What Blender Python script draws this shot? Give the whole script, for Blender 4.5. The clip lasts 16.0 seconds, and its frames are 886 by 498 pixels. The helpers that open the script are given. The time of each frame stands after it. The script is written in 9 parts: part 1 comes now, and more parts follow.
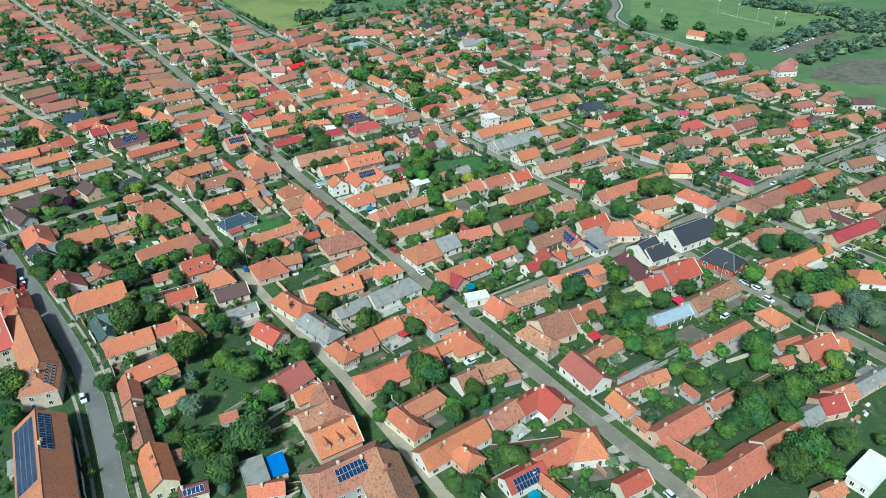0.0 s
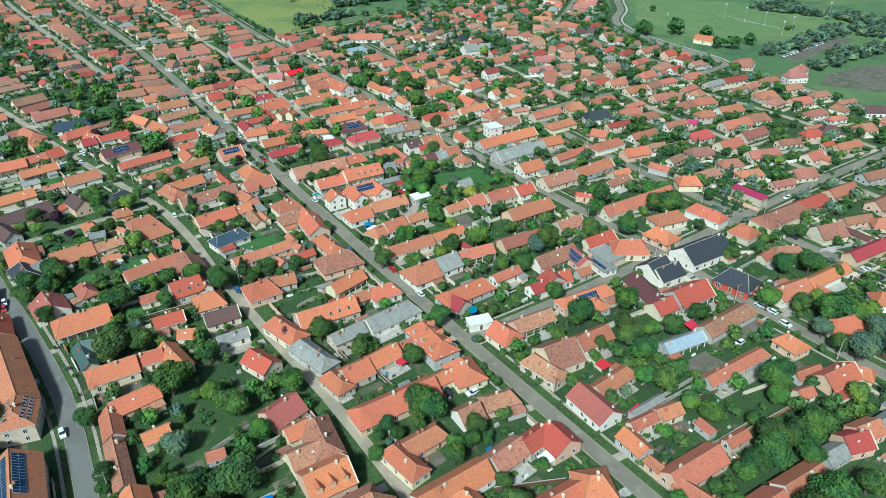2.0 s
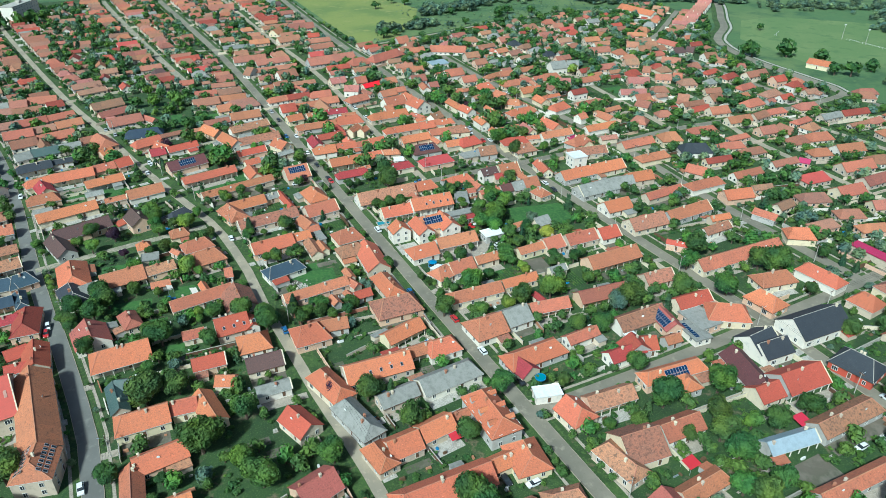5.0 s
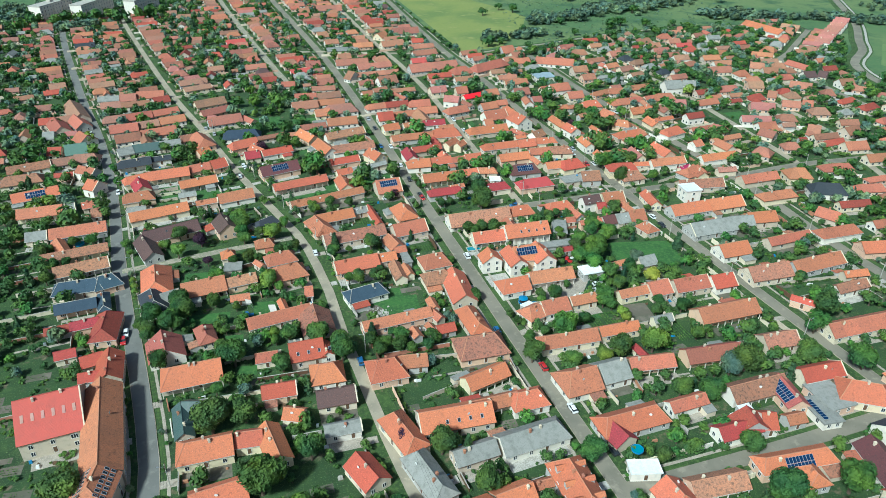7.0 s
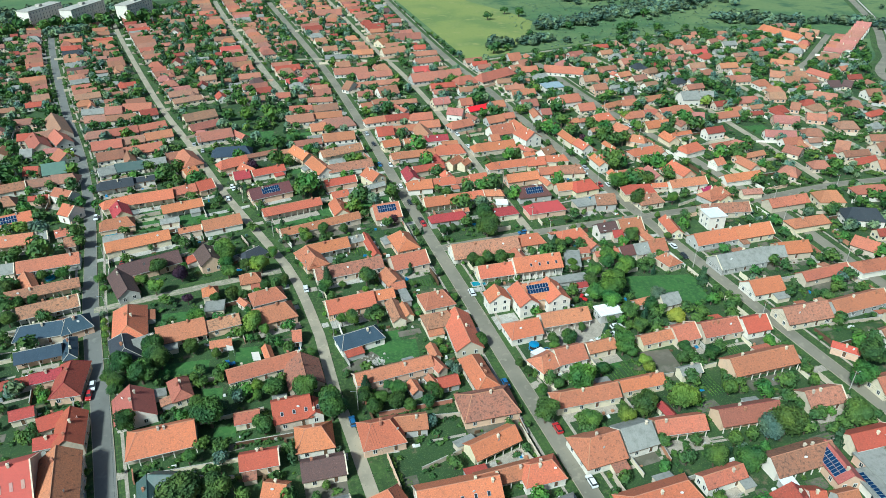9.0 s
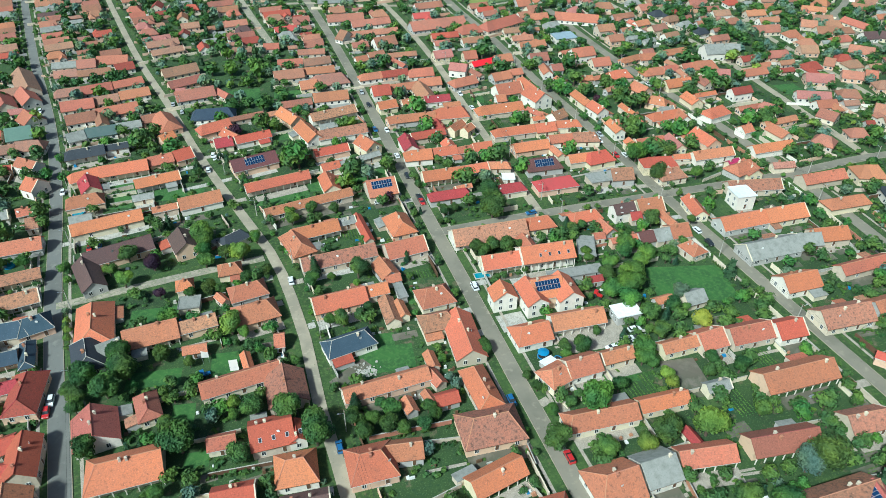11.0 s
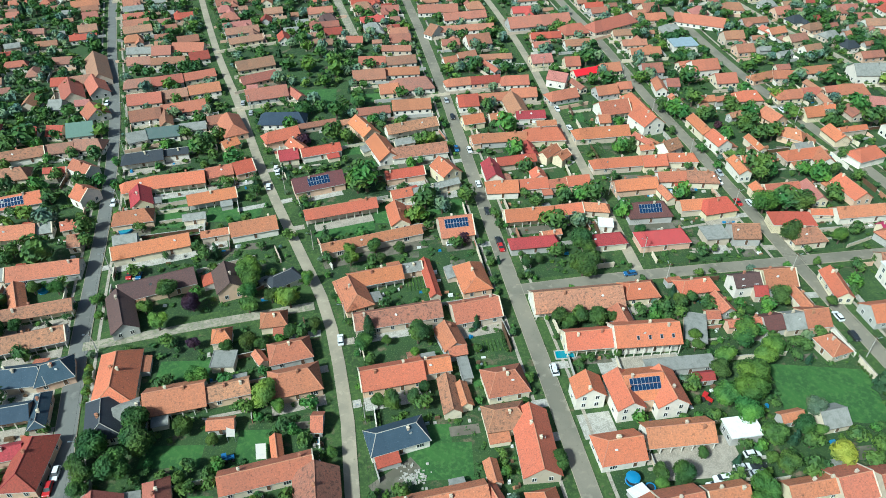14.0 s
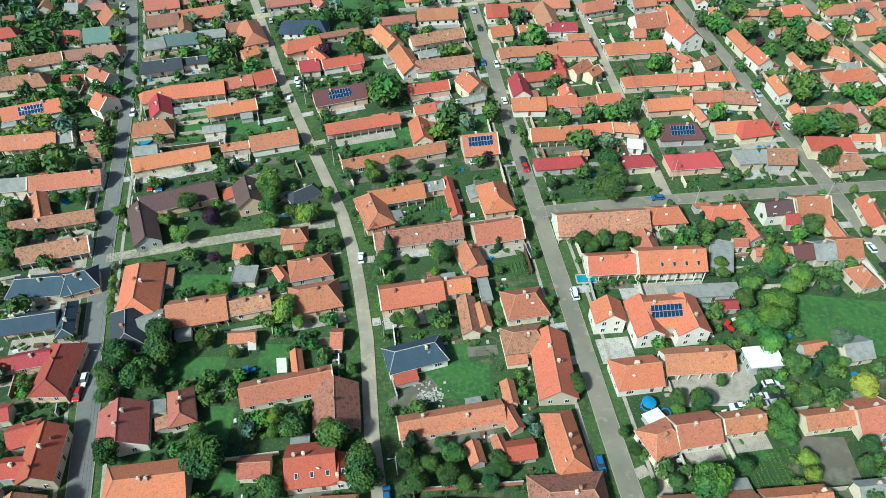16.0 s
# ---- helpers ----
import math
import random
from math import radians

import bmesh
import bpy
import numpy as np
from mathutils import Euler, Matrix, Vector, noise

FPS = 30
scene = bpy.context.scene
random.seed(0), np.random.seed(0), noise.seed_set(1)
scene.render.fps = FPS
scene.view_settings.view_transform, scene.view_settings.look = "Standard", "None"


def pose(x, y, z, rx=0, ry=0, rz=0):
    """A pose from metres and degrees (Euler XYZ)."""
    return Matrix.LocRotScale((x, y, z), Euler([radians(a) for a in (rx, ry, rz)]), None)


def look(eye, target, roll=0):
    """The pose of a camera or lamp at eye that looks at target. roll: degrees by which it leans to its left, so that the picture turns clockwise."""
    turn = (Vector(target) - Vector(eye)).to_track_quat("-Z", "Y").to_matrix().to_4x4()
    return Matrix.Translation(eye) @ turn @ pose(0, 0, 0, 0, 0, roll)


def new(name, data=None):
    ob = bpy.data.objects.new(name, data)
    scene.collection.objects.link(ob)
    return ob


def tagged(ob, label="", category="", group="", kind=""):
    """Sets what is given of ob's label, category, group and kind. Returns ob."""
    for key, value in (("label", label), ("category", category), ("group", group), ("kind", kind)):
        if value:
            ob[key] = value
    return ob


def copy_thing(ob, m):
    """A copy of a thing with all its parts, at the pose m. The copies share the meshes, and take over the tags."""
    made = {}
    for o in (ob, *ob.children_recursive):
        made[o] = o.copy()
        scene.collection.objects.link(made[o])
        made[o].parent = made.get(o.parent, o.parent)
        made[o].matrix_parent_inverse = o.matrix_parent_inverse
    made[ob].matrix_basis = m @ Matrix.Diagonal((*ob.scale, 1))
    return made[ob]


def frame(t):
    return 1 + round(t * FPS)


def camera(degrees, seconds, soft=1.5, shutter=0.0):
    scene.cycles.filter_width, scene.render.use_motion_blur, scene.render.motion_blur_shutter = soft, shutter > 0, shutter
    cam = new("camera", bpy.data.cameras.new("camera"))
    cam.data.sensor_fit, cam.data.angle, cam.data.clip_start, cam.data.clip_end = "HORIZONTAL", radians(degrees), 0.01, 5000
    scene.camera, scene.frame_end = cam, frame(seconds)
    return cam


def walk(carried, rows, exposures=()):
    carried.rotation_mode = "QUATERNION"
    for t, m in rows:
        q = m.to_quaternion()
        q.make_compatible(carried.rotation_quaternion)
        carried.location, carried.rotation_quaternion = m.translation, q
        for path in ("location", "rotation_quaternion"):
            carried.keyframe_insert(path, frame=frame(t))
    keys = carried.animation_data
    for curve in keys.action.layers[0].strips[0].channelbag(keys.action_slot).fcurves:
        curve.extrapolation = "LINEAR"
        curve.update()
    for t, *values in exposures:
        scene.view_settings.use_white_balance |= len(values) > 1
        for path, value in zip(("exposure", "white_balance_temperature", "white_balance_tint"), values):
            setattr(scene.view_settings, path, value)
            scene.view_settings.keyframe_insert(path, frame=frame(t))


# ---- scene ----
# ---- camera ----
cam = camera(65.66, 16.0, 0.62)


def aim(eye, yaw, pitch, roll):
    """The pose of an eye that looks yaw degrees to the left of +y and pitch degrees up."""
    a, p = radians(yaw), radians(pitch)
    way = Vector((-math.sin(a) * math.cos(p), math.cos(a) * math.cos(p), math.sin(p)))
    return look(Vector(eye), Vector(eye) + way * 10, roll)


PATH = [
    (0, (0.19, 0.04, 146.00), -34.00, -31.05, -0.06),
    (0.5, (1.36, 1.87, 145.92), -33.97, -31.05, -0.04),
    (1, (3.29, 4.46, 146.27), -33.92, -31.09, -0.08),
    (1.5, (5.51, 7.79, 146.59), -33.90, -31.10, -0.01),
    (2, (8.38, 11.39, 146.42), -33.81, -31.06, -0.11),
    (2.5, (11.19, 15.26, 146.56), -33.79, -31.07, -0.05),
    (3, (14.20, 19.24, 146.57), -33.75, -31.02, -0.09),
    (3.5, (17.30, 23.36, 146.60), -33.70, -31.03, -0.09),
    (4, (20.62, 27.50, 146.39), -33.63, -31.00, -0.11),
    (4.5, (23.98, 32.00, 146.27), -33.11, -30.97, -0.16),
    (4.8, (25.61, 34.81, 146.29), -30.02, -30.88, -0.05),
    (5, (26.44, 36.92, 146.26), -26.62, -30.77, -0.12),
    (5.2, (27.33, 38.91, 146.11), -23.58, -30.64, -0.07),
    (5.5, (28.36, 42.15, 146.03), -20.76, -30.61, 0.07),
    (5.9, (29.74, 46.45, 145.94), -19.35, -30.59, 0.14),
    (6.5, (31.81, 52.91, 145.79), -18.54, -30.58, 0.18),
    (7.3, (34.56, 61.53, 145.60), -18.16, -30.57, 0.20),
    (7.5, (35.47, 64.17, 145.48), -18.09, -30.62, 0.12),
    (8, (37.86, 70.18, 145.31), -17.91, -30.68, 0.07),
    (8.5, (40.21, 77.01, 144.98), -17.86, -30.65, 0.07),
    (9.3, (44.42, 89.16, 145.46), -17.86, -30.74, 0.07),
    (10.1, (48.63, 101.31, 145.95), -17.77, -32.61, 0.13),
    (10.8, (52.31, 111.95, 146.37), -17.64, -35.32, 0.22),
    (11, (53.41, 114.77, 146.59), -17.63, -35.94, 0.25),
    (11.2, (54.65, 117.71, 146.61), -17.50, -37.53, 0.24),
    (11.5, (56.40, 122.29, 146.47), -17.45, -38.49, 0.16),
    (12, (59.02, 129.73, 146.52), -17.46, -38.55, 0.20),
    (12.5, (61.63, 137.22, 146.71), -17.14, -38.58, 0.23),
    (12.8, (63.07, 141.85, 146.79), -15.22, -38.60, 0.19),
    (13, (63.97, 145.12, 146.74), -13.47, -38.56, 0.18),
    (13.5, (65.62, 152.75, 146.34), -10.94, -38.40, 0.04),
    (14, (66.92, 159.41, 146.53), -9.07, -38.26, -0.17),
    (14.2, (66.90, 161.05, 146.43), -8.65, -38.98, -0.13),
    (14.5, (67.18, 162.58, 146.20), -7.88, -43.51, -0.27),
    (15, (67.13, 163.43, 146.23), -7.42, -45.48, -0.19),
    (15.5, (67.11, 162.97, 145.84), -7.01, -45.39, -0.25),
    (16, (67.52, 162.74, 145.46), -6.54, -45.32, -0.43),
]
walk(cam, [(t, aim(eye, yaw, pitch, roll)) for t, eye, yaw, pitch, roll in PATH], [(0, 0.55, 5050, -9), (16, 0.72, 5210, -9)])

# ---- light ----
world = bpy.data.worlds.new("sky")
scene.world = world
world.use_nodes = True
wn = world.node_tree.nodes
sky = wn.new("ShaderNodeTexSky")
sky.sky_type = "NISHITA"
sky.sun_disc = False
sky.sun_elevation = radians(45)
sky.sun_rotation = radians(228)
sky.air_density, sky.dust_density, sky.ozone_density = 1.0, 3.0, 1.0
wn["Background"].inputs["Strength"].default_value = 0.054
world.node_tree.links.new(sky.outputs[0], wn["Background"].inputs[0])
sun_data = bpy.data.lights.new("sun", "SUN")
sun_data.energy, sun_data.angle, sun_data.color = 3.7, radians(6), (1.0, 0.94, 0.84)
sun = new("sun", sun_data)
sun.matrix_world = look((-78, -55, 92), (0, 0, 0))


# ---- materials ----
def material(name, rough=0.8, metal=0.0):
    m = bpy.data.materials.new(name)
    m.use_nodes = True
    t = m.node_tree
    b = t.nodes["Principled BSDF"]
    b.inputs["Roughness"].default_value = rough
    b.inputs["Metallic"].default_value = metal
    return m, t, b


def node(t, kind, **values):
    n = t.nodes.new(kind)
    for key, value in values.items():
        n.inputs[key.replace("_", " ")].default_value = value
    return n


def mixed(t, fac, a, b, how="MIX"):
    """A colour between a and b, each a colour or a socket."""
    n = t.nodes.new("ShaderNodeMix")
    n.data_type, n.blend_type = "RGBA", how
    for socket, value in ((n.inputs[0], fac), (n.inputs[6], a), (n.inputs[7], b)):
        if isinstance(value, bpy.types.NodeSocket):
            t.links.new(value, socket)
        elif isinstance(value, (int, float)):
            socket.default_value = value
        else:
            socket.default_value = (*value, 1)
    return n.outputs[2]


def ramp(t, socket, low, high):
    n = t.nodes.new("ShaderNodeMapRange")
    n.inputs[1].default_value, n.inputs[2].default_value = low, high
    t.links.new(socket, n.inputs[0])
    return n.outputs[0]


def noisy(t, scale, detail=4.0, where="Object"):
    c = t.nodes.new("ShaderNodeTexCoord")
    n = node(t, "ShaderNodeTexNoise", Scale=scale, Detail=detail, Roughness=0.6)
    t.links.new(c.outputs[where], n.inputs["Vector"])
    return n.outputs["Fac"]


def bumped(t, b, socket, strength, distance):
    n = node(t, "ShaderNodeBump", Strength=strength, Distance=distance)
    t.links.new(socket, n.inputs["Height"])
    t.links.new(n.outputs[0], b.inputs["Normal"])


def shifted(t, colour, hue, bright, joined=False):
    """The colour with a hue and a brightness that differ from object to object, or from piece to piece of a joined mesh."""
    info = t.nodes.new("ShaderNodeNewGeometry" if joined else "ShaderNodeObjectInfo")
    chance = info.outputs["Random Per Island" if joined else "Random"]
    h = t.nodes.new("ShaderNodeHueSaturation")
    r = t.nodes.new("ShaderNodeMapRange")
    r.inputs[3].default_value, r.inputs[4].default_value = 0.5 - hue, 0.5 + hue
    t.links.new(chance, r.inputs[0])
    t.links.new(r.outputs[0], h.inputs["Hue"])
    s = t.nodes.new("ShaderNodeMath")
    s.operation = "MULTIPLY"
    s.inputs[1].default_value = 7.13
    t.links.new(chance, s.inputs[0])
    f = t.nodes.new("ShaderNodeMath")
    f.operation = "FRACT"
    t.links.new(s.outputs[0], f.inputs[0])
    v = t.nodes.new("ShaderNodeMapRange")
    v.inputs[3].default_value, v.inputs[4].default_value = 1 - bright, 1 + bright
    t.links.new(f.outputs[0], v.inputs[0])
    t.links.new(v.outputs[0], h.inputs["Value"])
    t.links.new(colour, h.inputs["Color"])
    return h.outputs[0]


def tiled(name, base, aged, amount=0.5, hue=0.012, bright=0.14, joined=False, worn=0.6):
    """Clay tiles in courses: mottled, with lichen and darker courses."""
    m, t, b = material(name, 0.85)
    big = ramp(t, noisy(t, 0.35, 5), 0.35, 0.7)
    fine = noisy(t, 2.4, 3)
    c = mixed(t, big, base, tuple(x * (1 - amount) + y * amount for x, y in zip(base, aged)))
    c = mixed(t, ramp(t, fine, 0.48, 0.72), c, tuple(x * 0.75 for x in aged))
    c = mixed(t, ramp(t, noisy(t, 3.1, 3), 0.6, 0.75), c, tuple(min(1, x * 1.45 + 0.03) for x in base))
    spots = ramp(t, noisy(t, 1.3, 6), worn, worn + 0.14)
    c = mixed(t, spots, c, tuple(x * 0.55 for x in aged))
    coord = t.nodes.new("ShaderNodeTexCoord")
    brick = node(t, "ShaderNodeTexBrick", Scale=1.0, Mortar_Size=0.03)
    brick.inputs["Brick Width"].default_value, brick.inputs["Row Height"].default_value = 0.24, 0.4
    brick.inputs["Color1"].default_value, brick.inputs["Color2"].default_value = (1, 1, 1, 1), (0.76, 0.76, 0.76, 1)
    brick.inputs["Mortar"].default_value = (0.55, 0.55, 0.55, 1)
    t.links.new(coord.outputs["Object"], brick.inputs["Vector"])
    c = mixed(t, 0.26, c, brick.outputs["Color"], "MULTIPLY")
    bays = node(t, "ShaderNodeTexBrick", Scale=1.0, Mortar_Size=0.035)
    bays.offset = 0.0
    bays.inputs["Brick Width"].default_value, bays.inputs["Row Height"].default_value = 6.3, 60.0
    bays.inputs["Color1"].default_value, bays.inputs["Color2"].default_value = (1.08, 1.05, 1.0, 1), (0.74, 0.78, 0.82, 1)
    bays.inputs["Mortar"].default_value = (0.6, 0.6, 0.6, 1)
    lift = node(t, "ShaderNodeVectorMath")
    lift.inputs[1].default_value = (3.7, 29.0, 0)
    t.links.new(coord.outputs["Object"], lift.inputs[0])
    t.links.new(lift.outputs[0], bays.inputs["Vector"])
    c = mixed(t, 0.55, c, bays.outputs["Color"], "MULTIPLY")
    t.links.new(shifted(t, c, hue, bright, joined), b.inputs["Base Color"])
    bumped(t, b, brick.outputs["Color"], 0.5, 0.04)
    return m


def sheeted(name, base, dirt, rough=0.5, metal=0.0, rib=3.0, joined=False):
    """Ribbed or corrugated sheet, streaked with dirt."""
    m, t, b = material(name, rough, metal)
    c = mixed(t, ramp(t, noisy(t, 0.6, 5), 0.45, 0.8), base, dirt)
    c = mixed(t, ramp(t, noisy(t, 4.0, 2), 0.55, 0.8), c, dirt)
    t.links.new(shifted(t, c, 0.005, 0.1, joined), b.inputs["Base Color"])
    coord = t.nodes.new("ShaderNodeTexCoord")
    wave = node(t, "ShaderNodeTexWave", Scale=rib)
    t.links.new(coord.outputs["Object"], wave.inputs["Vector"])
    bumped(t, b, wave.outputs["Fac"], 0.4, 0.03)
    return m


def plastered(name, base, dirt, rough=0.9):
    m, t, b = material(name, rough)
    c = mixed(t, ramp(t, noisy(t, 0.7, 6), 0.5, 0.85), base, dirt)
    t.links.new(shifted(t, c, 0.01, 0.06), b.inputs["Base Color"])
    bumped(t, b, noisy(t, 8.0, 3), 0.2, 0.02)
    return m


def growing(name, dark, light, hue=0.02, bright=0.24):
    """Leaves: darker and lighter ones side by side, differing from tree to tree."""
    m, t, b = material(name, 0.65)
    g = t.nodes.new("ShaderNodeNewGeometry")
    c = mixed(t, ramp(t, g.outputs["Random Per Island"], -0.25, 1.25), dark, light)
    c = mixed(t, ramp(t, noisy(t, 1.5, 2), 0.4, 0.7), c, light)
    stand = node(t, "ShaderNodeTexNoise", Scale=0.16, Detail=1.0)
    t.links.new(g.outputs["Position"], stand.inputs["Vector"])
    c = mixed(t, ramp(t, stand.outputs["Fac"], 0.5, 0.66), c, mixed(t, 1.0, c, (1.45, 1.28, 0.95), "MULTIPLY"))
    c = mixed(t, ramp(t, stand.outputs["Fac"], 0.48, 0.34), c, mixed(t, 1.0, c, (0.72, 0.82, 1.05), "MULTIPLY"))
    t.links.new(shifted(t, c, hue, bright), b.inputs["Base Color"])
    b.inputs["Specular IOR Level"].default_value = 0.2
    # light shines through the leaves
    glow = node(t, "ShaderNodeBsdfTranslucent")
    both = node(t, "ShaderNodeMixShader", Fac=0.18)
    t.links.new(b.inputs["Base Color"].links[0].from_socket, glow.inputs["Color"])
    t.links.new(b.outputs["BSDF"], both.inputs[1])
    t.links.new(glow.outputs["BSDF"], both.inputs[2])
    t.links.new(both.outputs["Shader"], t.nodes["Material Output"].inputs["Surface"])
    return m


def earthy(name, colours, scales, rough=0.95, lows=(0.42, 0.48, 0.6, 0.58)):
    """Ground: the first colour, broken by each further one at its own scale."""
    m, t, b = material(name, rough)
    c = colours[0]
    for colour, scale, low in zip(colours[1:], scales, lows):
        c = mixed(t, ramp(t, noisy(t, scale, 6), low, low + 0.14), c, colour)
    t.links.new(c, b.inputs["Base Color"])
    bumped(t, b, noisy(t, scales[-1] * 2, 3), 0.4, 0.15)
    return m


ROOFS = {
    "o": (tiled("orange_tile", (0.53, 0.158, 0.074), (0.39, 0.145, 0.085), 0.4, 0.009), "bright orange clay tile"),
    "t": (tiled("terracotta_tile", (0.47, 0.158, 0.082), (0.33, 0.14, 0.088), 0.5, 0.009, 0.16, worn=0.56), "terracotta clay tile"),
    "w": (tiled("weathered_tile", (0.43, 0.18, 0.102), (0.28, 0.155, 0.105), 0.65, 0.009, 0.18, worn=0.51), "weathered brown clay tile"),
    "r": (tiled("red_tile", (0.43, 0.085, 0.05), (0.34, 0.085, 0.055), 0.3, 0.006), "red tile"),
    "R": (sheeted("red_sheet", (0.43, 0.07, 0.06), (0.34, 0.07, 0.06), 0.8), "red sheet-metal"),
    "V": (sheeted("vivid_red_sheet", (0.70, 0.012, 0.025), (0.60, 0.02, 0.03)), "vivid red sheet-metal"),
    "d": (tiled("dark_red_tile", (0.35, 0.05, 0.042), (0.25, 0.055, 0.045), 0.4), "dark red tile"),
    "q": (tiled("brick_red_tile", (0.35, 0.105, 0.078), (0.27, 0.095, 0.07), 0.4), "brick red tile"),
    "m": (tiled("maroon_tile", (0.13, 0.045, 0.042), (0.10, 0.05, 0.05), 0.4), "maroon brown tile"),
    "n": (tiled("brown_tile", (0.12, 0.065, 0.055), (0.09, 0.06, 0.06), 0.4), "dark brown tile"),
    "k": (tiled("slate_tile", (0.035, 0.042, 0.055), (0.06, 0.065, 0.075), 0.4), "dark slate"),
    "b": (tiled("blue_slate", (0.03, 0.055, 0.085), (0.06, 0.09, 0.125), 0.5), "blue-grey slate"),
    "g": (sheeted("grey_cement_sheet", (0.27, 0.265, 0.24), (0.15, 0.15, 0.13), 0.9), "grey cement sheet"),
    "G": (sheeted("green_sheet", (0.10, 0.17, 0.13), (0.12, 0.2, 0.15)), "green sheet"),
    "K": (sheeted("dark_green_sheet", (0.06, 0.10, 0.09), (0.09, 0.11, 0.10)), "dark grey-green sheet"),
    "x": (sheeted("white_sheet", (0.78, 0.78, 0.76), (0.6, 0.6, 0.58)), "white sheet"),
    "Y": (sheeted("sand_sheet", (0.52, 0.40, 0.17), (0.45, 0.36, 0.2)), "sand-yellow flat"),
    "B": (sheeted("blue_sheet", (0.02, 0.17, 0.50), (0.03, 0.15, 0.4)), "bright blue sheet"),
    "S": (sheeted("steel_sheet", (0.33, 0.40, 0.45), (0.25, 0.29, 0.32), 0.45), "pale blue-grey steel sheet"),
    "M": (sheeted("magenta_sheet", (0.40, 0.025, 0.10), (0.33, 0.04, 0.1)), "magenta red sheet"),
    "p": (tiled("pink_tile", (0.42, 0.17, 0.13), (0.32, 0.15, 0.12), 0.4), "faded pink tile"),
}
# far tiles, varied per piece; duller, pinker bases hold painted-in distance haze
HAZED_ROOFS = {
    "o": tiled("hazed_orange_tile", (0.44, 0.155, 0.085), (0.35, 0.145, 0.09), 0.35, joined=True),
    "t": tiled("hazed_terracotta_tile", (0.38, 0.15, 0.09), (0.27, 0.135, 0.095), 0.5, 0.014, 0.2, True),
    "w": tiled("hazed_weathered_tile", (0.35, 0.16, 0.10), (0.235, 0.145, 0.105), 0.6, 0.014, 0.2, True),
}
WALLS = [plastered("cream_plaster", (0.66, 0.57, 0.42), (0.42, 0.36, 0.28)), plastered("white_plaster", (0.72, 0.66, 0.57), (0.5, 0.48, 0.44)),
         plastered("pale_yellow_plaster", (0.66, 0.56, 0.38), (0.45, 0.38, 0.26)), plastered("beige_plaster", (0.52, 0.43, 0.33), (0.35, 0.29, 0.23)),
         plastered("grey_plaster", (0.42, 0.40, 0.37), (0.27, 0.26, 0.24)), plastered("peach_plaster", (0.62, 0.42, 0.29), (0.42, 0.3, 0.22)), plastered("red_plaster", (0.45, 0.06, 0.045), (0.33, 0.06, 0.05))]
WALL_WORDS = ["cream", "white", "pale yellow", "beige", "grey", "peach", "bright red"]
GLASS = material("window_glass", 0.12)[0]
GLASS.node_tree.nodes["Principled BSDF"].inputs["Base Color"].default_value = (0.03, 0.035, 0.04, 1)
MORTAR = plastered("ridge_mortar", (0.45, 0.21, 0.125), (0.31, 0.16, 0.10))
GUTTER = material("gutter", 0.5)[0]
GUTTER.node_tree.nodes["Principled BSDF"].inputs["Base Color"].default_value = (0.6, 0.58, 0.54, 1)
ROOFLIGHT = plastered("rooflight_sheet", (0.42, 0.22, 0.18), (0.33, 0.15, 0.12), 0.6)
FRAME = plastered("white_frame", (0.7, 0.69, 0.66), (0.5, 0.48, 0.45), 0.5)
WOOD = plastered("brown_wood", (0.12, 0.065, 0.035), (0.07, 0.04, 0.025), 0.7)
BRICK = plastered("chimney_brick", (0.38, 0.17, 0.10), (0.22, 0.12, 0.09))
CELL = material("solar_cell", 0.18)[0]
CELL.node_tree.nodes["Principled BSDF"].inputs["Base Color"].default_value = (0.012, 0.034, 0.085, 1)
ALU = material("aluminium", 0.4, 0.7)[0]
ALU.node_tree.nodes["Principled BSDF"].inputs["Base Color"].default_value = (0.6, 0.62, 0.64, 1)
CONCRETE = earthy("concrete", [(0.42, 0.39, 0.34), (0.30, 0.28, 0.24), (0.49, 0.46, 0.41)], (0.5, 2.5), 0.9)
PAVING = earthy("paving", [(0.36, 0.31, 0.25), (0.27, 0.235, 0.19), (0.42, 0.37, 0.30)], (0.4, 3.0), 0.9)
WORN = earthy("worn_asphalt", [(0.346, 0.296, 0.216), (0.270, 0.235, 0.173), (0.410, 0.347, 0.254), (0.194, 0.184, 0.106)], (0.08, 0.5, 1.6), 0.9, (0.45, 0.56, 0.62))
ASPHALT = earthy("asphalt", [(0.226, 0.202, 0.154), (0.173, 0.158, 0.120), (0.294, 0.260, 0.197), (0.137, 0.130, 0.091)], (0.05, 0.35, 1.4), 0.9, (0.45, 0.56, 0.62))
TARMAC = earthy("tarmac", [(0.165, 0.163, 0.148), (0.135, 0.133, 0.12), (0.21, 0.205, 0.18), (0.11, 0.11, 0.10)], (0.05, 0.35, 1.4), 0.9, (0.45, 0.56, 0.62))
LANE = earthy("gravel_lane", [(0.36, 0.31, 0.24), (0.26, 0.23, 0.18), (0.20, 0.21, 0.12)], (0.3, 1.2), 0.95)
GARDEN = earthy("garden_ground", [(0.036, 0.072, 0.018), (0.021, 0.043, 0.014), (0.066, 0.114, 0.027), (0.200, 0.137, 0.096), (0.025, 0.057, 0.018), (0.108, 0.160, 0.051)], (0.045, 0.09, 0.16, 0.7, 2.2), 0.95, (0.46, 0.55, 0.58, 0.5, 0.55))
PITCH = earthy("sports_turf", [(0.12, 0.185, 0.062), (0.155, 0.21, 0.075), (0.09, 0.155, 0.052), (0.18, 0.20, 0.085)], (0.02, 0.08, 0.4), 0.95, (0.45, 0.52, 0.6))
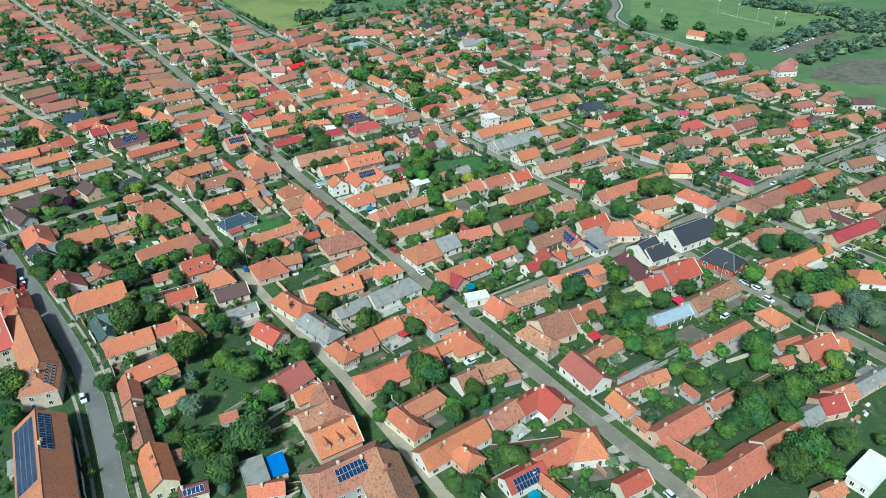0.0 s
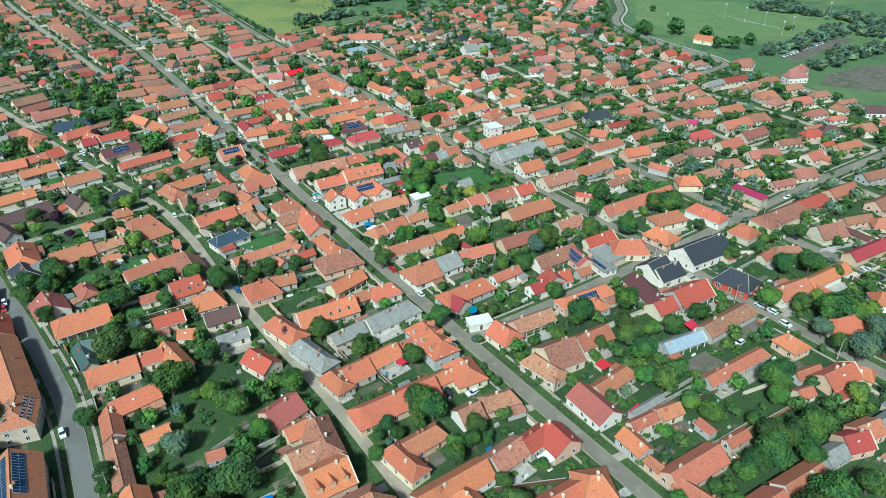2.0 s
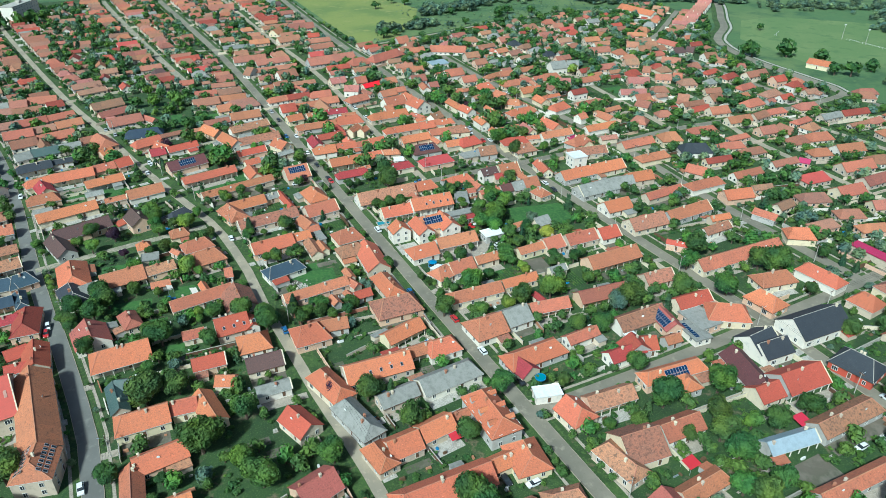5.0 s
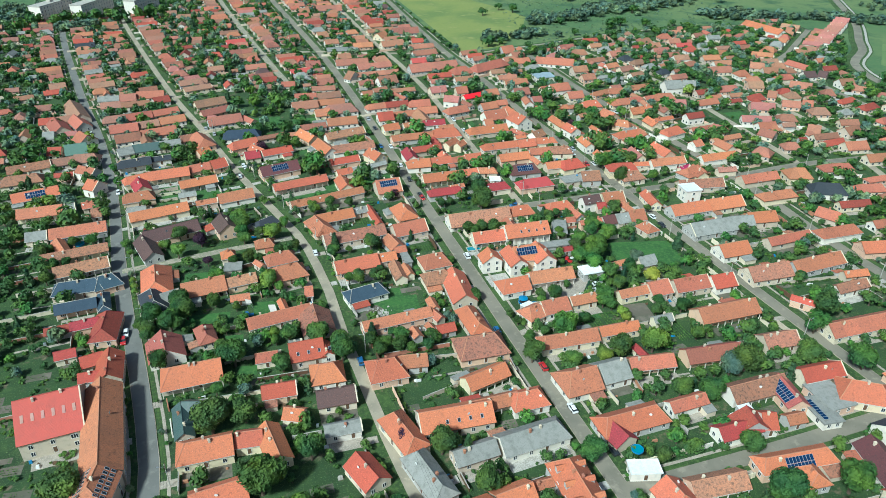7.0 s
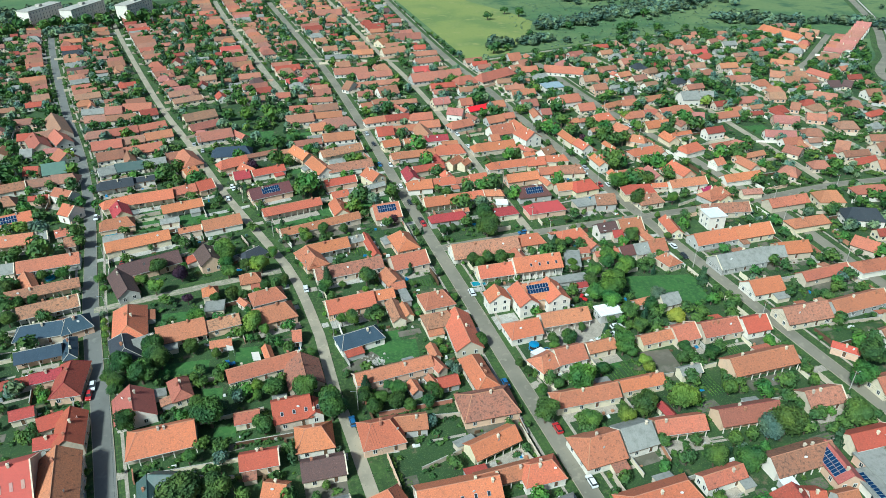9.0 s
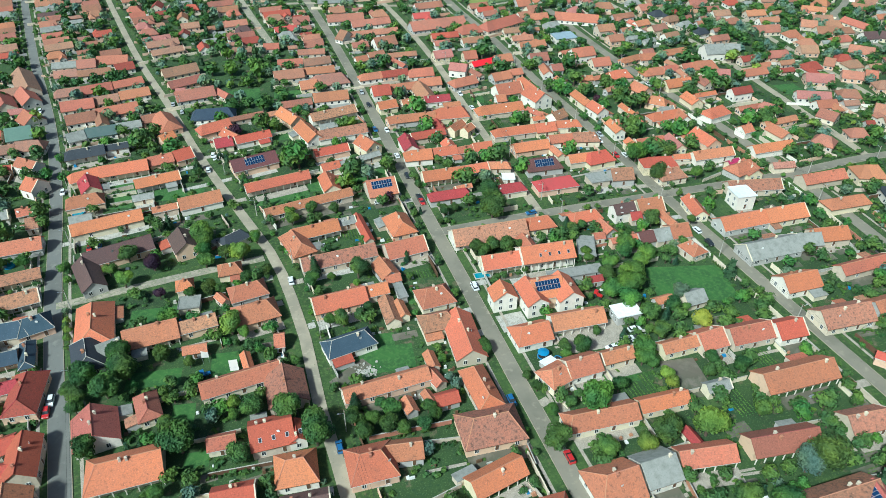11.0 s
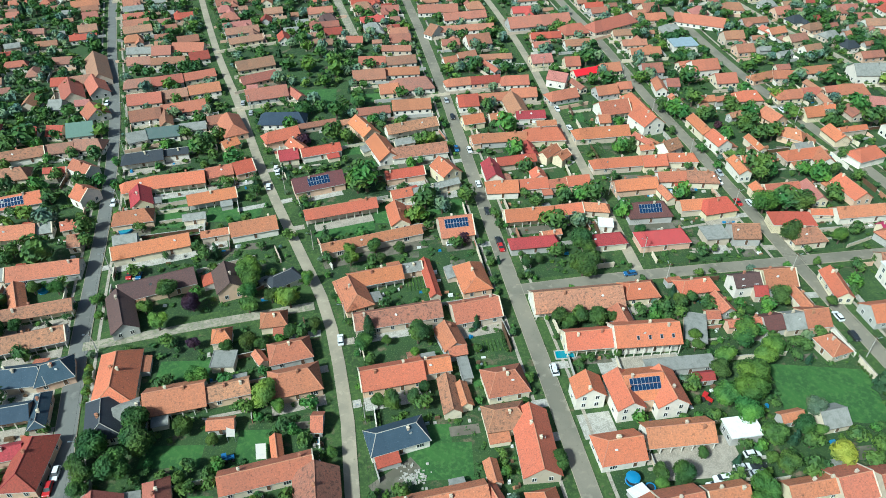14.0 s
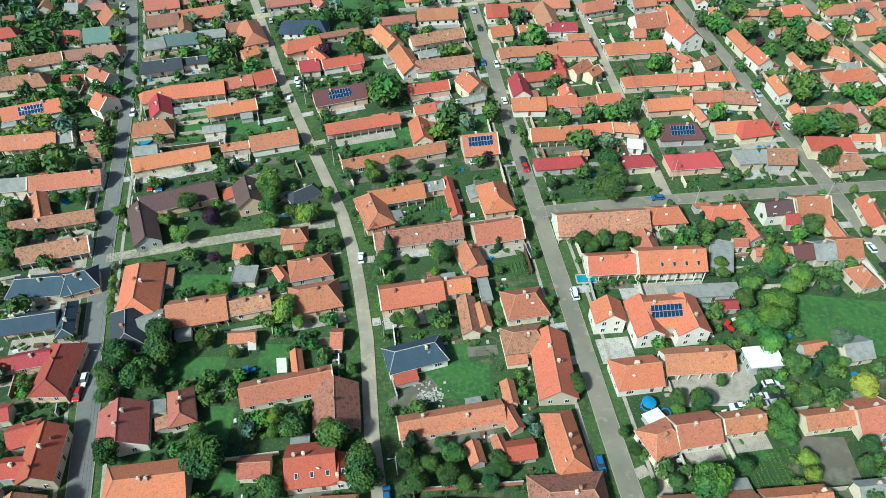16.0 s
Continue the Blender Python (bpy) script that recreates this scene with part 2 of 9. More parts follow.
LAWN = earthy("lawn", [(0.050, 0.092, 0.021), (0.030, 0.059, 0.015), (0.073, 0.118, 0.028), (0.143, 0.109, 0.068), (0.017, 0.040, 0.013)], (0.12, 0.9, 0.35, 2.5), 0.95)
MEADOW = earthy("meadow", [(0.08, 0.145, 0.052), (0.135, 0.185, 0.066), (0.048, 0.10, 0.042), (0.10, 0.155, 0.055)], (0.008, 0.035, 0.2), 0.95, (0.44, 0.5, 0.52))
FIELD = earthy("yellow_field", [(0.205, 0.235, 0.06), (0.135, 0.185, 0.05), (0.25, 0.255, 0.08), (0.11, 0.16, 0.05)], (0.02, 0.08, 0.45), 0.95, (0.47, 0.55, 0.58))
SOIL = earthy("bare_soil", [(0.128, 0.109, 0.083), (0.083, 0.090, 0.053), (0.165, 0.143, 0.112)], (0.03, 0.2), 0.95)
BARK = plastered("bark", (0.09, 0.065, 0.045), (0.05, 0.04, 0.03))
LEAVES = {
    "d": (growing("dark_leaves", (0.028, 0.059, 0.019), (0.087, 0.158, 0.040)), "dark green leafy"),
    "l": (growing("green_leaves", (0.034, 0.082, 0.018), (0.115, 0.210, 0.044)), "fresh green leafy"),
    "y": (growing("yellow_green_leaves", (0.076, 0.144, 0.022), (0.187, 0.279, 0.055), 0.015), "yellow-green leafy"),
    "Y": (growing("golden_leaves", (0.162, 0.207, 0.020), (0.360, 0.387, 0.060), 0.01), "golden yellow leafy"),
    "g": (growing("grey_green_leaves", (0.065, 0.119, 0.069), (0.169, 0.237, 0.150), 0.01), "grey-green leafy"),
    "p": (growing("purple_leaves", (0.030, 0.014, 0.030), (0.072, 0.034, 0.054), 0.01), "dark purple leafy"),
    # lightened and blued: the haze of distance is put into this leaf colour
    "f": (growing("hazed_wood_leaves", (0.048, 0.090, 0.057), (0.120, 0.178, 0.115), 0.01), "dark woodland"),
    "c": (growing("needles", (0.026, 0.063, 0.031), (0.061, 0.119, 0.054), 0.01), "dark conical evergreen"),
}

# ---- mesh building ----
class Shape:
    """Corners and faces, with a material slot for each face."""

    def __init__(self):
        self.v, self.f, self.m = [], [], []

    def face(self, corners, slot=0):
        n = len(self.v)
        self.v += [tuple(c) for c in corners]
        self.f.append(tuple(range(n, n + len(corners))))
        self.m.append(slot)

    def hull(self, low, high, slot=0, skip=()):
        """A solid between two rings of corners, one above the other."""
        n, k = len(self.v), len(low)
        self.v += [tuple(c) for c in low] + [tuple(c) for c in high]
        self.f += [tuple(range(n + k - 1, n - 1, -1)), tuple(range(n + k, n + 2 * k))]
        self.f += [(n + i, n + (i + 1) % k, n + k + (i + 1) % k, n + k + i) for i in range(k)]
        self.m += [slot] * (k + 2)

    def box(self, x0, y0, z0, x1, y1, z1, slot=0, taper=0.0):
        a = taper
        self.hull([(x0, y0, z0), (x1, y0, z0), (x1, y1, z0), (x0, y1, z0)],
                  [(x0 + a, y0 + a, z1), (x1 - a, y0 + a, z1), (x1 - a, y1 - a, z1), (x0 + a, y1 - a, z1)], slot)

    def rod(self, a, b, ra, rb, sides=6, slot=0):
        a, b = Vector(a), Vector(b)
        q = (b - a).to_track_quat("Z", "Y")
        ring = [Vector((math.cos(i * math.tau / sides), math.sin(i * math.tau / sides), 0)) for i in range(sides)]
        self.hull([a + q @ (r * ra) for r in ring], [b + q @ (r * rb) for r in ring], slot)

    def loft(self, rings, slot=0):
        """One closed solid through rings of corners."""
        n, k = len(self.v), len(rings[0])
        for ring in rings:
            self.v += [tuple(c) for c in ring]
        self.f.append(tuple(range(n + k - 1, n - 1, -1)))
        self.f.append(tuple(range(n + k * (len(rings) - 1), n + k * len(rings))))
        for r in range(len(rings) - 1):
            a = n + r * k
            self.f += [(a + i, a + (i + 1) % k, a + k + (i + 1) % k, a + k + i) for i in range(k)]
        self.m += [slot] * (2 + k * (len(rings) - 1))

    def stack(self, steps, slot=0):
        """Square steps of half-width, depth and height, one on another, as one solid."""
        self.loft([[(-a, -b, z), (a, -b, z), (a, b, z), (-a, b, z)] for a, b, z in steps], slot)

    def welded(self):
        """The same shape with corners that meet made one."""
        index, verts, faces = {}, [], []
        for f in self.f:
            face = []
            for i in f:
                key = tuple(round(c, 4) for c in self.v[i])
                if key not in index:
                    index[key] = len(verts)
                    verts.append(self.v[i])
                face.append(index[key])
            faces.append(tuple(face))
        self.v, self.f = verts, faces
        return self

    def mesh(self, name, *materials):
        me = bpy.data.meshes.new(name)
        me.from_pydata(self.v, [], self.f)
        for m in materials:
            me.materials.append(m)
        if len(materials) > 1:
            me.polygons.foreach_set("material_index", self.m)
        return me


def part(name, shape, material, parent, label=""):
    """One mesh under a thing or under a part of it."""
    data = shape if isinstance(shape, bpy.types.Mesh) else shape.mesh(name, *(material if isinstance(material, tuple) else (material,)))
    ob = new(name, data)
    ob.parent = parent
    return tagged(ob, label)


def setting(name, shape, material, label, category):
    return tagged(new(name, shape.mesh(name, material)), label, category, kind="structure")


# ---- plan: what is taken, metre by metre ----
X0, Y0, NX, NY = -420, -60, 1200, 1200
taken = np.zeros((NX, NY), bool)
paved = np.zeros((NX, NY), bool)
footprints = []


def cells(x, y, ang, length, width):
    """The square metres under a turned rectangle."""
    c, s = math.cos(radians(ang)), math.sin(radians(ang))
    r = int(math.hypot(length, width) / 2) + 2
    i0, i1 = max(int(x - X0) - r, 0), min(int(x - X0) + r, NX)
    j0, j1 = max(int(y - Y0) - r, 0), min(int(y - Y0) + r, NY)
    gx, gy = np.meshgrid(np.arange(i0, i1) + X0 + 0.5 - x, np.arange(j0, j1) + Y0 + 0.5 - y, indexing="ij")
    inside = (abs(gx * c + gy * s) < length / 2) & (abs(gy * c - gx * s) < width / 2)
    return slice(i0, i1), slice(j0, j1), inside


def take(grid, x, y, ang, length, width):
    a, b, inside = cells(x, y, ang, length, width)
    grid[a, b] |= inside


def free(x, y, ang, length, width, *grids):
    a, b, inside = cells(x, y, ang, length, width)
    return inside.any() and not any((g[a, b] & inside).any() for g in (grids or (taken,)))


# ---- ground and streets ----
def sheet(name, corners, z, material, label, category="ground"):
    s = Shape()
    s.face([(x, y, z) for x, y in corners])
    return setting(name, s, material, label, category)


g = Shape()
for i in range(20):
    for j in range(20):
        g.face([(-2000 + 240 * i, -1500 + 240 * j, 0), (-1760 + 240 * i, -1500 + 240 * j, 0), (-1760 + 240 * i, -1260 + 240 * j, 0), (-2000 + 240 * i, -1260 + 240 * j, 0)])
setting("ground", g, MEADOW, "wide green meadow land round the village", "ground")
VILLAGE = [(-420, -60), (400, -60), (440, 80), (456, 185), (464, 250), (468, 330), (474, 400), (500, 470), (545, 520), (560, 600), (505, 600), (444, 618), (316, 594), (222, 580), (221, 690), (228, 900), (-420, 900)]
sheet("village_ground", VILLAGE, 0.012, GARDEN, "green garden plots with soil patches", "ground")
sheet("yellow_field", [(224, 586), (262, 594), (282, 622), (312, 664), (326, 690), (322, 730), (300, 800), (285, 1000), (232, 1000), (229, 820)], 0.02, FIELD, "mown yellow-green field beside the village", "field")
sheet("sports_field", [(508, 380), (560, 350), (640, 310), (720, 330), (690, 420), (620, 500), (575, 505), (520, 455)], 0.02, PITCH, "mown green sports field", "field")
sheet("bare_lot", [(478, 250), (492, 226), (512, 214), (540, 212), (566, 226), (572, 244), (545, 258), (505, 260)], 0.02, SOIL, "bare trampled earth lot", "ground")


def inside_village(x, y):
    hit = False
    for (ax, ay), (bx, by) in zip(VILLAGE, VILLAGE[1:] + VILLAGE[:1]):
        if (ay > y) != (by > y) and x < (bx - ax) * (y - ay) / (by - ay) + ax:
            hit = not hit
    return hit


def strip(points, left, right, z):
    """A band along a line of points, from left to right of it, in metres."""
    s, p = Shape(), [Vector((x, y)) for x, y in points]
    ends = []
    for i, q in enumerate(p):
        d = (p[min(i + 1, len(p) - 1)] - p[max(i - 1, 0)]).normalized()
        n = Vector((d.y, -d.x))
        ends.append((q + n * left, q + n * right))
    s.loft([[(*a, 0), (*b, 0), (*b, z), (*a, z)] for a, b in ends])
    return s


def smooth(points, step=12.0):
    """More points along a line, on a curve through the given ones."""
    p = [Vector(q) for q in points]
    out = []
    for i in range(len(p) - 1):
        a, b, c, d = p[max(i - 1, 0)], p[i], p[i + 1], p[min(i + 2, len(p) - 1)]
        n = max(int((c - b).length / step), 1)
        for k in range(n):
            u = k / n
            out.append(0.5 * ((2 * b) + (c - a) * u + (2 * a - 5 * b + 4 * c - d) * u * u + (3 * b - 3 * c + d - a) * u ** 3))
    return [(q.x, q.y) for q in out] + [tuple(points[-1])]


STREETS = {}
STREETS["main"] = ([(121, -40), (119, 60), (117.5, 119), (116.8, 159), (116.2, 205), (115.8, 240), (115.8, 280), (115.5, 318), (115.5, 370), (116, 494), (113, 616), (99, 855)], 2.4, ASPHALT)
STREETS["left"] = ([(69, -40), (67, 101), (65.8, 160), (62.8, 197), (61.3, 227), (60, 245), (60, 275), (58.6, 295), (57, 310), (54.5, 324), (44.5, 360), (32, 407), (18, 470), (-2, 556), (-38, 745), (-60, 880)], 1.8, WORN)
STREETS["far_left"] = ([(-14, -40), (-7, 80), (-3.2, 145), (-1.7, 165), (-0.9, 185), (-1.2, 207), (-2.9, 224), (-5.5, 244), (-8.4, 265), (-11, 277), (-13, 292), (-15, 306), (-18.3, 335), (-24.5, 391), (-35.5, 460), (-60, 574), (-91, 740), (-105, 860)], 2.3, TARMAC)
STREETS["outer"] = ([(-95, 200), (-105, 330), (-120, 450), (-150, 600), (-190, 800)], 2.5, LANE)
STREETS["upper"] = ([(78, 540), (68, 629), (51, 803), (45, 880)], 2.5, LANE)
STREETS["inner"] = ([(158, 318), (160.5, 379), (163, 433), (166, 480), (166, 560), (162, 660), (160, 860)], 1.9, WORN)
STREETS["second"] = ([(217, -40), (216.5, 64), (215, 118), (216, 163), (214, 230), (212, 313), (212, 393), (211, 442), (212, 520), (210, 590), (213, 700), (220, 860)], 2.4, ASPHALT)
STREETS["third"] = ([(276, -20), (273, 93), (270, 140), (270, 239), (274, 300), (273, 373), (268, 464), (271, 560)], 2.7, ASPHALT)
STREETS["fourth"] = ([(318, 318), (320, 335), (326, 394), (331, 462), (322, 522), (318, 575)], 2.0, WORN)
STREETS["fifth"] = ([(366, 318), (370, 346), (380, 453), (386, 520), (392, 585)], 2.0, WORN)
STREETS["sixth"] = ([(338, 60), (341, 162), (343, 225), (345, 260), (348, 292), (357, 316)], 2.0, WORN)
STREETS["seventh"] = ([(396, 60), (398, 160), (402, 215), (400, 262), (396, 290), (396, 313)], 2.0, WORN)
STREETS["eighth"] = ([(430, 318), (432, 400), (448, 480), (474, 503), (552, 565)], 2.4, ASPHALT)
STREETS["cross"] = ([(116.5, 318), (157, 318.5), (213, 317), (272, 316), (318, 318), (354, 315), (432, 312), (466, 316)], 2.3, ASPHALT)
STREETS["lower_cross"] = ([(117, 159.5), (155, 159), (196, 159.5), (215, 160), (264, 161.5), (322, 163.5), (398, 163), (452, 162)], 2.4, ASPHALT)
STREETS["lane"] = ([(-15, 314), (19, 318), (36, 319.5), (52, 321)], 1.8, LANE)
STREETS["upper_cross"] = ([(68, 629), (113, 622), (165, 600), (210, 588)], 2.0, WORN)
STREETS["edge"] = ([(452, 60), (457, 185), (462, 250), (468, 316), (473, 400)], 2.6, ASPHALT)
STREETS["river"] = ([(466, 316), (472, 330), (476, 392), (484, 430), (503, 464), (540, 492), (562, 517), (620, 580), (700, 690)], 3.3, ASPHALT)
STREETS["field_path"] = ([(222, 578), (303, 591), (350, 601), (394, 608), (447, 609), (489, 600), (508, 596)], 1.5, LANE)
VERGE = {"main": 6.6, "left": 6.0, "far_left": 5.6, "second": 7.0, "third": 7.0, "inner": 6.0, "cross": 4.4, "lower_cross": 5.0, "river": 8.0}
lines = {}
for n, (name, (points, half, mat)) in enumerate(STREETS.items()):
    lines[name] = line = smooth(points)
    wide = VERGE.get(name, 5.0)
    up = 0.003 * n
    setting("verge", strip(line, -wide, wide, 0.03 + up), LAWN, "mown grass verge along the street", "verge")
    if name in ("main", "far_left", "second", "third", "lower_cross"):
        for side in (-1, 1):
            a, b = sorted((side * (wide - 1.0), side * (wide - 0.1)))
            setting("pavement", strip(line, a, b, 0.10 + up), PAVING, "narrow paved footpath beside the verge", "pavement")
    if name == "river":
        setting("pavement", strip(line, 5.0, 7.0, 0.10 + up), CONCRETE, "pale concrete footpath beside the main road", "pavement")
    # the far left street narrows beyond the lane
    turn = sum(y < 318 for x, y in line) if name == "far_left" else 0
    for piece, half in ((line[:turn + 1], half + 0.35), (line[turn:], half)) if turn else ((line, half),):
        setting("road", strip(piece, -half, half, 0.19 + up), mat, "worn grey village street" if mat is not LANE else "pale gravelly village lane", "road")
        if name in ("main", "far_left", "cross", "second"):
            for side in (-1, 1):
                a, b = sorted((side * half, side * (half + 0.15)))
                setting("kerb", strip(piece, a, b, 0.23 + up), WORN, "low worn concrete kerb along the street", "kerb")
    for (ax, ay), (bx, by) in zip(line, line[1:]):
        a, d = math.degrees(math.atan2(by - ay, bx - ax)), math.hypot(bx - ax, by - ay)
        take(paved, (ax + bx) / 2, (ay + by) / 2, a, d + 1, 2 * wide)
        take(taken, (ax + bx) / 2, (ay + by) / 2, a, d + 1, 2 * wide + 0.5)


def street_at(x, y):
    """The nearest street that runs along y: how far it lies towards +x."""
    best = 99.0
    for name, line in lines.items():
        if "cross" in name or name in ("lane", "field_path", "edge", "river"):
            continue
        for (ax, ay), (bx, by) in zip(line, line[1:]):
            if min(ay, by) <= y <= max(ay, by) and by != ay:
                off = ax + (bx - ax) * (y - ay) / (by - ay) - x
                if abs(off) < abs(best):
                    best = off
    return best


# ---- houses ----
def framed(name, w, h, columns, deep, frame, pane, rows=1):
    """A frame with sunk panes, all of one piece, facing -y."""
    s, e = Shape(), 0.09
    xs, zs = [-w / 2], [0.0]
    for k in range(columns):
        xs += [-w / 2 + k * w / columns + e, -w / 2 + (k + 1) * w / columns - (e if k == columns - 1 else 0)]
    for k in range(rows):
        zs += [k * h / rows + e, (k + 1) * h / rows - (e if k == rows - 1 else 0)]
    xs, zs = xs + [w / 2], zs + [h]
    for i in range(len(xs) - 1):
        for j in range(len(zs) - 1):
            a, b, c, d = xs[i], xs[i + 1], zs[j], zs[j + 1]
            if i % 2 and j % 2:
                back = -deep + 0.05
                s.face([(a, back, c), (b, back, c), (b, back, d), (a, back, d)], 1)
                for (px, pz), (qx, qz) in (((a, c), (b, c)), ((b, c), (b, d)), ((b, d), (a, d)), ((a, d), (a, c))):
                    s.face([(px, -deep, pz), (qx, -deep, qz), (qx, back, qz), (px, back, pz)], 0)
            else:
                s.face([(a, -deep, c), (b, -deep, c), (b, -deep, d), (a, -deep, d)], 0)
    edge = [(x, z) for x, z in [(x, 0.0) for x in xs] + [(w / 2, z) for z in zs[1:]] + [(x, h) for x in xs[-2::-1]] + [(-w / 2, z) for z in zs[-2:0:-1]]]
    for (px, pz), (qx, qz) in zip(edge, edge[1:] + edge[:1]):
        s.face([(qx, -deep, qz), (px, -deep, pz), (px, 0.05, pz), (qx, 0.05, qz)], 0)
    return s.welded().mesh(name, frame, pane)


WINDOW, WIDE_WINDOW = framed("window", 1.15, 1.5, 2, 0.08, FRAME, GLASS), framed("window", 1.9, 1.6, 3, 0.08, FRAME, GLASS)
DOOR = framed("door", 1.15, 2.15, 1, 0.08, FRAME, WOOD)
s = Shape()
s.stack([(0.3, 0.3, -0.9), (0.3, 0.3, 0.75), (0.38, 0.38, 0.76), (0.38, 0.38, 0.87), (0.17, 0.17, 0.88), (0.17, 0.17, 1.08)])
CHIMNEYS = [s.mesh("chimney", mat) for mat in (BRICK, WALLS[0], WALLS[3])]
s = Shape()
s.box(-0.11, -0.11, 0, 0.11, 0.11, 1)
POST = s.mesh("porch_post", WALLS[1])
s = Shape()
s.stack([(0.49, 0.81, 0.04), (0.49, 0.81, 0.1), (0.45, 0.77, 0.1)])
s.m[1] = 1
PANEL = s.mesh("solar_panel", ALU, CELL)
s = Shape()
s.stack([(0.42, 0.62, 0), (0.42, 0.62, 0.12), (0.34, 0.54, 0.12), (0.34, 0.54, 0.09)])
s.m[1] = 1
SKYLIGHT = s.mesh("skylight", ALU, GLASS)


def hip_insets(length, width, kind):
    """How far the ridge stops short of each end: hipped at both (h), at the near end (a), at the far end (b) or at none."""
    inset = min(0.31 * width, length * 0.4)
    return (inset if kind in "ha" else 0.0), (inset if kind in "hb" else 0.0)


def roof_shape(length, width, eave, ridge, kind):
    """A roof with some thickness: gabled, hipped at one end or both, or flat."""
    s, a, b, d = Shape(), length / 2, width / 2, 0.2
    if kind == "f":
        s.stack([(a, b, eave), (a, b, eave + 0.36), (a - 0.2, b - 0.2, eave + 0.36), (a - 0.2, b - 0.2, eave + 0.2)])
        return s
    at_a, at_b = hip_insets(length, width, kind)
    ra, rb = (-a + at_a, 0, ridge), (a - at_b, 0, ridge)
    la, lb = (ra[0], 0, ridge - d), (rb[0], 0, ridge - d)
    c = [(-a, -b, eave), (a, -b, eave), (a, b, eave), (-a, b, eave)]
    down = [(x, y, z - d) for x, y, z in c]
    s.face([c[0], c[1], rb, ra])
    s.face([c[2], c[3], ra, rb])
    s.face([down[0], down[1], c[1], c[0]], 2)
    s.face([down[2], down[3], c[3], c[2]], 2)
    s.face([down[0], la, lb, down[1]])
    s.face([down[2], lb, la, down[3]])
    for hip, p, q, top, under in ((at_b, 1, 2, rb, lb), (at_a, 3, 0, ra, la)):
        if hip:
            s.face([c[p], c[q], top])
            s.face([down[p], down[q], c[q], c[p]], 2)
            s.face([down[q], down[p], under])
        else:
            s.face([down[p], under, top, c[p]])
            s.face([under, down[q], c[q], top])
    return s.welded()


def wall_shape(length, width, eave, ridge, kind, porch):
    """Walls set back under the eaves, with gables; porch: the side (-1, 1 or 0) that stands back behind posts."""
    s, a, b = Shape(), length / 2 - 0.35, width / 2 - 0.4
    lo, hi = -b + (1.3 if porch == -1 else 0), b - (1.3 if porch == 1 else 0)
    slope = (ridge - eave) / (width / 2)
    top = eave - 0.2
    if kind in "gab":
        under = lambda y: eave - 0.22 + slope * (width / 2 - abs(y))
        ends = []
        for x, hip in ((-a, kind == "a"), (a, kind == "b")):
            tops = [(hi, top), (0, top), (lo, top)] if hip else [(hi, under(hi)), (0, under(0)), (lo, under(lo))]
            ends.append([(x, y, z) for y, z in [(lo, 0), (hi, 0)] + tops])
        if kind != "g":
            inset = min(0.31 * width, length * 0.4)
            x = -a + inset if kind == "a" else a - inset
            ends.insert(1, [(x, y, z) for y, z in ((lo, 0), (hi, 0), (hi, under(hi)), (0, under(0)), (lo, under(lo)))])
        s.loft(ends)
    else:
        s.loft([[(-p, lo - q, z), (p, lo - q, z), (p, hi + q, z), (-p, hi + q, z)] for p, q, z in ((a + 0.04, 0.04, 0), (a + 0.04, 0.04, 0.45), (a, 0, 0.46), (a, 0, top if kind == "h" else eave))])
    return s


rng = random.Random(5)
main_houses = []
far_walls, far_roofs = Shape(), {}


def join_house(x, y, ang, length, width, eave, kind, roof, tone):
    """A far house: its walls and roof go into the joined meshes."""
    eave *= 0.9
    ridge = eave + 0.36 * width if kind != "f" else eave
    m = pose(x, y, 0, 0, 0, ang)
    code = roof if roof in HAZED_ROOFS or roof in ROOFS else "t"
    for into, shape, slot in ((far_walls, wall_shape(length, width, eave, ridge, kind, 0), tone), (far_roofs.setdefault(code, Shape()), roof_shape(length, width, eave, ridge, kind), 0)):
        n = len(into.v)
        into.v += [tuple(m @ Vector(c)) for c in shape.v]
        into.f += [tuple(i + n for i in f) for f in shape.f]
        into.m += [slot] * len(shape.f)
    # windows: a pale frame and a dark pane, standing a little proud
    if eave > 2.3 and kind != "f":
        a, b = length / 2 - 0.35, width / 2 - 0.4
        spots = [(-a + (k + 0.5) * 2 * a / max(2, int(length / 3.4)), -b, 0) for k in range(max(2, int(length / 3.4)))]
        for side in (-1, 1):
            spots += [(side * a, w * b, 1) for w in (-0.45, 0.45)]
        for px, py, turned in spots:
            for half, low, top, out, slot in ((0.65, 0.75, 2.05, 0.03, 7), (0.52, 0.88, 1.92, 0.05, 6)):
                if turned:
                    q = [px - out, py - half, px + out, py + half]
                else:
                    q = [px - half, py - out, px + half, py + out]
                p = Shape()
                p.box(q[0], q[1], low, q[2], q[3], min(top, eave - 0.3), slot)
                n = len(far_walls.v)
                far_walls.v += [tuple(m @ Vector(c)) for c in p.v]
                far_walls.f += [tuple(i + n for i in f) for f in p.f[1:]]
                far_walls.m += p.m[1:]


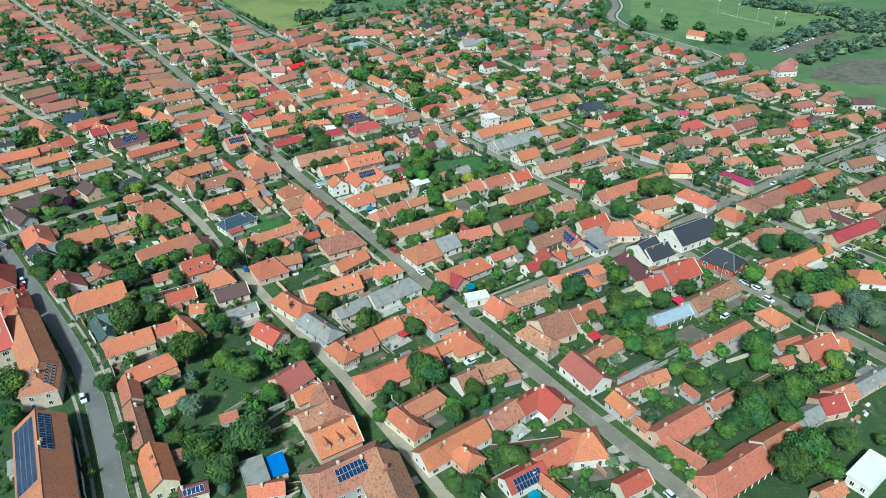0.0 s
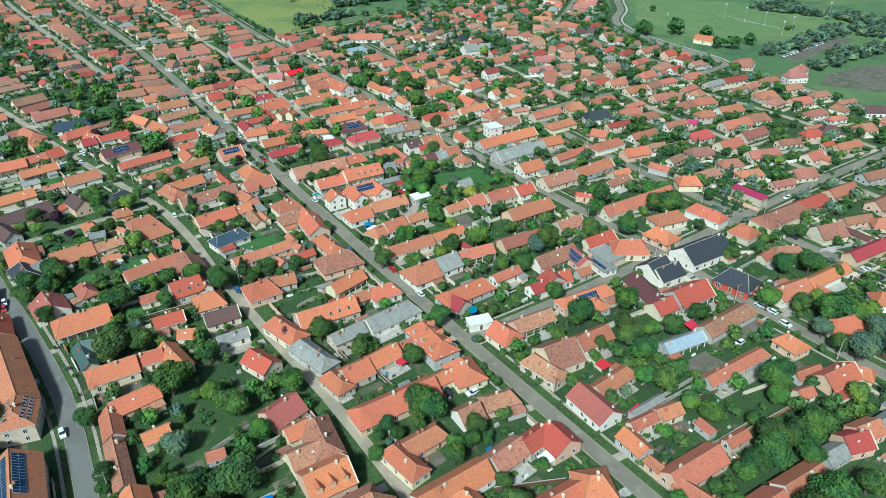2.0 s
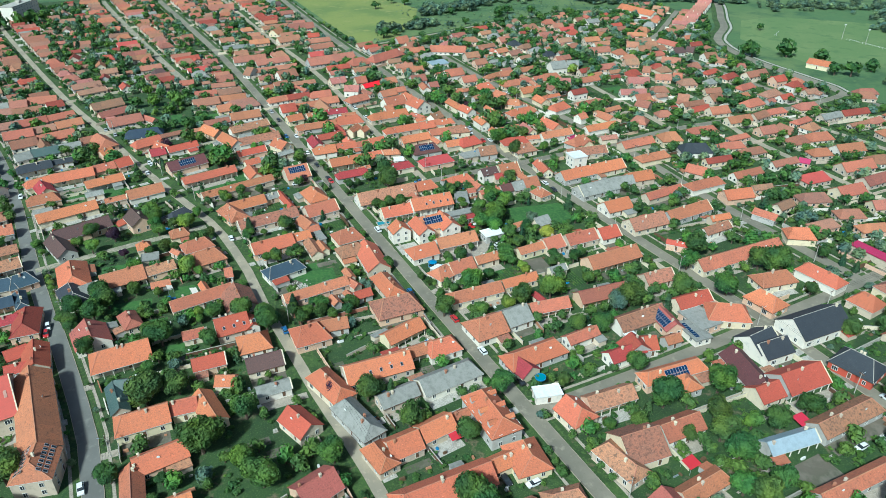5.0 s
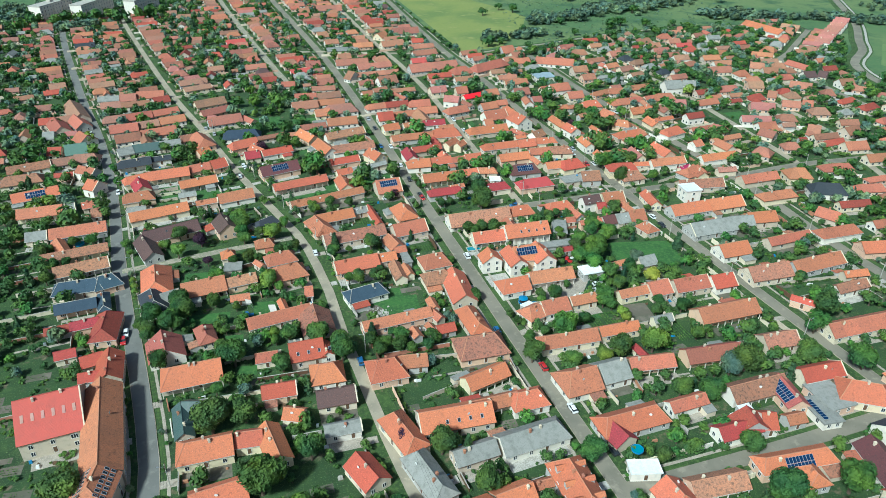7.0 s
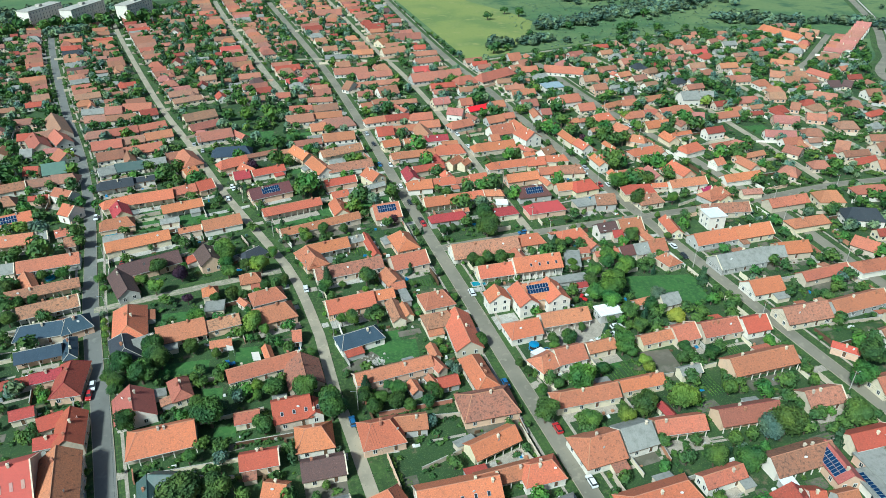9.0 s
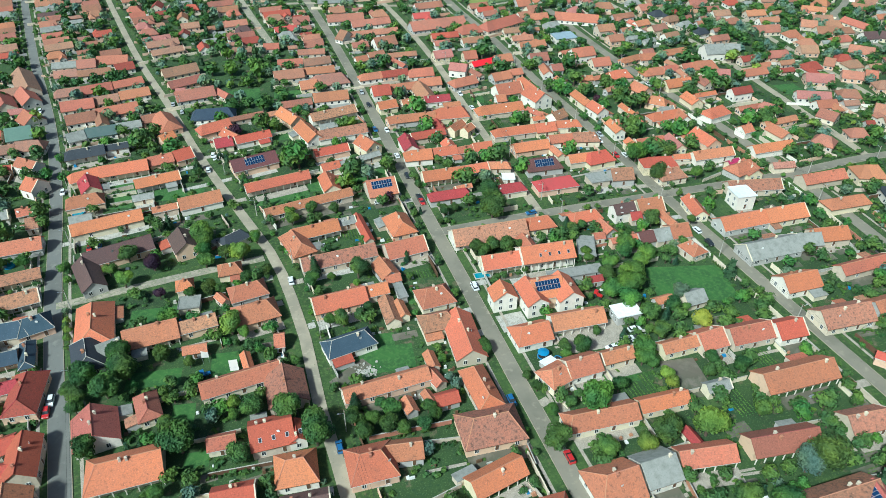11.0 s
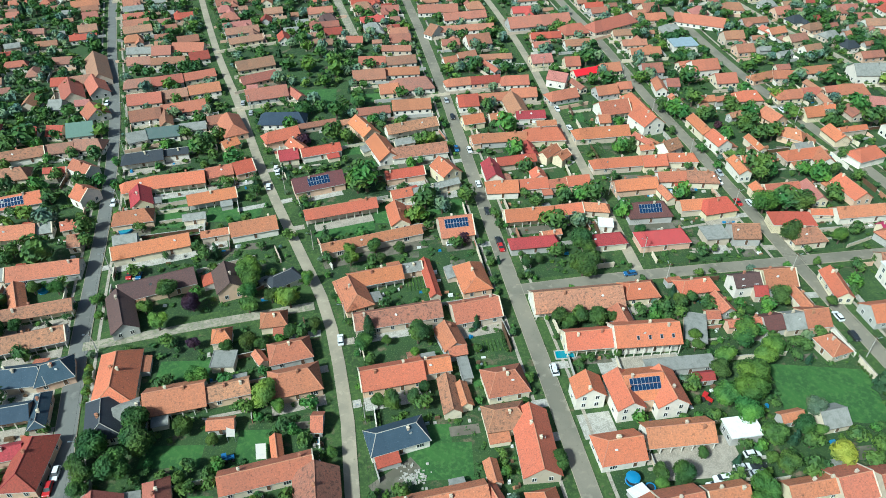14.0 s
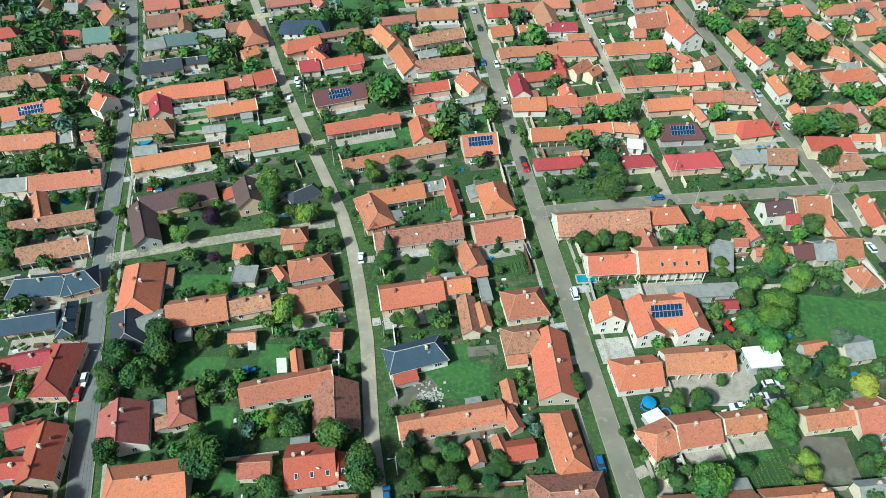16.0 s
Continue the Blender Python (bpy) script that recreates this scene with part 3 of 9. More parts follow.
def lay_house(x, y, ang, length, width, eave, kind, roof, extra="", detail=None):
    """One house or shed: its walls, roof, chimney, windows, door and porch."""
    take(taken, x, y, ang, length + 0.6, width + 0.6)
    ridge = eave + 0.36 * width if kind != "f" else eave
    near = detail if detail is not None else (2 if -70 < x < 250 and y < 330 else 1 if y < 432 and x < 262 else 0)
    single = y < 420 and x < 290
    shed = eave < 2.7
    tone = 6 if extra == "red" else 2 if extra == "yellow" else 4 if extra == "grey" else 1 if extra == "white" or roof in "kx" else rng.choice((0, 0, 1, 1, 2, 3, 3, 4, 5, 5)) if not shed else rng.choice((3, 4, 4, 0))
    footprints.append((x, y, ang, length, width))
    if detail is None and not near and not single or detail == -1:
        return join_house(x, y, ang, length, width, eave, kind, roof, tone)
    mat, words = ROOFS[roof]
    form = {"g": "gabled", "h": "hipped", "f": "flat", "a": "half-hipped", "b": "half-hipped"}[kind]
    what = "shed" if shed else "house"
    if "flat" in words:
        form = ""
    size = "small" if length < 9 else "long" if length > 17 else ""
    label = " ".join(f"{size} {WALL_WORDS[tone]} {'two-storey ' if eave > 4.4 else ''}{what} with {form} {words} roof".split())
    matrix = pose(x, y, 0, 0, 0, ang)
    porch = 0
    if near and not shed and kind in "gab" and length > 13 and width > 6 and abs(ang) < 40 and rng.random() < 0.4:
        porch = -1
    walls = wall_shape(length, width, eave, ridge, kind, porch)
    if near:
        root = new(what)
        part("wall", walls, WALLS[tone], root)
    else:
        root = new(what, walls.mesh("wall", WALLS[tone]))
    root.matrix_world = matrix
    tagged(root, label, what)
    slots = (mat, mat, GUTTER if rng.random() < 0.5 else WOOD) if kind != "f" else mat
    top = part("roof", roof_shape(length, width, eave, ridge, kind), slots, root, f"{words} roof" if "roof" not in words else words)
    if kind != "f" and near:
        cap, e = MORTAR if roof in "otwp" else CONCRETE if roof in "bk" else mat, length / 2
        at_a, at_b = hip_insets(length, width, kind)
        runs = [((-e + at_a, 0, ridge), (e - at_b, 0, ridge))]
        if near == 2:
            runs += [((sx * e, sy * width / 2, eave), (sx * (e - hip), 0, ridge)) for sx, hip in ((-1, at_a), (1, at_b)) if hip for sy in (-1, 1)]
        for p, q in runs:
            s = Shape()
            s.rod(Vector(p) + Vector((0, 0, 0.01)), Vector(q) + Vector((0, 0, 0.01)), 0.11, 0.11, 6)
            part("ridge_cap", s, cap, top, "pale mortared ridge tiles")
    a, b = length / 2 - 0.35, width / 2 - 0.4
    slope = math.atan2(ridge - eave, width / 2)

    def put(name, mesh, px, py, pz, turn, label=""):
        ob = part(name, mesh, None, root, label)
        ob.matrix_local = pose(px, py, pz, 0, 0, turn)

    if not shed and kind != "f":
        for k in range(1 if near < 2 or length < 10 else 2 if rng.random() < 0.7 else 1):
            cx = rng.uniform(-0.4, 0.4) * (length - width * (kind in "hab"))
            cy = rng.choice((-1, 1)) * rng.uniform(0.3, 1.0)
            ob = part("chimney", rng.choice(CHIMNEYS), None, root)
            ob.matrix_local = Matrix.Translation((cx, cy, ridge - abs(cy) * math.tan(slope) + 0.1))
    if near:
        south = -b + (1.3 if porch else 0) - 0.01
        sides = [(south, 0)] if near == 1 else [(south, 0), (b + 0.01, 180)] if abs(ang) > 45 else [(south, 0)]
        floors = [0.95] if eave < 4.4 else [0.95, 3.6]
        for wy, turn in sides:
            n = max(1, int((2 * a) / (4.2 if near == 2 else 9.0)))
            for k in range(n):
                wx = -a + (k + 0.5) * 2 * a / n
                if k == n // 2 and turn == 0:
                    put("door", DOOR, wx, wy, 0.45 if not shed else 0.1, turn)
                    if len(floors) > 1:
                        put("window", WINDOW, wx, wy, floors[1], turn)
                elif eave >= 2.4:
                    for fz in floors:
                        put("window", WIDE_WINDOW if rng.random() < 0.15 else WINDOW, wx, wy, fz, turn)
        off = street_at(x, y)
        end = 1 if off * math.cos(radians(ang)) > 0 else -1
        if abs(ang) > 45:
            end = -1 if ang > 0 else 1
        if not shed and kind != "f":
            main_houses.append((root, x, y, ang, length, width, eave, end, slope, ridge, kind))
        if not shed and (near == 2 or kind in "gab"):
            for wy in (-b * 0.45, b * 0.45) if width > 5.5 else (0,):
                for fz in floors:
                    put("window", WINDOW, end * (a + 0.01), wy + (0.4 if porch else 0), fz, 90 * end)
        if porch:
            n = max(3, int(2 * a / 2.7))
            for k in range(n + 1):
                ob = part("porch_post", POST, None, root)
                ob.matrix_local = Matrix.Translation((-a + 0.2 + k * (2 * a - 0.4) / n, -b + 0.1, 0)) @ Matrix.Diagonal((1, 1, eave - 0.22, 1))
    if extra.startswith("solar"):
        side = -1 if abs(ang) < 45 else (1 if ang > 0 else -1)
        rows, cols, along = 2, max(4, min(8, int((length - 2) / 1.1))), 0.0
        if extra == "solarbig":
            rows, cols, along = 4, 24, length / 2 - 14.5
        if roof == "m":
            rows = 2
        run = width / 2 / math.cos(slope)
        for r in range(rows):
            for q in range(cols):
                d = min(0.9, run * 0.2) + 0.85 + r * 1.7
                if d > run - 0.7:
                    continue
                ob = part("solar_panel", PANEL, None, top, "blue solar panel in aluminium frame")
                ob.matrix_local = Matrix.Translation(((q - (cols - 1) / 2) * 1.04 + along, side * d * math.cos(slope), ridge - d * math.sin(slope) + (0.45 if kind == "f" else 0.02))) @ Matrix.Rotation(-side * slope, 4, "X")
        for r in range(2 if extra == "solarbig" else 0):
            for q in range(14):
                d = 1.4 + 1.7 * r
                ob = part("solar_panel", PANEL, None, top, "blue solar panel in aluminium frame")
                ob.matrix_local = Matrix.Translation((length / 2 - 2.2 - q * 1.04, -side * d * math.cos(slope), ridge - d * math.sin(slope) + 0.02)) @ Matrix.Rotation(side * slope, 4, "X")
    if extra == "skylights":
        for q in range(14):
            for side in (-1, 1):
                ob = part("skylight", SKYLIGHT, None, top)
                d = width * (0.2 if q % 2 else 0.33)
                ob.matrix_local = Matrix.Translation((-3.6 + (q // 2) * 1.4, side * d, ridge - d * math.tan(slope) + 0.02)) @ Matrix.Rotation(-side * slope, 4, "X")
    if extra == "rooflights":
        for q in range(6):
            s = Shape()
            s.box(-0.4, -1.1, 0.02, 0.4, 1.1, 0.09)
            ob = part("rooflight", s, ROOFLIGHT, top, "dull pinkish translucent rooflight strip")
            d = width * 0.22
            ob.matrix_local = Matrix.Translation((-6.5 + q * 2.6, -d, ridge - d * math.tan(slope) + 0.02)) @ Matrix.Rotation(slope, 4, "X")
    if extra == "dormers":
        for px in (-0.28 * length, 0.0, 0.28 * length):
            for side in (-1, 1) if abs(ang) > 45 else (-1,):
                d0, d1, high = width * 0.38, width * 0.12, ridge - width * 0.24 * math.tan(slope) + 0.75
                low = ridge - d0 * math.tan(slope) - 0.1
                s = Shape()
                s.loft([[(px - 0.75, y, low), (px + 0.75, y, low), (px + 0.75, y, high - 0.35), (px, y, high + 0.3), (px - 0.75, y, high - 0.35)] for y in (side * d0, side * d1)])
                dormer = part("dormer", s, WALLS[tone], top, "small gabled dormer")
                s = Shape()
                for way in (-1, 1):
                    eaves = [(px + way * 1.0, side * (d0 + 0.2), high - 0.5), (px, side * (d0 + 0.2), high + 0.4), (px, side * d1, high + 0.4), (px + way * 1.0, side * d1, high - 0.5)]
                    s.hull([(x, y, z - 0.08) for x, y, z in eaves], eaves)
                part("dormer_roof", s, mat, dormer)
    if extra == "skylight":
        for q in range(4):
            ob = part("skylight", SKYLIGHT, None, top)
            ob.matrix_local = Matrix.Translation((-3 + q * 3.4, -width * 0.3, ridge - width * 0.3 * math.tan(slope) + 0.02)) @ Matrix.Rotation(slope, 4, "X")
    return root


def joined(root, *wings):
    """One house: the walls and roofs of its wings become parts of it."""
    for wing in wings:
        shift = root.matrix_basis.inverted() @ wing.matrix_basis
        for ob in list(wing.children):
            ob.parent = root
            ob.matrix_basis = shift @ ob.matrix_basis
        main_houses[:] = [row for row in main_houses if row[0] is not wing]
        bpy.data.objects.remove(wing)
    if len(root["label"].split()) < 10:
        root["label"] += " and side wing"
    return root


lay_house(-16.6, 159.2, 86, 38.6, 13.7, 6.0, "g", "t", "solarbig")
joined(lay_house(16.6, 188.4, 6, 14.2, 8.4, 2.9, "g", "o"), lay_house(8.8, 181.5, 86, 12.3, 6.4, 2.9, "g", "t"))
joined(lay_house(7.3, 164.9, 87, 19.6, 5.8, 2.9, "g", "w"), lay_house(18.3, 170.8, 2, 7.8, 5.9, 2.9, "g", "o"))
lay_house(7.9, 145.2, 88, 14.9, 8.2, 4.2, "g", "o")
lay_house(51.2, 159.5, 15, 11.3, 10.2, 2.9, "g", "q")
lay_house(51.0, 129.3, -2, 12.7, 12.0, 4.2, "g", "o", "dormers")
lay_house(80.3, 144.3, -1, 27.8, 9.9, 2.9, "a", "o")
joined(lay_house(98.7, 145.5, 2, 12.7, 6.2, 2.9, "g", "o"), lay_house(105.1, 143.6, 83, 12.2, 10.4, 3.0, "h", "o"))
joined(lay_house(106.4, 127.9, -11, 11.4, 7.1, 2.9, "h", "w"), lay_house(95.5, 128.3, -2, 7.7, 9.1, 2.7, "g", "w"))
joined(lay_house(71.0, 123.4, 99, 14.0, 7.1, 3.2, "h", "o", "yellow"), lay_house(79.5, 127.4, 3, 13.2, 7.5, 2.9, "b", "t"))
joined(lay_house(77.3, 109.6, 1, 22.0, 8.9, 2.9, "g", "o"), lay_house(77.7, 103.8, 97, 8.2, 7.5, 2.9, "h", "o"))
lay_house(95.2, 110.3, 7, 11.8, 8.4, 2.9, "g", "w")
lay_house(128.1, 110.5, 88, 14.7, 9.7, 3.2, "g", "q")
lay_house(140.6, 115.1, 4, 16.3, 6.5, 2.9, "b", "t")
joined(lay_house(126.8, 130.9, 99, 14.7, 7.9, 3.2, "h", "w"), lay_house(134.9, 133.7, -6, 12.3, 13.8, 3.2, "g", "w"), lay_house(149.9, 133.8, -3, 13.7, 8.5, 3.0, "g", "t"))
joined(lay_house(127.0, 151.4, 96, 9.9, 9.5, 3.0, "a", "o"), lay_house(139.7, 152.2, -5, 16.0, 7.6, 2.9, "g", "w"))
joined(lay_house(130.7, 179.3, 1, 21.8, 9.3, 2.9, "h", "o"), lay_house(124.3, 175.6, -79, 8.3, 8.1, 2.6, "g", "d"))
joined(lay_house(127.0, 93.7, 87, 9.5, 6.5, 3.0, "g", "o"), lay_house(125.9, 85.4, 92, 5.4, 4.1, 2.9, "g", "t"), lay_house(135.2, 98.2, -5, 9.7, 4.8, 2.9, "g", "t"), lay_house(144.3, 96.9, -10, 8.2, 6.0, 2.9, "g", "t"))
joined(lay_house(127.3, 72.4, 100, 13.0, 5.2, 2.9, "g", "t"), lay_house(133.8, 79.2, -2, 19.1, 8.7, 2.9, "g", "t"), lay_house(151.9, 79.3, -4, 8.6, 4.2, 2.7, "g", "t"))
joined(lay_house(132.2, 60.5, -2, 22.8, 10.6, 2.9, "a", "t"), lay_house(153.7, 60.2, -4, 17.1, 8.9, 2.9, "b", "t"))
joined(lay_house(164.6, 152.4, -6, 22.9, 7.1, 3.2, "h", "o", "solar"), lay_house(164.7, 146.4, 85, 7.6, 7.6, 3.0, "h", "o"))
joined(lay_house(200.2, 150.8, 3, 10.9, 11.6, 3.6, "g", "k", "white"), lay_house(201.1, 146.5, -4, 11.8, 9.8, 3.6, "g", "k", "white"))
lay_house(186.0, 142.6, 75, 17.9, 9.1, 3.0, "g", "m")
joined(lay_house(197.3, 132.7, -4, 16.4, 11.5, 3.0, "g", "r"), lay_house(183.4, 133.0, -3, 9.4, 8.7, 2.9, "g", "r"))
lay_house(195.6, 115.0, 0, 25.2, 7.8, 3.0, "b", "w")
lay_house(173.4, 115.8, -8, 16.5, 6.4, 2.8, "g", "S")
lay_house(202.2, 94.9, 86, 9.4, 8.4, 3.0, "h", "o")
lay_house(177.5, 98.2, -2, 28.0, 5.6, 2.9, "b", "t")
lay_house(253.6, 149.6, 95, 10.2, 10.1, 3.0, "h", "o")
lay_house(222.0, 166.6, 95, 12.7, 10.0, 3.0, "h", "o")
lay_house(224.9, 149.4, -3, 21.9, 13.6, 3.8, "g", "k", "white")
joined(lay_house(123.8, 198.9, 2, 12.6, 12.4, 2.9, "a", "t"), lay_house(136.1, 199.9, 2, 9.9, 10.8, 2.9, "g", "g"), lay_house(150.3, 199.7, -8, 15.3, 7.4, 2.9, "g", "t"))
joined(lay_house(130.7, 218.6, -3, 20.9, 7.6, 2.9, "a", "t"), lay_house(149.6, 218.5, -2, 14.9, 6.0, 2.9, "g", "o"))
joined(lay_house(100.9, 182.1, 4, 20.6, 9.3, 2.9, "b", "g"), lay_house(83.5, 181.7, 4, 12.8, 7.3, 2.8, "g", "g"))
lay_house(69.4, 177.6, -77, 18.2, 8.1, 3.0, "h", "g")
joined(lay_house(69.9, 161.7, 99, 10.8, 7.0, 3.0, "h", "o"), lay_house(77.1, 163.0, 3, 9.8, 9.1, 2.9, "g", "o"), lay_house(87.9, 164.7, 6, 10.8, 8.1, 2.9, "g", "o"))
joined(lay_house(104.2, 161.1, 89, 19.0, 10.4, 4.6, "h", "o", "dormers"), lay_house(98.7, 166.1, 1, 9.5, 3.6, 2.9, "g", "t"))
joined(lay_house(-12.7, 219.0, 94, 36.2, 11.0, 6.0, "g", "t"), lay_house(-12.7, 196.5, 76, 11.2, 10.8, 6.0, "a", "t", "skylights"))
joined(lay_house(-13.5, 248.5, 91, 13.9, 8.4, 4.0, "g", "r"), lay_house(-19.3, 254.8, 12, 7.1, 6.7, 3.4, "g", "r"), lay_house(-19.0, 246.4, -1, 6.8, 5.5, 3.4, "g", "r"))
joined(lay_house(8.1, 217.8, 94, 13.8, 5.7, 2.9, "g", "K"), lay_house(13.4, 222.0, -18, 11.2, 7.4, 2.9, "g", "K"))
lay_house(10.7, 238.5, 1, 18.6, 11.7, 3.0, "a", "o")
joined(lay_house(82.7, 195.8, -4, 22.0, 10.4, 3.2, "g", "o", "skylight"), lay_house(67.0, 194.2, -75, 16.5, 8.4, 3.4, "h", "o"))
joined(lay_house(-1.8, 283.7, -80, 14.2, 9.5, 2.9, "h", "k"), lay_house(3.9, 285.3, 16, 6.9, 7.5, 2.9, "g", "g"))
joined(lay_house(40.2, 260.9, 7, 22.7, 7.4, 2.9, "g", "t"), lay_house(52.0, 253.5, 91, 12.5, 11.4, 2.9, "g", "w"))
joined(lay_house(46.4, 239.2, -0, 11.3, 10.9, 3.2, "g", "r", "skylight"), lay_house(52.6, 237.3, 91, 7.1, 5.2, 3.2, "g", "r"))
lay_house(-65.8, 428.3, 12, 20.2, 7.6, 2.9, "g", "w")
lay_house(-66.3, 412.6, 5, 19.1, 9.0, 2.9, "h", "w")
lay_house(-57.1, 392.4, 13, 20.1, 8.6, 3, "g", "o", "solar")
lay_house(-52.0, 372.6, -0, 18.7, 8.7, 2.9, "g", "t")
lay_house(-40.4, 373.6, 6, 5.1, 6.6, 2.9, "g", "g")
lay_house(-32.6, 374.0, 10, 5.7, 5.9, 2.9, "g", "t")
lay_house(-28.2, 364.3, 2, 4.4, 7.6, 2.9, "g", "w")
lay_house(-11.3, 375.5, 6, 14.5, 8.6, 2.9, "h", "t")
lay_house(-11.7, 363.3, 4, 8.2, 5.2, 2.4, "g", "g")
lay_house(-1.9, 356.7, 10, 25.5, 7.9, 2.9, "g", "o")
lay_house(18.7, 361.1, 7, 9.7, 4.2, 2.9, "g", "t")
lay_house(31.8, 362.8, 9, 16.4, 8.7, 2.9, "g", "t")
lay_house(10.2, 373.2, 5, 8.2, 4.2, 2.4, "g", "g")
lay_house(72.3, 348.8, 10, 35.8, 6.0, 2.9, "g", "t")
lay_house(101.9, 351.2, 2, 12.2, 12.6, 3, "g", "t", "solar")
lay_house(126.9, 338.0, -1, 17.4, 6.5, 2.9, "h", "d")
lay_house(134.2, 342.1, 5, 7.4, 3.3, 2.9, "g", "t")
lay_house(172.6, 349.8, -3, 16.2, 10.0, 3, "h", "m", "solar")
lay_house(190.2, 332.9, -2, 8.7, 7.8, 3, "f", "g")
lay_house(171.2, 333.5, -1, 18.1, 8.6, 2.9, "h", "R")
lay_house(150.7, 335.5, -0, 15.7, 6.9, 2.9, "h", "d")
lay_house(155.0, 344.8, -16, 5.4, 5.3, 2.8, "f", "x")
lay_house(-33.9, 349.3, 3, 22.4, 8.5, 2.9, "g", "t")
lay_house(-49.9, 349.2, 0, 8.5, 7.2, 2.9, "g", "g")
lay_house(-39.2, 337.1, -69, 13.6, 5.4, 2.4, "g", "t")
lay_house(-33.0, 329.5, 7, 24.8, 6.4, 2.9, "g", "w")
lay_house(-29.2, 316.8, 9, 19.9, 8.0, 2.9, "g", "w")
lay_house(-28.7, 302.5, -1, 18.1, 8.7, 2.9, "h", "b")
lay_house(-19.0, 303.1, 15, 10.5, 9.3, 2.9, "h", "b")
lay_house(-28.0, 289.3, 4, 14.0, 7.0, 2.9, "g", "b")
lay_house(-18.9, 289.2, -83, 12.4, 4.6, 2.9, "h", "b")
lay_house(-1.2, 297.3, -87, 20.1, 11.5, 2.9, "h", "o")
lay_house(-5.2, 324.3, -73, 17.8, 8.2, 2.9, "g", "n")
lay_house(3.4, 336.2, 14, 23.3, 9.5, 2.9, "g", "n")
lay_house(25.7, 333.5, -76, 11.9, 9.2, 4, "g", "n")
lay_house(25.5, 309.6, 2, 6.0, 6.4, 2.9, "h", "o")
lay_house(26.8, 300.2, -7, 6.9, 6.4, 2.6, "f", "g")
lay_house(40.3, 314.1, 1, 8.2, 7.1, 2.9, "h", "t")
lay_house(15.6, 288.0, 5, 15.9, 10.3, 2.9, "g", "t")
lay_house(29.1, 288.6, 7, 11.5, 6.7, 2.9, "g", "w")
lay_house(36.8, 299.4, -61, 5.5, 3.2, 2.4, "g", "t")
lay_house(42.7, 332.6, 29, 10.6, 6.8, 2.9, "h", "k")
lay_house(45.2, 300.3, 8, 12.4, 8.8, 2.9, "h", "t")
lay_house(46.7, 288.9, 7, 14.2, 10.5, 2.9, "h", "t")
lay_house(71.8, 328.9, 7, 17.9, 7.9, 2.9, "g", "o")
lay_house(84.0, 331.6, 8, 6.8, 5.0, 2.9, "g", "g")
lay_house(64.4, 321.9, -76, 15.3, 9.3, 2.9, "h", "t")
lay_house(89.1, 325.6, -86, 18.6, 3.9, 2.6, "g", "r")
lay_house(102.6, 323.2, -85, 13.7, 9.9, 2.9, "h", "o")
lay_house(77.0, 309.8, 4, 26.9, 8.2, 2.9, "g", "w")
lay_house(100.6, 308.5, 6, 14.9, 10.1, 2.9, "g", "t")
lay_house(91.1, 298.1, -78, 9.9, 7.2, 2.9, "g", "t")
lay_house(92.3, 293.3, 5, 5.5, 4.7, 2.4, "g", "t")
lay_house(72.9, 286.8, 4, 17.9, 9.2, 2.9, "g", "o")
lay_house(85.5, 288.4, 3, 8.0, 6.5, 2.9, "g", "o")
lay_house(93.2, 286.0, -88, 8.3, 3.2, 2.6, "f", "g")
lay_house(87.4, 277.4, 90, 12.6, 5.3, 2.6, "g", "w")
lay_house(91.1, 277.0, -86, 8.2, 4.0, 2.4, "g", "t")
lay_house(103.0, 279.6, 3, 11.8, 10.5, 2.9, "h", "t")
lay_house(132.4, 308.2, -2, 28.5, 10.9, 2.9, "g", "w")
lay_house(143.2, 297.5, -89, 9.3, 6.2, 2.9, "g", "t")
lay_house(152.9, 308.9, -2, 11.7, 8.5, 2.9, "h", "o")
lay_house(171.4, 307.9, 1, 12.8, 7.3, 2.9, "h", "o")
lay_house(175.6, 298.9, -83, 8.4, 5.0, 2.9, "g", "t")
lay_house(170.8, 295.2, -7, 4.4, 4.4, 2.4, "g", "t")
lay_house(186.8, 306.4, 1, 9.3, 7.0, 4.5, "g", "n")
lay_house(198.7, 307.5, -4, 10.7, 10.1, 2.9, "g", "t")
lay_house(190.2, 302.7, -7, 4.5, 5.8, 2.6, "g", "d")
lay_house(200.9, 296.4, -88, 9.7, 4.6, 2.9, "g", "t")
lay_house(178.8, 290.2, -1, 11.9, 3.7, 2.9, "g", "t")
lay_house(186.5, 289.0, 1, 6.9, 7.3, 2.9, "g", "m")
lay_house(192.7, 288.6, -1, 7.2, 8.0, 2.9, "g", "g")
lay_house(199.7, 288.9, -3, 7.9, 9.4, 2.9, "g", "t")
lay_house(198.8, 277.4, -80, 8.1, 7.3, 2.9, "h", "t")
lay_house(215.8, 301.4, 80, 13.5, 6.3, 2.9, "g", "o")
lay_house(130.5, 291.2, -3, 15.0, 8.9, 2.9, "g", "o")
lay_house(146.4, 289.1, -4, 19.6, 10.6, 4.5, "g", "o", "skylight")
lay_house(163.3, 290.6, -23, 6.5, 12.5, 2.6, "f", "g")
lay_house(157.4, 272.8, -2, 5.6, 3.7, 2.4, "g", "d")
lay_house(152.8, 278.0, -3, 20.0, 4.8, 2.6, "f", "g")
joined(lay_house(132.6, 269.1, 90, 12.3, 7.9, 5.0, "g", "o", "white"), lay_house(123.7, 272.1, 88, 7.1, 8.6, 5.0, "g", "o", "white"), lay_house(143.8, 268.2, 90, 12.0, 9.1, 5.0, "g", "o", "white"), lay_house(137.9, 270.8, -2, 10.8, 11.4, 5.0, "g", "o", "solar"))
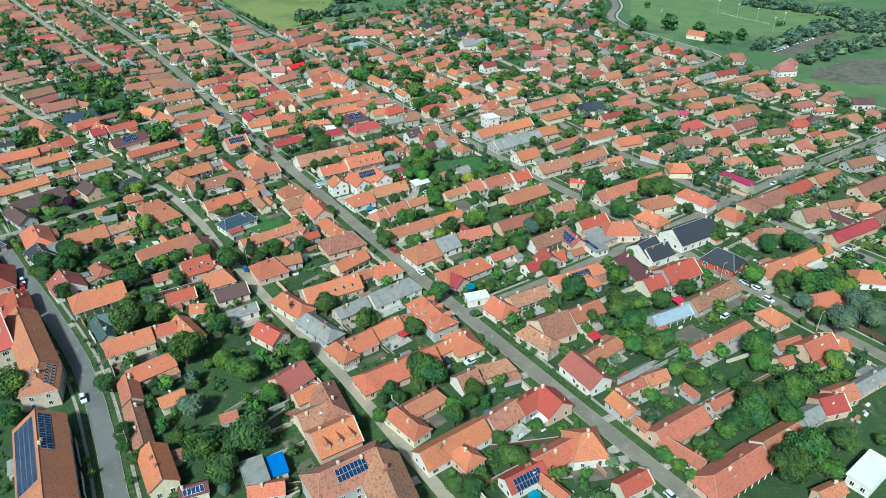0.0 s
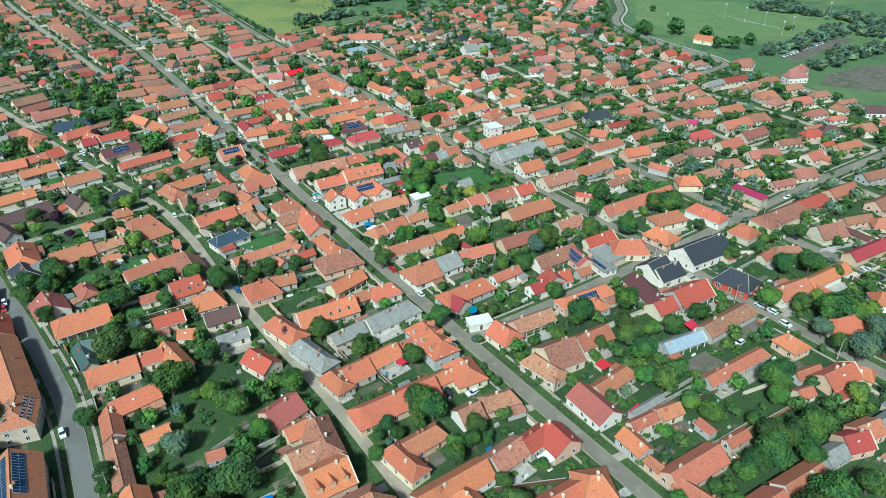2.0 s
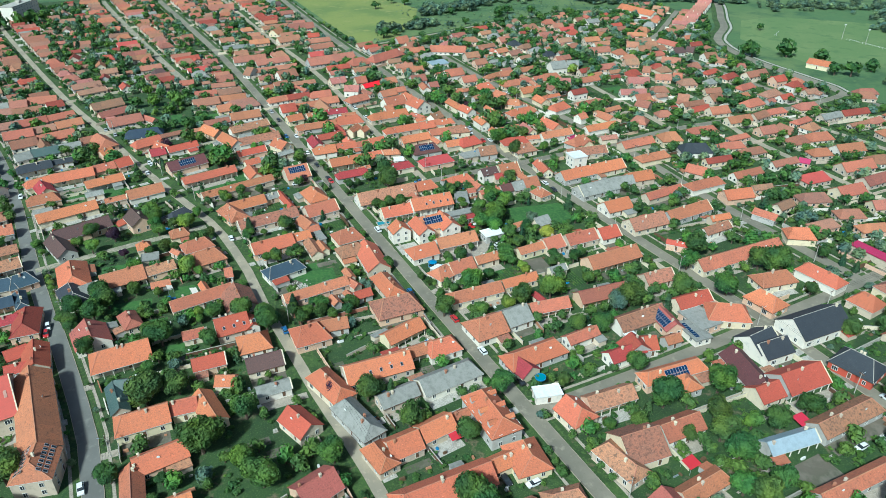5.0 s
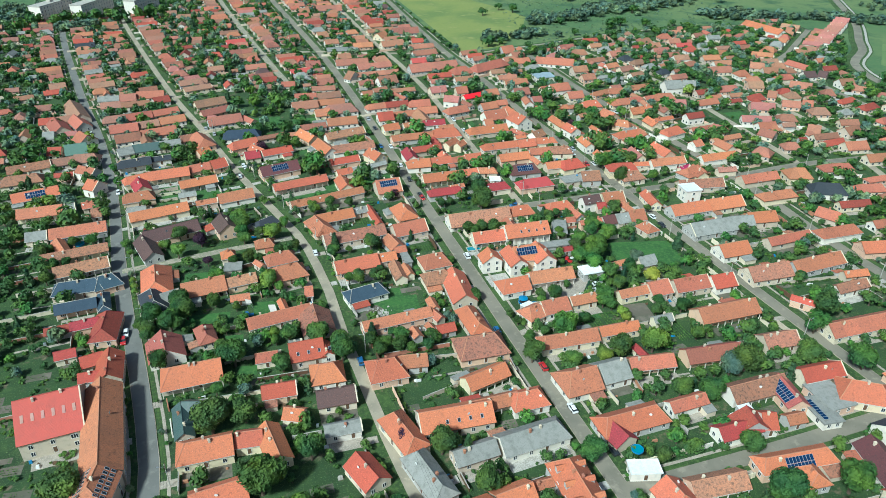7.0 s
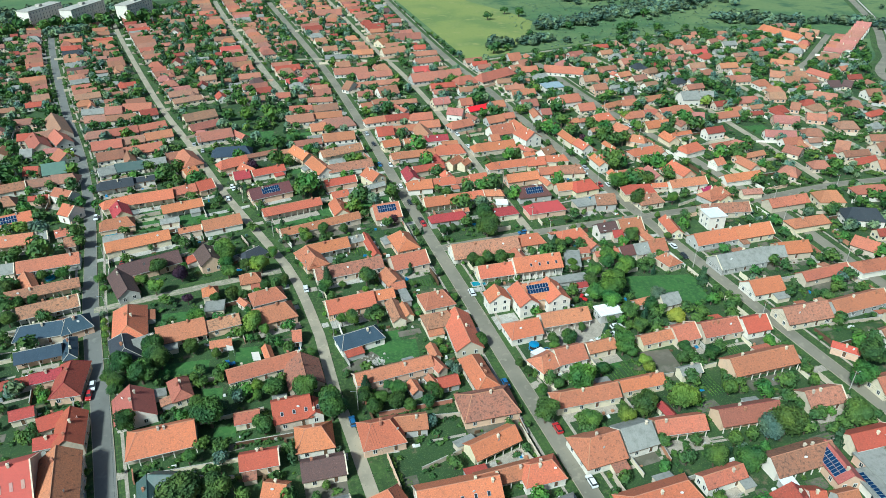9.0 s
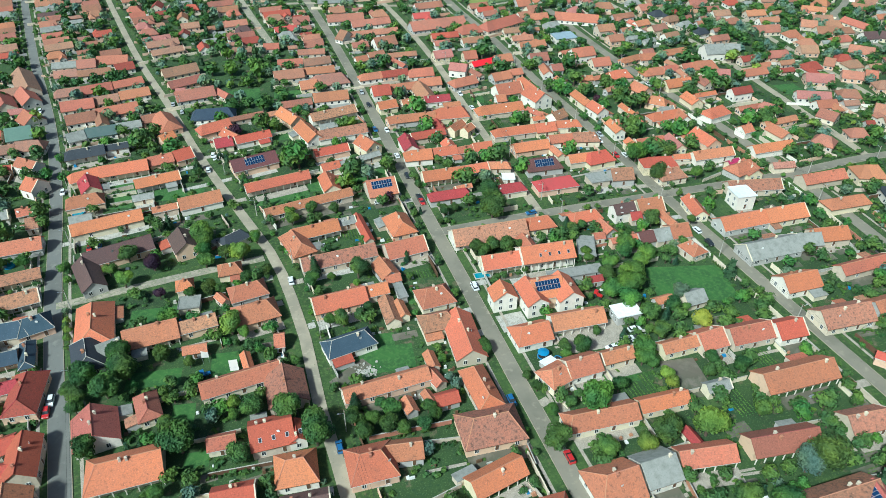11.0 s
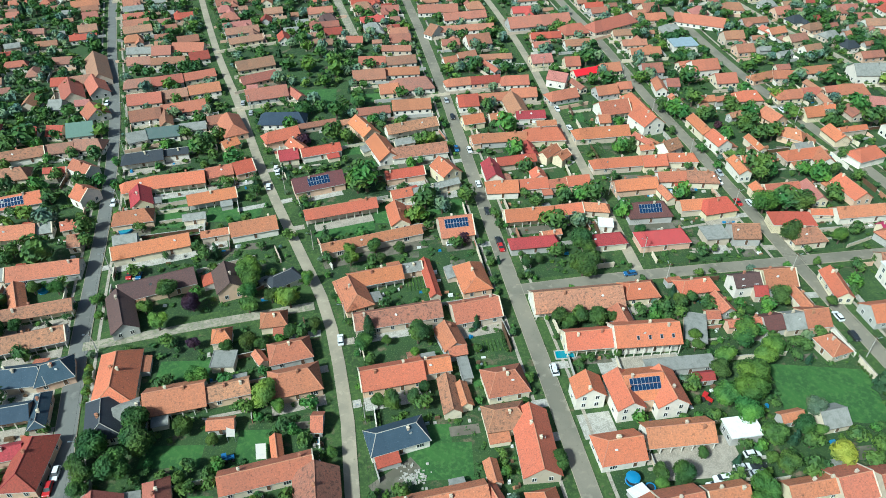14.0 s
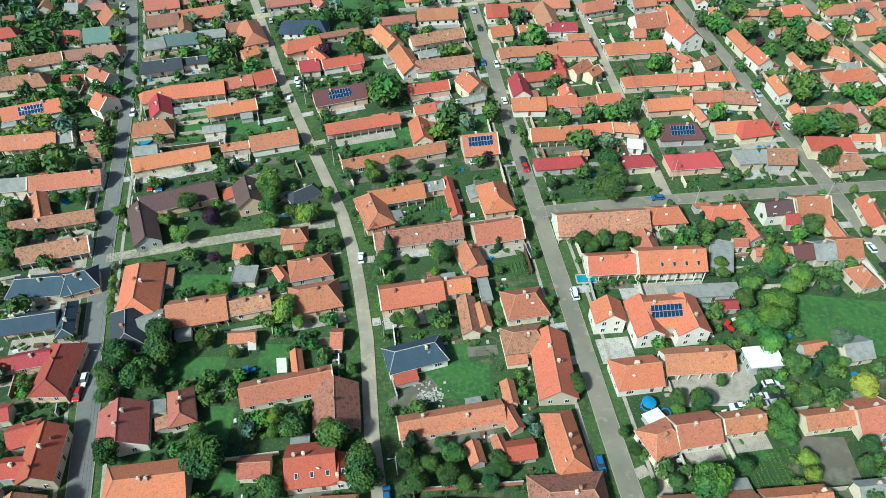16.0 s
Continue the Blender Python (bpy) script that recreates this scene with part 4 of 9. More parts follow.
joined(lay_house(-16.8, 272.8, 85, 16.2, 9.3, 2.9, "h", "d"), lay_house(-23.9, 276.9, 6, 9.4, 5.6, 2.9, "g", "d"))
lay_house(2.7, 253.8, -82, 11.8, 11.8, 3, "g", "q")
lay_house(15.4, 258.0, -79, 10.3, 6.5, 2.9, "h", "q")
lay_house(28.0, 277.8, -3, 7.2, 4.3, 2.4, "g", "t")
lay_house(33.8, 240.5, -3, 7.4, 5.7, 2.5, "g", "t")
lay_house(52.5, 274.3, -7, 3.3, 6.9, 2.3, "g", "t")
lay_house(42.3, 268.1, -83, 7.5, 3.2, 2.3, "g", "o")
lay_house(72.1, 266.4, 10, 15.6, 8.5, 2.9, "h", "b")
lay_house(78.8, 246.9, 4, 25.4, 6.4, 2.9, "g", "t")
lay_house(92.9, 245.5, -73, 6.8, 4.2, 2.4, "g", "t")
lay_house(105.9, 258.8, 86, 19.9, 9.8, 2.9, "g", "o")
lay_house(100.4, 267.8, 1, 11.5, 8.8, 2.9, "h", "w")
lay_house(93.8, 252.6, -88, 6.9, 3.7, 2.3, "g", "t")
lay_house(103.9, 237.9, -87, 16.0, 7.8, 2.9, "h", "o")
lay_house(83.1, 237.8, -82, 5.7, 3.9, 2.4, "g", "t")
lay_house(93.6, 237.4, 2, 6.8, 5.3, 2.4, "g", "r")
lay_house(89.1, 239.1, -77, 5.1, 3.2, 2.3, "g", "t")
joined(lay_house(125.8, 254.1, 1, 11.9, 9.6, 2.9, "a", "o"), lay_house(142.2, 256.0, -3, 17.8, 8.4, 2.9, "g", "t"))
lay_house(158.8, 254.5, -1, 8.8, 6.3, 3.4, "f", "x", "grey")
lay_house(126.0, 236.0, 17, 9.3, 8.6, 2.9, "h", "t")
lay_house(134.3, 237.3, 2, 10.9, 8.8, 2.9, "g", "t")
lay_house(146.1, 238.0, 1, 10.6, 6.0, 2.9, "g", "t")
lay_house(166.8, 236.4, 1, 13.3, 5.6, 2.9, "g", "t")
lay_house(176.3, 235.9, 3, 9.1, 9.6, 2.9, "g", "t")
lay_house(183.5, 254.7, 3, 7.7, 7.5, 2.4, "g", "g")
lay_house(173.5, 256.5, 4, 6.7, 4.0, 2.4, "g", "t")
lay_house(167.3, 218.8, -1, 7.6, 4.5, 2.9, "g", "g")
lay_house(105.0, 110.0, 6, 10.3, 7.2, 3.5, "g", "r")
lay_house(109.9, 106.1, 90, 9.3, 10.1, 3.5, "g", "r")
lay_house(98.9, 90.9, -2, 15.9, 8.0, 2.9, "g", "o")
lay_house(106.9, 88.9, -25, 10.3, 11.9, 3.5, "h", "o")
lay_house(86.0, 90.0, -3, 12.2, 7.0, 3, "g", "r", "solar")
lay_house(90.4, 83.0, -83, 9.3, 4.0, 2.9, "g", "o")
lay_house(55.7, 142.9, 83, 16.2, 9.6, 3.5, "h", "w", "yellow")
lay_house(49.8, 139.9, -0, 9.8, 8.7, 3.5, "g", "w", "yellow")
lay_house(51.9, 149.6, 2, 8.2, 6.8, 3.5, "g", "o", "yellow")
lay_house(48.1, 114.5, -1, 22.6, 11.7, 6, "h", "w", "solar")
lay_house(54.5, 105.9, 78, 17.2, 12.1, 6, "g", "w")
lay_house(148.8, 86.9, 88, 5.9, 3.9, 2.4, "g", "t")
lay_house(199.4, 77.8, -7, 13.7, 9.1, 2.9, "g", "o")
lay_house(207.3, 74.9, -70, 8.8, 6.7, 2.9, "h", "o")
lay_house(184.9, 79.5, -13, 5.9, 5.0, 2.4, "g", "t")
lay_house(184.6, 60.9, -11, 9.1, 7.7, 2.9, "g", "t")
lay_house(177.7, 60.5, -19, 8.7, 8.5, 2.9, "g", "d")
lay_house(197.6, 59.1, -4, 18.6, 5.3, 2.9, "h", "g")
lay_house(147.8, 42.8, -11, 8.7, 4.9, 2.9, "g", "t")
lay_house(107.7, 72.5, -5, 9.8, 6.3, 3.5, "g", "r")
lay_house(168.9, 61.3, -6, 8.3, 6.6, 2.4, "g", "g")
lay_house(141.5, 102.3, 0, 13.4, 3.2, 2.3, "g", "g")
lay_house(162.7, 40.4, 4, 13.7, 6.8, 3.5, "f", "x")
joined(lay_house(13.8, 205.1, -1, 15.3, 9.5, 3.3, "a", "o", "yellow"), lay_house(25.6, 205.4, -7, 7.7, 7.2, 3.3, "g", "o", "yellow"), lay_house(31.8, 201.0, 100, 14.5, 7.3, 3.3, "g", "o", "yellow"))
lay_house(54.2, 183.8, -70, 11.3, 8.5, 2.9, "g", "r")
lay_house(29.9, 154.7, -8, 5.3, 4.5, 2.4, "g", "t")
lay_house(13.7, 134.0, -13, 7.5, 4.8, 3, "g", "m", "solar")
lay_house(28.4, 130.0, -7, 6.4, 9.4, 4, "f", "g")
lay_house(34.4, 129.6, -9, 4.8, 7.5, 3, "f", "B")
lay_house(29.2, 123.7, -23, 9.6, 5.6, 2.9, "g", "o")
lay_house(97.5, 209.5, 13, 15.0, 7.6, 2.9, "g", "o")
lay_house(105.8, 196.3, -1, 11.7, 9.0, 2.9, "h", "o")
lay_house(95.9, 198.1, 0, 14.9, 6.2, 2.9, "g", "t")
lay_house(124.6, 162.5, -16, 8.6, 5.0, 3.2, "f", "x")
lay_house(237.8, 194.5, -2, 42.8, 8.8, 2.9, "g", "t")
lay_house(236.3, 175.8, -11, 15.8, 9.4, 2.9, "h", "t")
lay_house(253.5, 168.4, -84, 17.3, 8.6, 3.4, "h", "o")
lay_house(219.5, 128.3, -78, 14.1, 11.7, 3.2, "h", "k", "red")
lay_house(229.8, 113.6, -7, 16.8, 9.1, 2.9, "g", "t")
lay_house(250.5, 111.5, -3, 23.6, 7.0, 2.9, "g", "o")
lay_house(240.7, 106.2, -88, 14.7, 4.0, 2.6, "g", "t")
lay_house(278.8, 149.3, -2, 29.1, 11.2, 3.3, "h", "w", "yellow")
lay_house(302.3, 149.9, -2, 21.6, 9.3, 2.9, "h", "r")
lay_house(286.5, 170.6, -88, 16.9, 5.5, 4, "f", "M")
lay_house(326.1, 149.1, -4, 18.6, 8.0, 2.9, "g", "o")
lay_house(335.4, 130.9, -2, 27.1, 9.4, 2.9, "g", "t")
lay_house(283.2, 130.2, -17, 13.0, 11.3, 2.9, "g", "w")
lay_house(304.4, 129.5, -18, 14.7, 5.9, 2.9, "g", "t")
lay_house(310.9, 119.9, -44, 12.7, 8.4, 2.9, "h", "o")
lay_house(284.3, 112.5, -5, 28.2, 7.3, 2.9, "g", "d")
lay_house(292.0, 122.9, 89, 13.5, 4.2, 2.9, "g", "m")
lay_house(307.6, 112.8, 2, 14.7, 7.1, 2.9, "g", "w")
lay_house(245.7, 133.5, 2, 8.0, 4.9, 2.4, "g", "t")
lay_house(255.0, 130.4, -34, 12.5, 6.2, 2.9, "h", "w")
lay_house(254.1, 89.9, -42, 12.1, 9.2, 2.9, "h", "o")
lay_house(227.1, 90.8, -14, 15.6, 9.9, 2.9, "h", "o")
lay_house(203.7, 167.5, -34, 14.9, 11.0, 3.2, "h", "o", "yellow")
lay_house(35.8, 223.0, -4, 10.5, 7.2, 2.9, "g", "r")
lay_house(51.0, 226.3, -4, 10.8, 10.5, 2.9, "h", "o")
lay_house(51.7, 215.0, -3, 11.9, 8.3, 2.9, "g", "n")
lay_house(38.9, 211.4, -26, 6.3, 6.2, 2.9, "g", "o")
lay_house(69.1, 222.4, -1, 12.4, 11.6, 2.9, "h", "o")
lay_house(77.9, 223.7, -9, 9.8, 7.1, 2.9, "g", "t")
lay_house(51.1, 201.7, -2, 10.7, 5.6, 2.9, "g", "g")
lay_house(-26.4, 229.3, 5, 17.0, 20.6, 6, "g", "R", "rooflights")
lay_house(-32.1, 276.5, 4, 8.8, 4.7, 2.6, "g", "d")
lay_house(-28.1, 261.6, 5, 6.7, 5.2, 2.6, "g", "d")
lay_house(236.8, 301.4, -6, 8.4, 8.5, 6, "f", "x")
lay_house(248.0, 308.3, -11, 22.9, 8.2, 2.9, "g", "w")
lay_house(227.0, 287.7, -0, 20.4, 9.3, 2.9, "g", "o")
lay_house(245.4, 287.3, -1, 18.0, 9.7, 2.9, "g", "o")
lay_house(225.3, 269.9, -0, 22.1, 10.5, 2.9, "g", "g")
lay_house(241.7, 270.1, -11, 9.8, 8.5, 2.9, "g", "g")
lay_house(251.9, 270.6, -8, 13.8, 9.0, 2.9, "g", "o")
lay_house(221.6, 251.0, -1, 13.7, 9.9, 2.9, "g", "o")
lay_house(223.3, 232.6, -3, 18.5, 10.4, 2.9, "g", "w")
lay_house(246.5, 232.3, 2, 24.6, 8.9, 2.9, "g", "t")
lay_house(250.4, 251.8, 2, 22.3, 6.5, 2.9, "g", "t")
lay_house(274.8, 286.7, -2, 19.4, 7.8, 2.9, "h", "t")
lay_house(300.6, 302.1, -18, 12.2, 10.7, 4, "h", "o", "yellow")
lay_house(301.0, 283.3, -25, 16.8, 10.8, 4, "h", "k")
lay_house(280.0, 305.7, -1, 21.1, 8.0, 2.9, "g", "t")
lay_house(274.7, 249.9, -2, 20.6, 8.2, 2.9, "h", "t")
lay_house(303.0, 269.0, -8, 15.9, 5.9, 2.9, "g", "d")
lay_house(327.2, 304.0, -11, 17.3, 7.9, 2.9, "h", "o")
lay_house(252.9, 322.0, 15, 14.1, 9.2, 2.9, "h", "t")
lay_house(202.2, 232.7, -2, 9.8, 9.2, 2.9, "g", "r")
lay_house(222.4, 212.2, -51, 8.7, 3.9, 2.9, "g", "r")
lay_house(246.4, 214.8, 2, 15.1, 6.0, 2.9, "g", "w")
lay_house(255.2, 221.3, -8, 10.3, 4.8, 2.9, "g", "o")
lay_house(121.7, 764.0, 4, 10.6, 11.2, 2.9, "g", "t")
lay_house(123.9, 710.9, 2, 15.8, 8.5, 2.9, "g", "d")
lay_house(146.1, 770.0, -12, 28.2, 12.5, 2.9, "g", "t")
lay_house(122.5, 663.0, 12, 9.8, 10.1, 2.9, "g", "t")
lay_house(130.7, 613.3, -8, 25.2, 12.5, 3, "f", "g")
lay_house(148.8, 619.2, -2, 16.2, 8.3, 2.9, "g", "o")
lay_house(174.6, 667.0, 10, 25.0, 6.8, 2.9, "g", "t")
lay_house(194.8, 655.8, -5, 23.1, 11.7, 2.9, "g", "t")
lay_house(170.8, 646.7, 39, 11.4, 10.1, 2.9, "g", "o")
lay_house(172.8, 617.1, 8, 19.7, 9.9, 2.9, "g", "t")
lay_house(195.4, 620.4, -7, 10.2, 7.6, 2.9, "g", "r")
lay_house(193.2, 601.7, 1, 21.1, 7.6, 2.9, "g", "t")
lay_house(190.0, 582.1, 5, 20.0, 8.4, 2.9, "g", "t")
lay_house(129.8, 571.4, -4, 24.4, 9.7, 2.9, "g", "t")
lay_house(143.6, 557.6, 5, 26.2, 8.4, 2.9, "g", "t")
lay_house(184.2, 541.1, 4, 37.4, 12.3, 2.9, "g", "t")
lay_house(200.6, 525.2, 6, 15.2, 11.5, 2.9, "h", "o")
lay_house(140.1, 538.3, 1, 34.1, 6.6, 2.9, "g", "t")
lay_house(122.6, 536.0, -50, 6.3, 12.2, 2.9, "g", "t")
lay_house(143.7, 519.0, 9, 13.9, 11.5, 2.9, "g", "t")
lay_house(176.8, 507.7, 1, 9.8, 6.0, 2.9, "g", "t")
lay_house(224.6, 531.1, 23, 33.3, 11.8, 2.9, "h", "o")
lay_house(245.8, 543.3, 6, 9.4, 8.4, 2.9, "g", "t")
lay_house(253.5, 537.0, -1, 13.0, 8.5, 2.9, "g", "o")
lay_house(255.0, 569.1, 5, 10.8, 12.5, 2.9, "g", "o")
lay_house(256.4, 552.2, 4, 10.6, 10.4, 2.9, "g", "t")
lay_house(223.5, 572.1, 6, 13.9, 7.2, 2.9, "g", "t")
lay_house(276.8, 526.7, -32, 29.0, 10.8, 2.9, "g", "o")
lay_house(307.1, 545.4, -18, 13.8, 9.3, 2.9, "h", "t")
lay_house(252.9, 496.3, -4, 14.1, 12.5, 4, "f", "S")
lay_house(189.6, 234.7, -2, 14.6, 8.9, 2.9, "g", "t")
lay_house(191.3, 215.8, -1, 23.9, 9.8, 2.9, "g", "t")
lay_house(150.7, 205.8, -85, 6.0, 3.4, 2.4, "g", "d")
lay_house(101.5, 224.2, -3, 17.1, 12.5, 2.9, "h", "w")
lay_house(194.0, 84.2, -11, 10.5, 4.6, 2.4, "g", "t")
lay_house(417.2, 387.6, 11, 15.0, 6.5, 2.9, "h", "r")
lay_house(420.6, 373.6, 12, 15.0, 7.8, 2.9, "h", "d")
lay_house(441.6, 369.4, 1, 19.5, 8.9, 2.9, "g", "t")
lay_house(411.9, 351.0, 6, 15.0, 7.7, 2.9, "h", "o")
lay_house(415.0, 333.1, 6, 15.0, 9.0, 2.9, "h", "w")
lay_house(388.6, 323.9, 4, 15.0, 9.5, 3.5, "h", "o")
lay_house(376.2, 343.7, 7, 11.4, 9.5, 2.9, "g", "t")
lay_house(352.5, 332.5, 2, 14.5, 6.4, 2.9, "g", "r")
lay_house(359.6, 324.3, -9, 13.3, 9.5, 2.9, "g", "o")
lay_house(359.0, 307.6, -6, 16.8, 8.2, 2.9, "g", "o")
lay_house(375.7, 307.2, 7, 12.7, 7.9, 2.9, "g", "t")
lay_house(390.7, 307.7, -6, 13.9, 6.8, 2.9, "h", "o")
lay_house(414.0, 304.2, -13, 15.0, 9.5, 3.2, "h", "t", "yellow")
lay_house(390.8, 289.2, 7, 15.0, 6.0, 2.9, "h", "o")
lay_house(412.8, 287.0, -2, 15.9, 7.0, 2.9, "g", "g")
lay_house(431.7, 284.8, -9, 20.0, 7.2, 2.9, "g", "d")
lay_house(337.3, 287.2, -1, 14.6, 5.1, 2.9, "h", "o")
lay_house(359.5, 287.4, -7, 11.3, 9.1, 2.9, "g", "t")
lay_house(362.0, 268.6, -4, 11.7, 9.5, 2.9, "h", "t")
lay_house(377.2, 266.7, -14, 15.0, 9.5, 2.9, "h", "o")
lay_house(323.8, 279.6, -14, 14.9, 7.6, 2.9, "h", "o")
lay_house(328.2, 269.0, -7, 14.2, 7.4, 2.9, "h", "t")
lay_house(377.0, 248.3, -11, 17.3, 9.5, 2.9, "g", "o")
lay_house(358.4, 251.2, -17, 12.1, 8.4, 2.9, "h", "o")
lay_house(419.3, 270.7, -3, 20.0, 4.1, 2.9, "g", "t")
lay_house(429.8, 269.5, 1, 11.1, 7.3, 2.9, "h", "t")
lay_house(451.1, 270.6, -9, 15.0, 6.7, 2.9, "h", "o")
lay_house(418.7, 251.6, -15, 15.0, 9.3, 3.4, "h", "o")
lay_house(449.3, 252.1, -11, 15.0, 7.7, 2.9, "h", "t")
lay_house(426.7, 233.2, -14, 14.6, 9.5, 2.9, "g", "o")
lay_house(378.7, 230.2, -19, 15.0, 9.5, 2.9, "h", "t")
lay_house(359.5, 231.2, -9, 19.7, 9.5, 2.9, "g", "o")
lay_house(330.8, 251.1, -4, 16.7, 6.3, 2.9, "g", "t")
lay_house(328.1, 230.9, -6, 15.0, 9.5, 3, "h", "R")
lay_house(303.1, 250.0, -2, 18.2, 6.5, 2.9, "g", "o")
lay_house(279.6, 234.4, -13, 14.6, 9.1, 2.9, "g", "o")
lay_house(297.2, 235.2, -14, 10.5, 4.9, 2.9, "g", "w")
lay_house(308.8, 215.8, -21, 15.0, 9.0, 2.9, "h", "w")
lay_house(330.5, 213.9, -6, 15.7, 9.5, 3, "g", "o", "yellow")
lay_house(354.6, 216.4, -1, 20.0, 8.7, 2.9, "g", "t")
lay_house(334.3, 195.9, -18, 18.8, 8.3, 2.9, "g", "t")
lay_house(360.1, 197.8, -19, 14.2, 6.5, 2.9, "g", "t")
lay_house(382.2, 197.6, -24, 12.4, 7.5, 2.9, "h", "r")
lay_house(395.8, 194.7, -48, 11.0, 9.5, 2.9, "h", "n")
lay_house(393.2, 203.3, -13, 11.3, 4.1, 2.9, "g", "t")
lay_house(381.4, 177.4, -10, 17.7, 7.3, 3, "g", "o")
lay_house(375.0, 184.3, -11, 7.6, 4.8, 2.9, "g", "r")
lay_house(417.4, 203.7, -19, 12.8, 5.3, 2.9, "h", "o")
lay_house(415.8, 185.7, -23, 12.3, 9.2, 2.9, "h", "t")
lay_house(448.3, 197.5, -34, 14.2, 9.5, 3.5, "g", "n")
lay_house(418.2, 169.8, -6, 8.5, 5.0, 2.9, "g", "R")
lay_house(415.1, 215.5, -12, 15.0, 7.6, 2.9, "h", "t")
lay_house(451.2, 216.5, -8, 15.0, 4.7, 2.9, "h", "t")
lay_house(450.2, 233.6, -16, 13.5, 7.5, 2.9, "h", "t")
lay_house(328.7, 170.1, -20, 12.8, 9.3, 2.9, "g", "t")
lay_house(309.6, 197.7, -25, 12.5, 8.1, 2.9, "h", "t")
lay_house(307.4, 184.7, -19, 13.7, 7.2, 2.9, "h", "o")
lay_house(310.8, 169.2, -14, 12.8, 5.8, 2.9, "g", "t")
lay_house(275.3, 213.7, -71, 10.6, 6.0, 2.9, "g", "t")
lay_house(273.6, 194.7, -34, 12.0, 9.5, 3.2, "h", "o")
lay_house(470.2, 264.1, -24, 15.0, 9.5, 4.5, "h", "p")
lay_house(473.6, 306.9, -21, 15.0, 8.4, 2.9, "h", "t")
lay_house(357.3, 149.2, -11, 19.4, 7.8, 2.9, "g", "t")
lay_house(416.5, 471.2, -36, 10.1, 9.5, 2.9, "g", "t")
lay_house(418.1, 457.7, -15, 14.1, 9.5, 2.9, "g", "t")
lay_house(447.1, 463.4, -82, 19.0, 7.9, 2.9, "g", "o")
lay_house(436.6, 441.5, -9, 9.5, 9.5, 2.9, "g", "n")
lay_house(446.9, 438.2, -55, 6.4, 9.5, 2.9, "g", "n")
lay_house(411.9, 421.8, -46, 14.1, 9.5, 2.9, "g", "t")
lay_house(418.0, 403.8, -27, 9.1, 9.0, 2.9, "h", "t")
lay_house(449.1, 388.3, -42, 7.6, 7.2, 2.9, "h", "t")
lay_house(445.0, 404.3, -50, 8.3, 7.3, 2.9, "g", "t")
lay_house(385.9, 354.8, -15, 11.8, 6.9, 2.9, "g", "t")
lay_house(356.3, 372.1, -27, 11.6, 8.8, 2.9, "h", "t")
lay_house(326.9, 353.9, -63, 9.2, 8.8, 2.9, "g", "t")
lay_house(337.0, 376.2, -24, 17.4, 7.9, 2.9, "g", "p")
lay_house(357.5, 351.5, -46, 7.3, 9.5, 2.9, "g", "t")
lay_house(325.8, 334.6, -18, 9.6, 8.5, 2.9, "h", "t")
lay_house(370.4, 282.2, 88, 12.2, 8.1, 2.9, "g", "t")
lay_house(305.2, 332.3, -56, 10.2, 9.5, 2.9, "h", "t")
lay_house(282.8, 263.1, -62, 9.9, 8.6, 2.9, "g", "t")
lay_house(466.4, 302.4, -40, 13.4, 9.5, 2.9, "h", "t")
lay_house(341.9, 247.2, -60, 5.8, 5.2, 2.9, "g", "M")
lay_house(382.5, 471.2, -9, 18.1, 9.5, 2.9, "g", "t")
lay_house(382.1, 432.2, -17, 10.9, 9.5, 2.9, "g", "w")
lay_house(379.3, 411.4, -45, 5.9, 9.5, 2.9, "g", "t")
lay_house(392.1, 414.6, -27, 9.0, 8.6, 2.9, "h", "d")
lay_house(377.2, 392.1, -36, 11.0, 8.6, 2.9, "g", "t")
lay_house(388.4, 390.1, -37, 6.5, 8.2, 2.9, "g", "o")
lay_house(383.9, 375.5, -21, 12.2, 9.5, 2.9, "h", "w")
lay_house(356.3, 393.9, -27, 14.9, 9.5, 2.9, "g", "p")

lay_house(-73.7, 527.0, -1, 10.1, 7.2, 2.9, "g", "w")
lay_house(-53.7, 513.4, -73, 32.3, 11.4, 2.9, "g", "w")
lay_house(-68.3, 499.9, 0, 7.8, 7.9, 2.9, "g", "r")
lay_house(-60.1, 488.3, -71, 20.2, 10.7, 2.9, "g", "o")
lay_house(-58.4, 500.7, 13, 10.1, 8.0, 2.9, "g", "w")
lay_house(-49.5, 492.1, -67, 18.0, 9.6, 2.9, "g", "o")
lay_house(-51.9, 474.7, 1, 6.9, 5.3, 2.9, "g", "p")
lay_house(-43.7, 463.5, -60, 10.7, 11.1, 2.9, "g", "o")
lay_house(-62.9, 474.1, -7, 6.4, 8.7, 2.9, "g", "g")
lay_house(-56.2, 447.9, -8, 7.2, 8.9, 2.9, "g", "r")
lay_house(-45.9, 447.3, 5, 11.2, 11.5, 2.9, "g", "G")
lay_house(-50.5, 432.0, 7, 10.9, 7.6, 2.9, "g", "w")
lay_house(-40.2, 433.1, -5, 15.2, 8.8, 2.9, "h", "w")
lay_house(-36.4, 412.0, -40, 11.3, 7.5, 4, "g", "t", "white")
lay_house(-47.7, 413.7, -2, 9.1, 4.2, 2.9, "g", "r")
lay_house(-31.5, 392.8, -40, 7.0, 9.4, 4, "g", "o", "white")
lay_house(-36.9, 534.1, -3, 13.0, 7.0, 2.9, "g", "g")
lay_house(-24.9, 532.1, -1, 10.1, 9.6, 2.9, "g", "t")
lay_house(-11.3, 534.2, -8, 17.2, 9.5, 2.9, "g", "o")
lay_house(-4.7, 521.6, 15, 10.2, 8.5, 2.9, "g", "d")
lay_house(-34.4, 519.7, 1, 11.9, 8.1, 2.9, "g", "w")
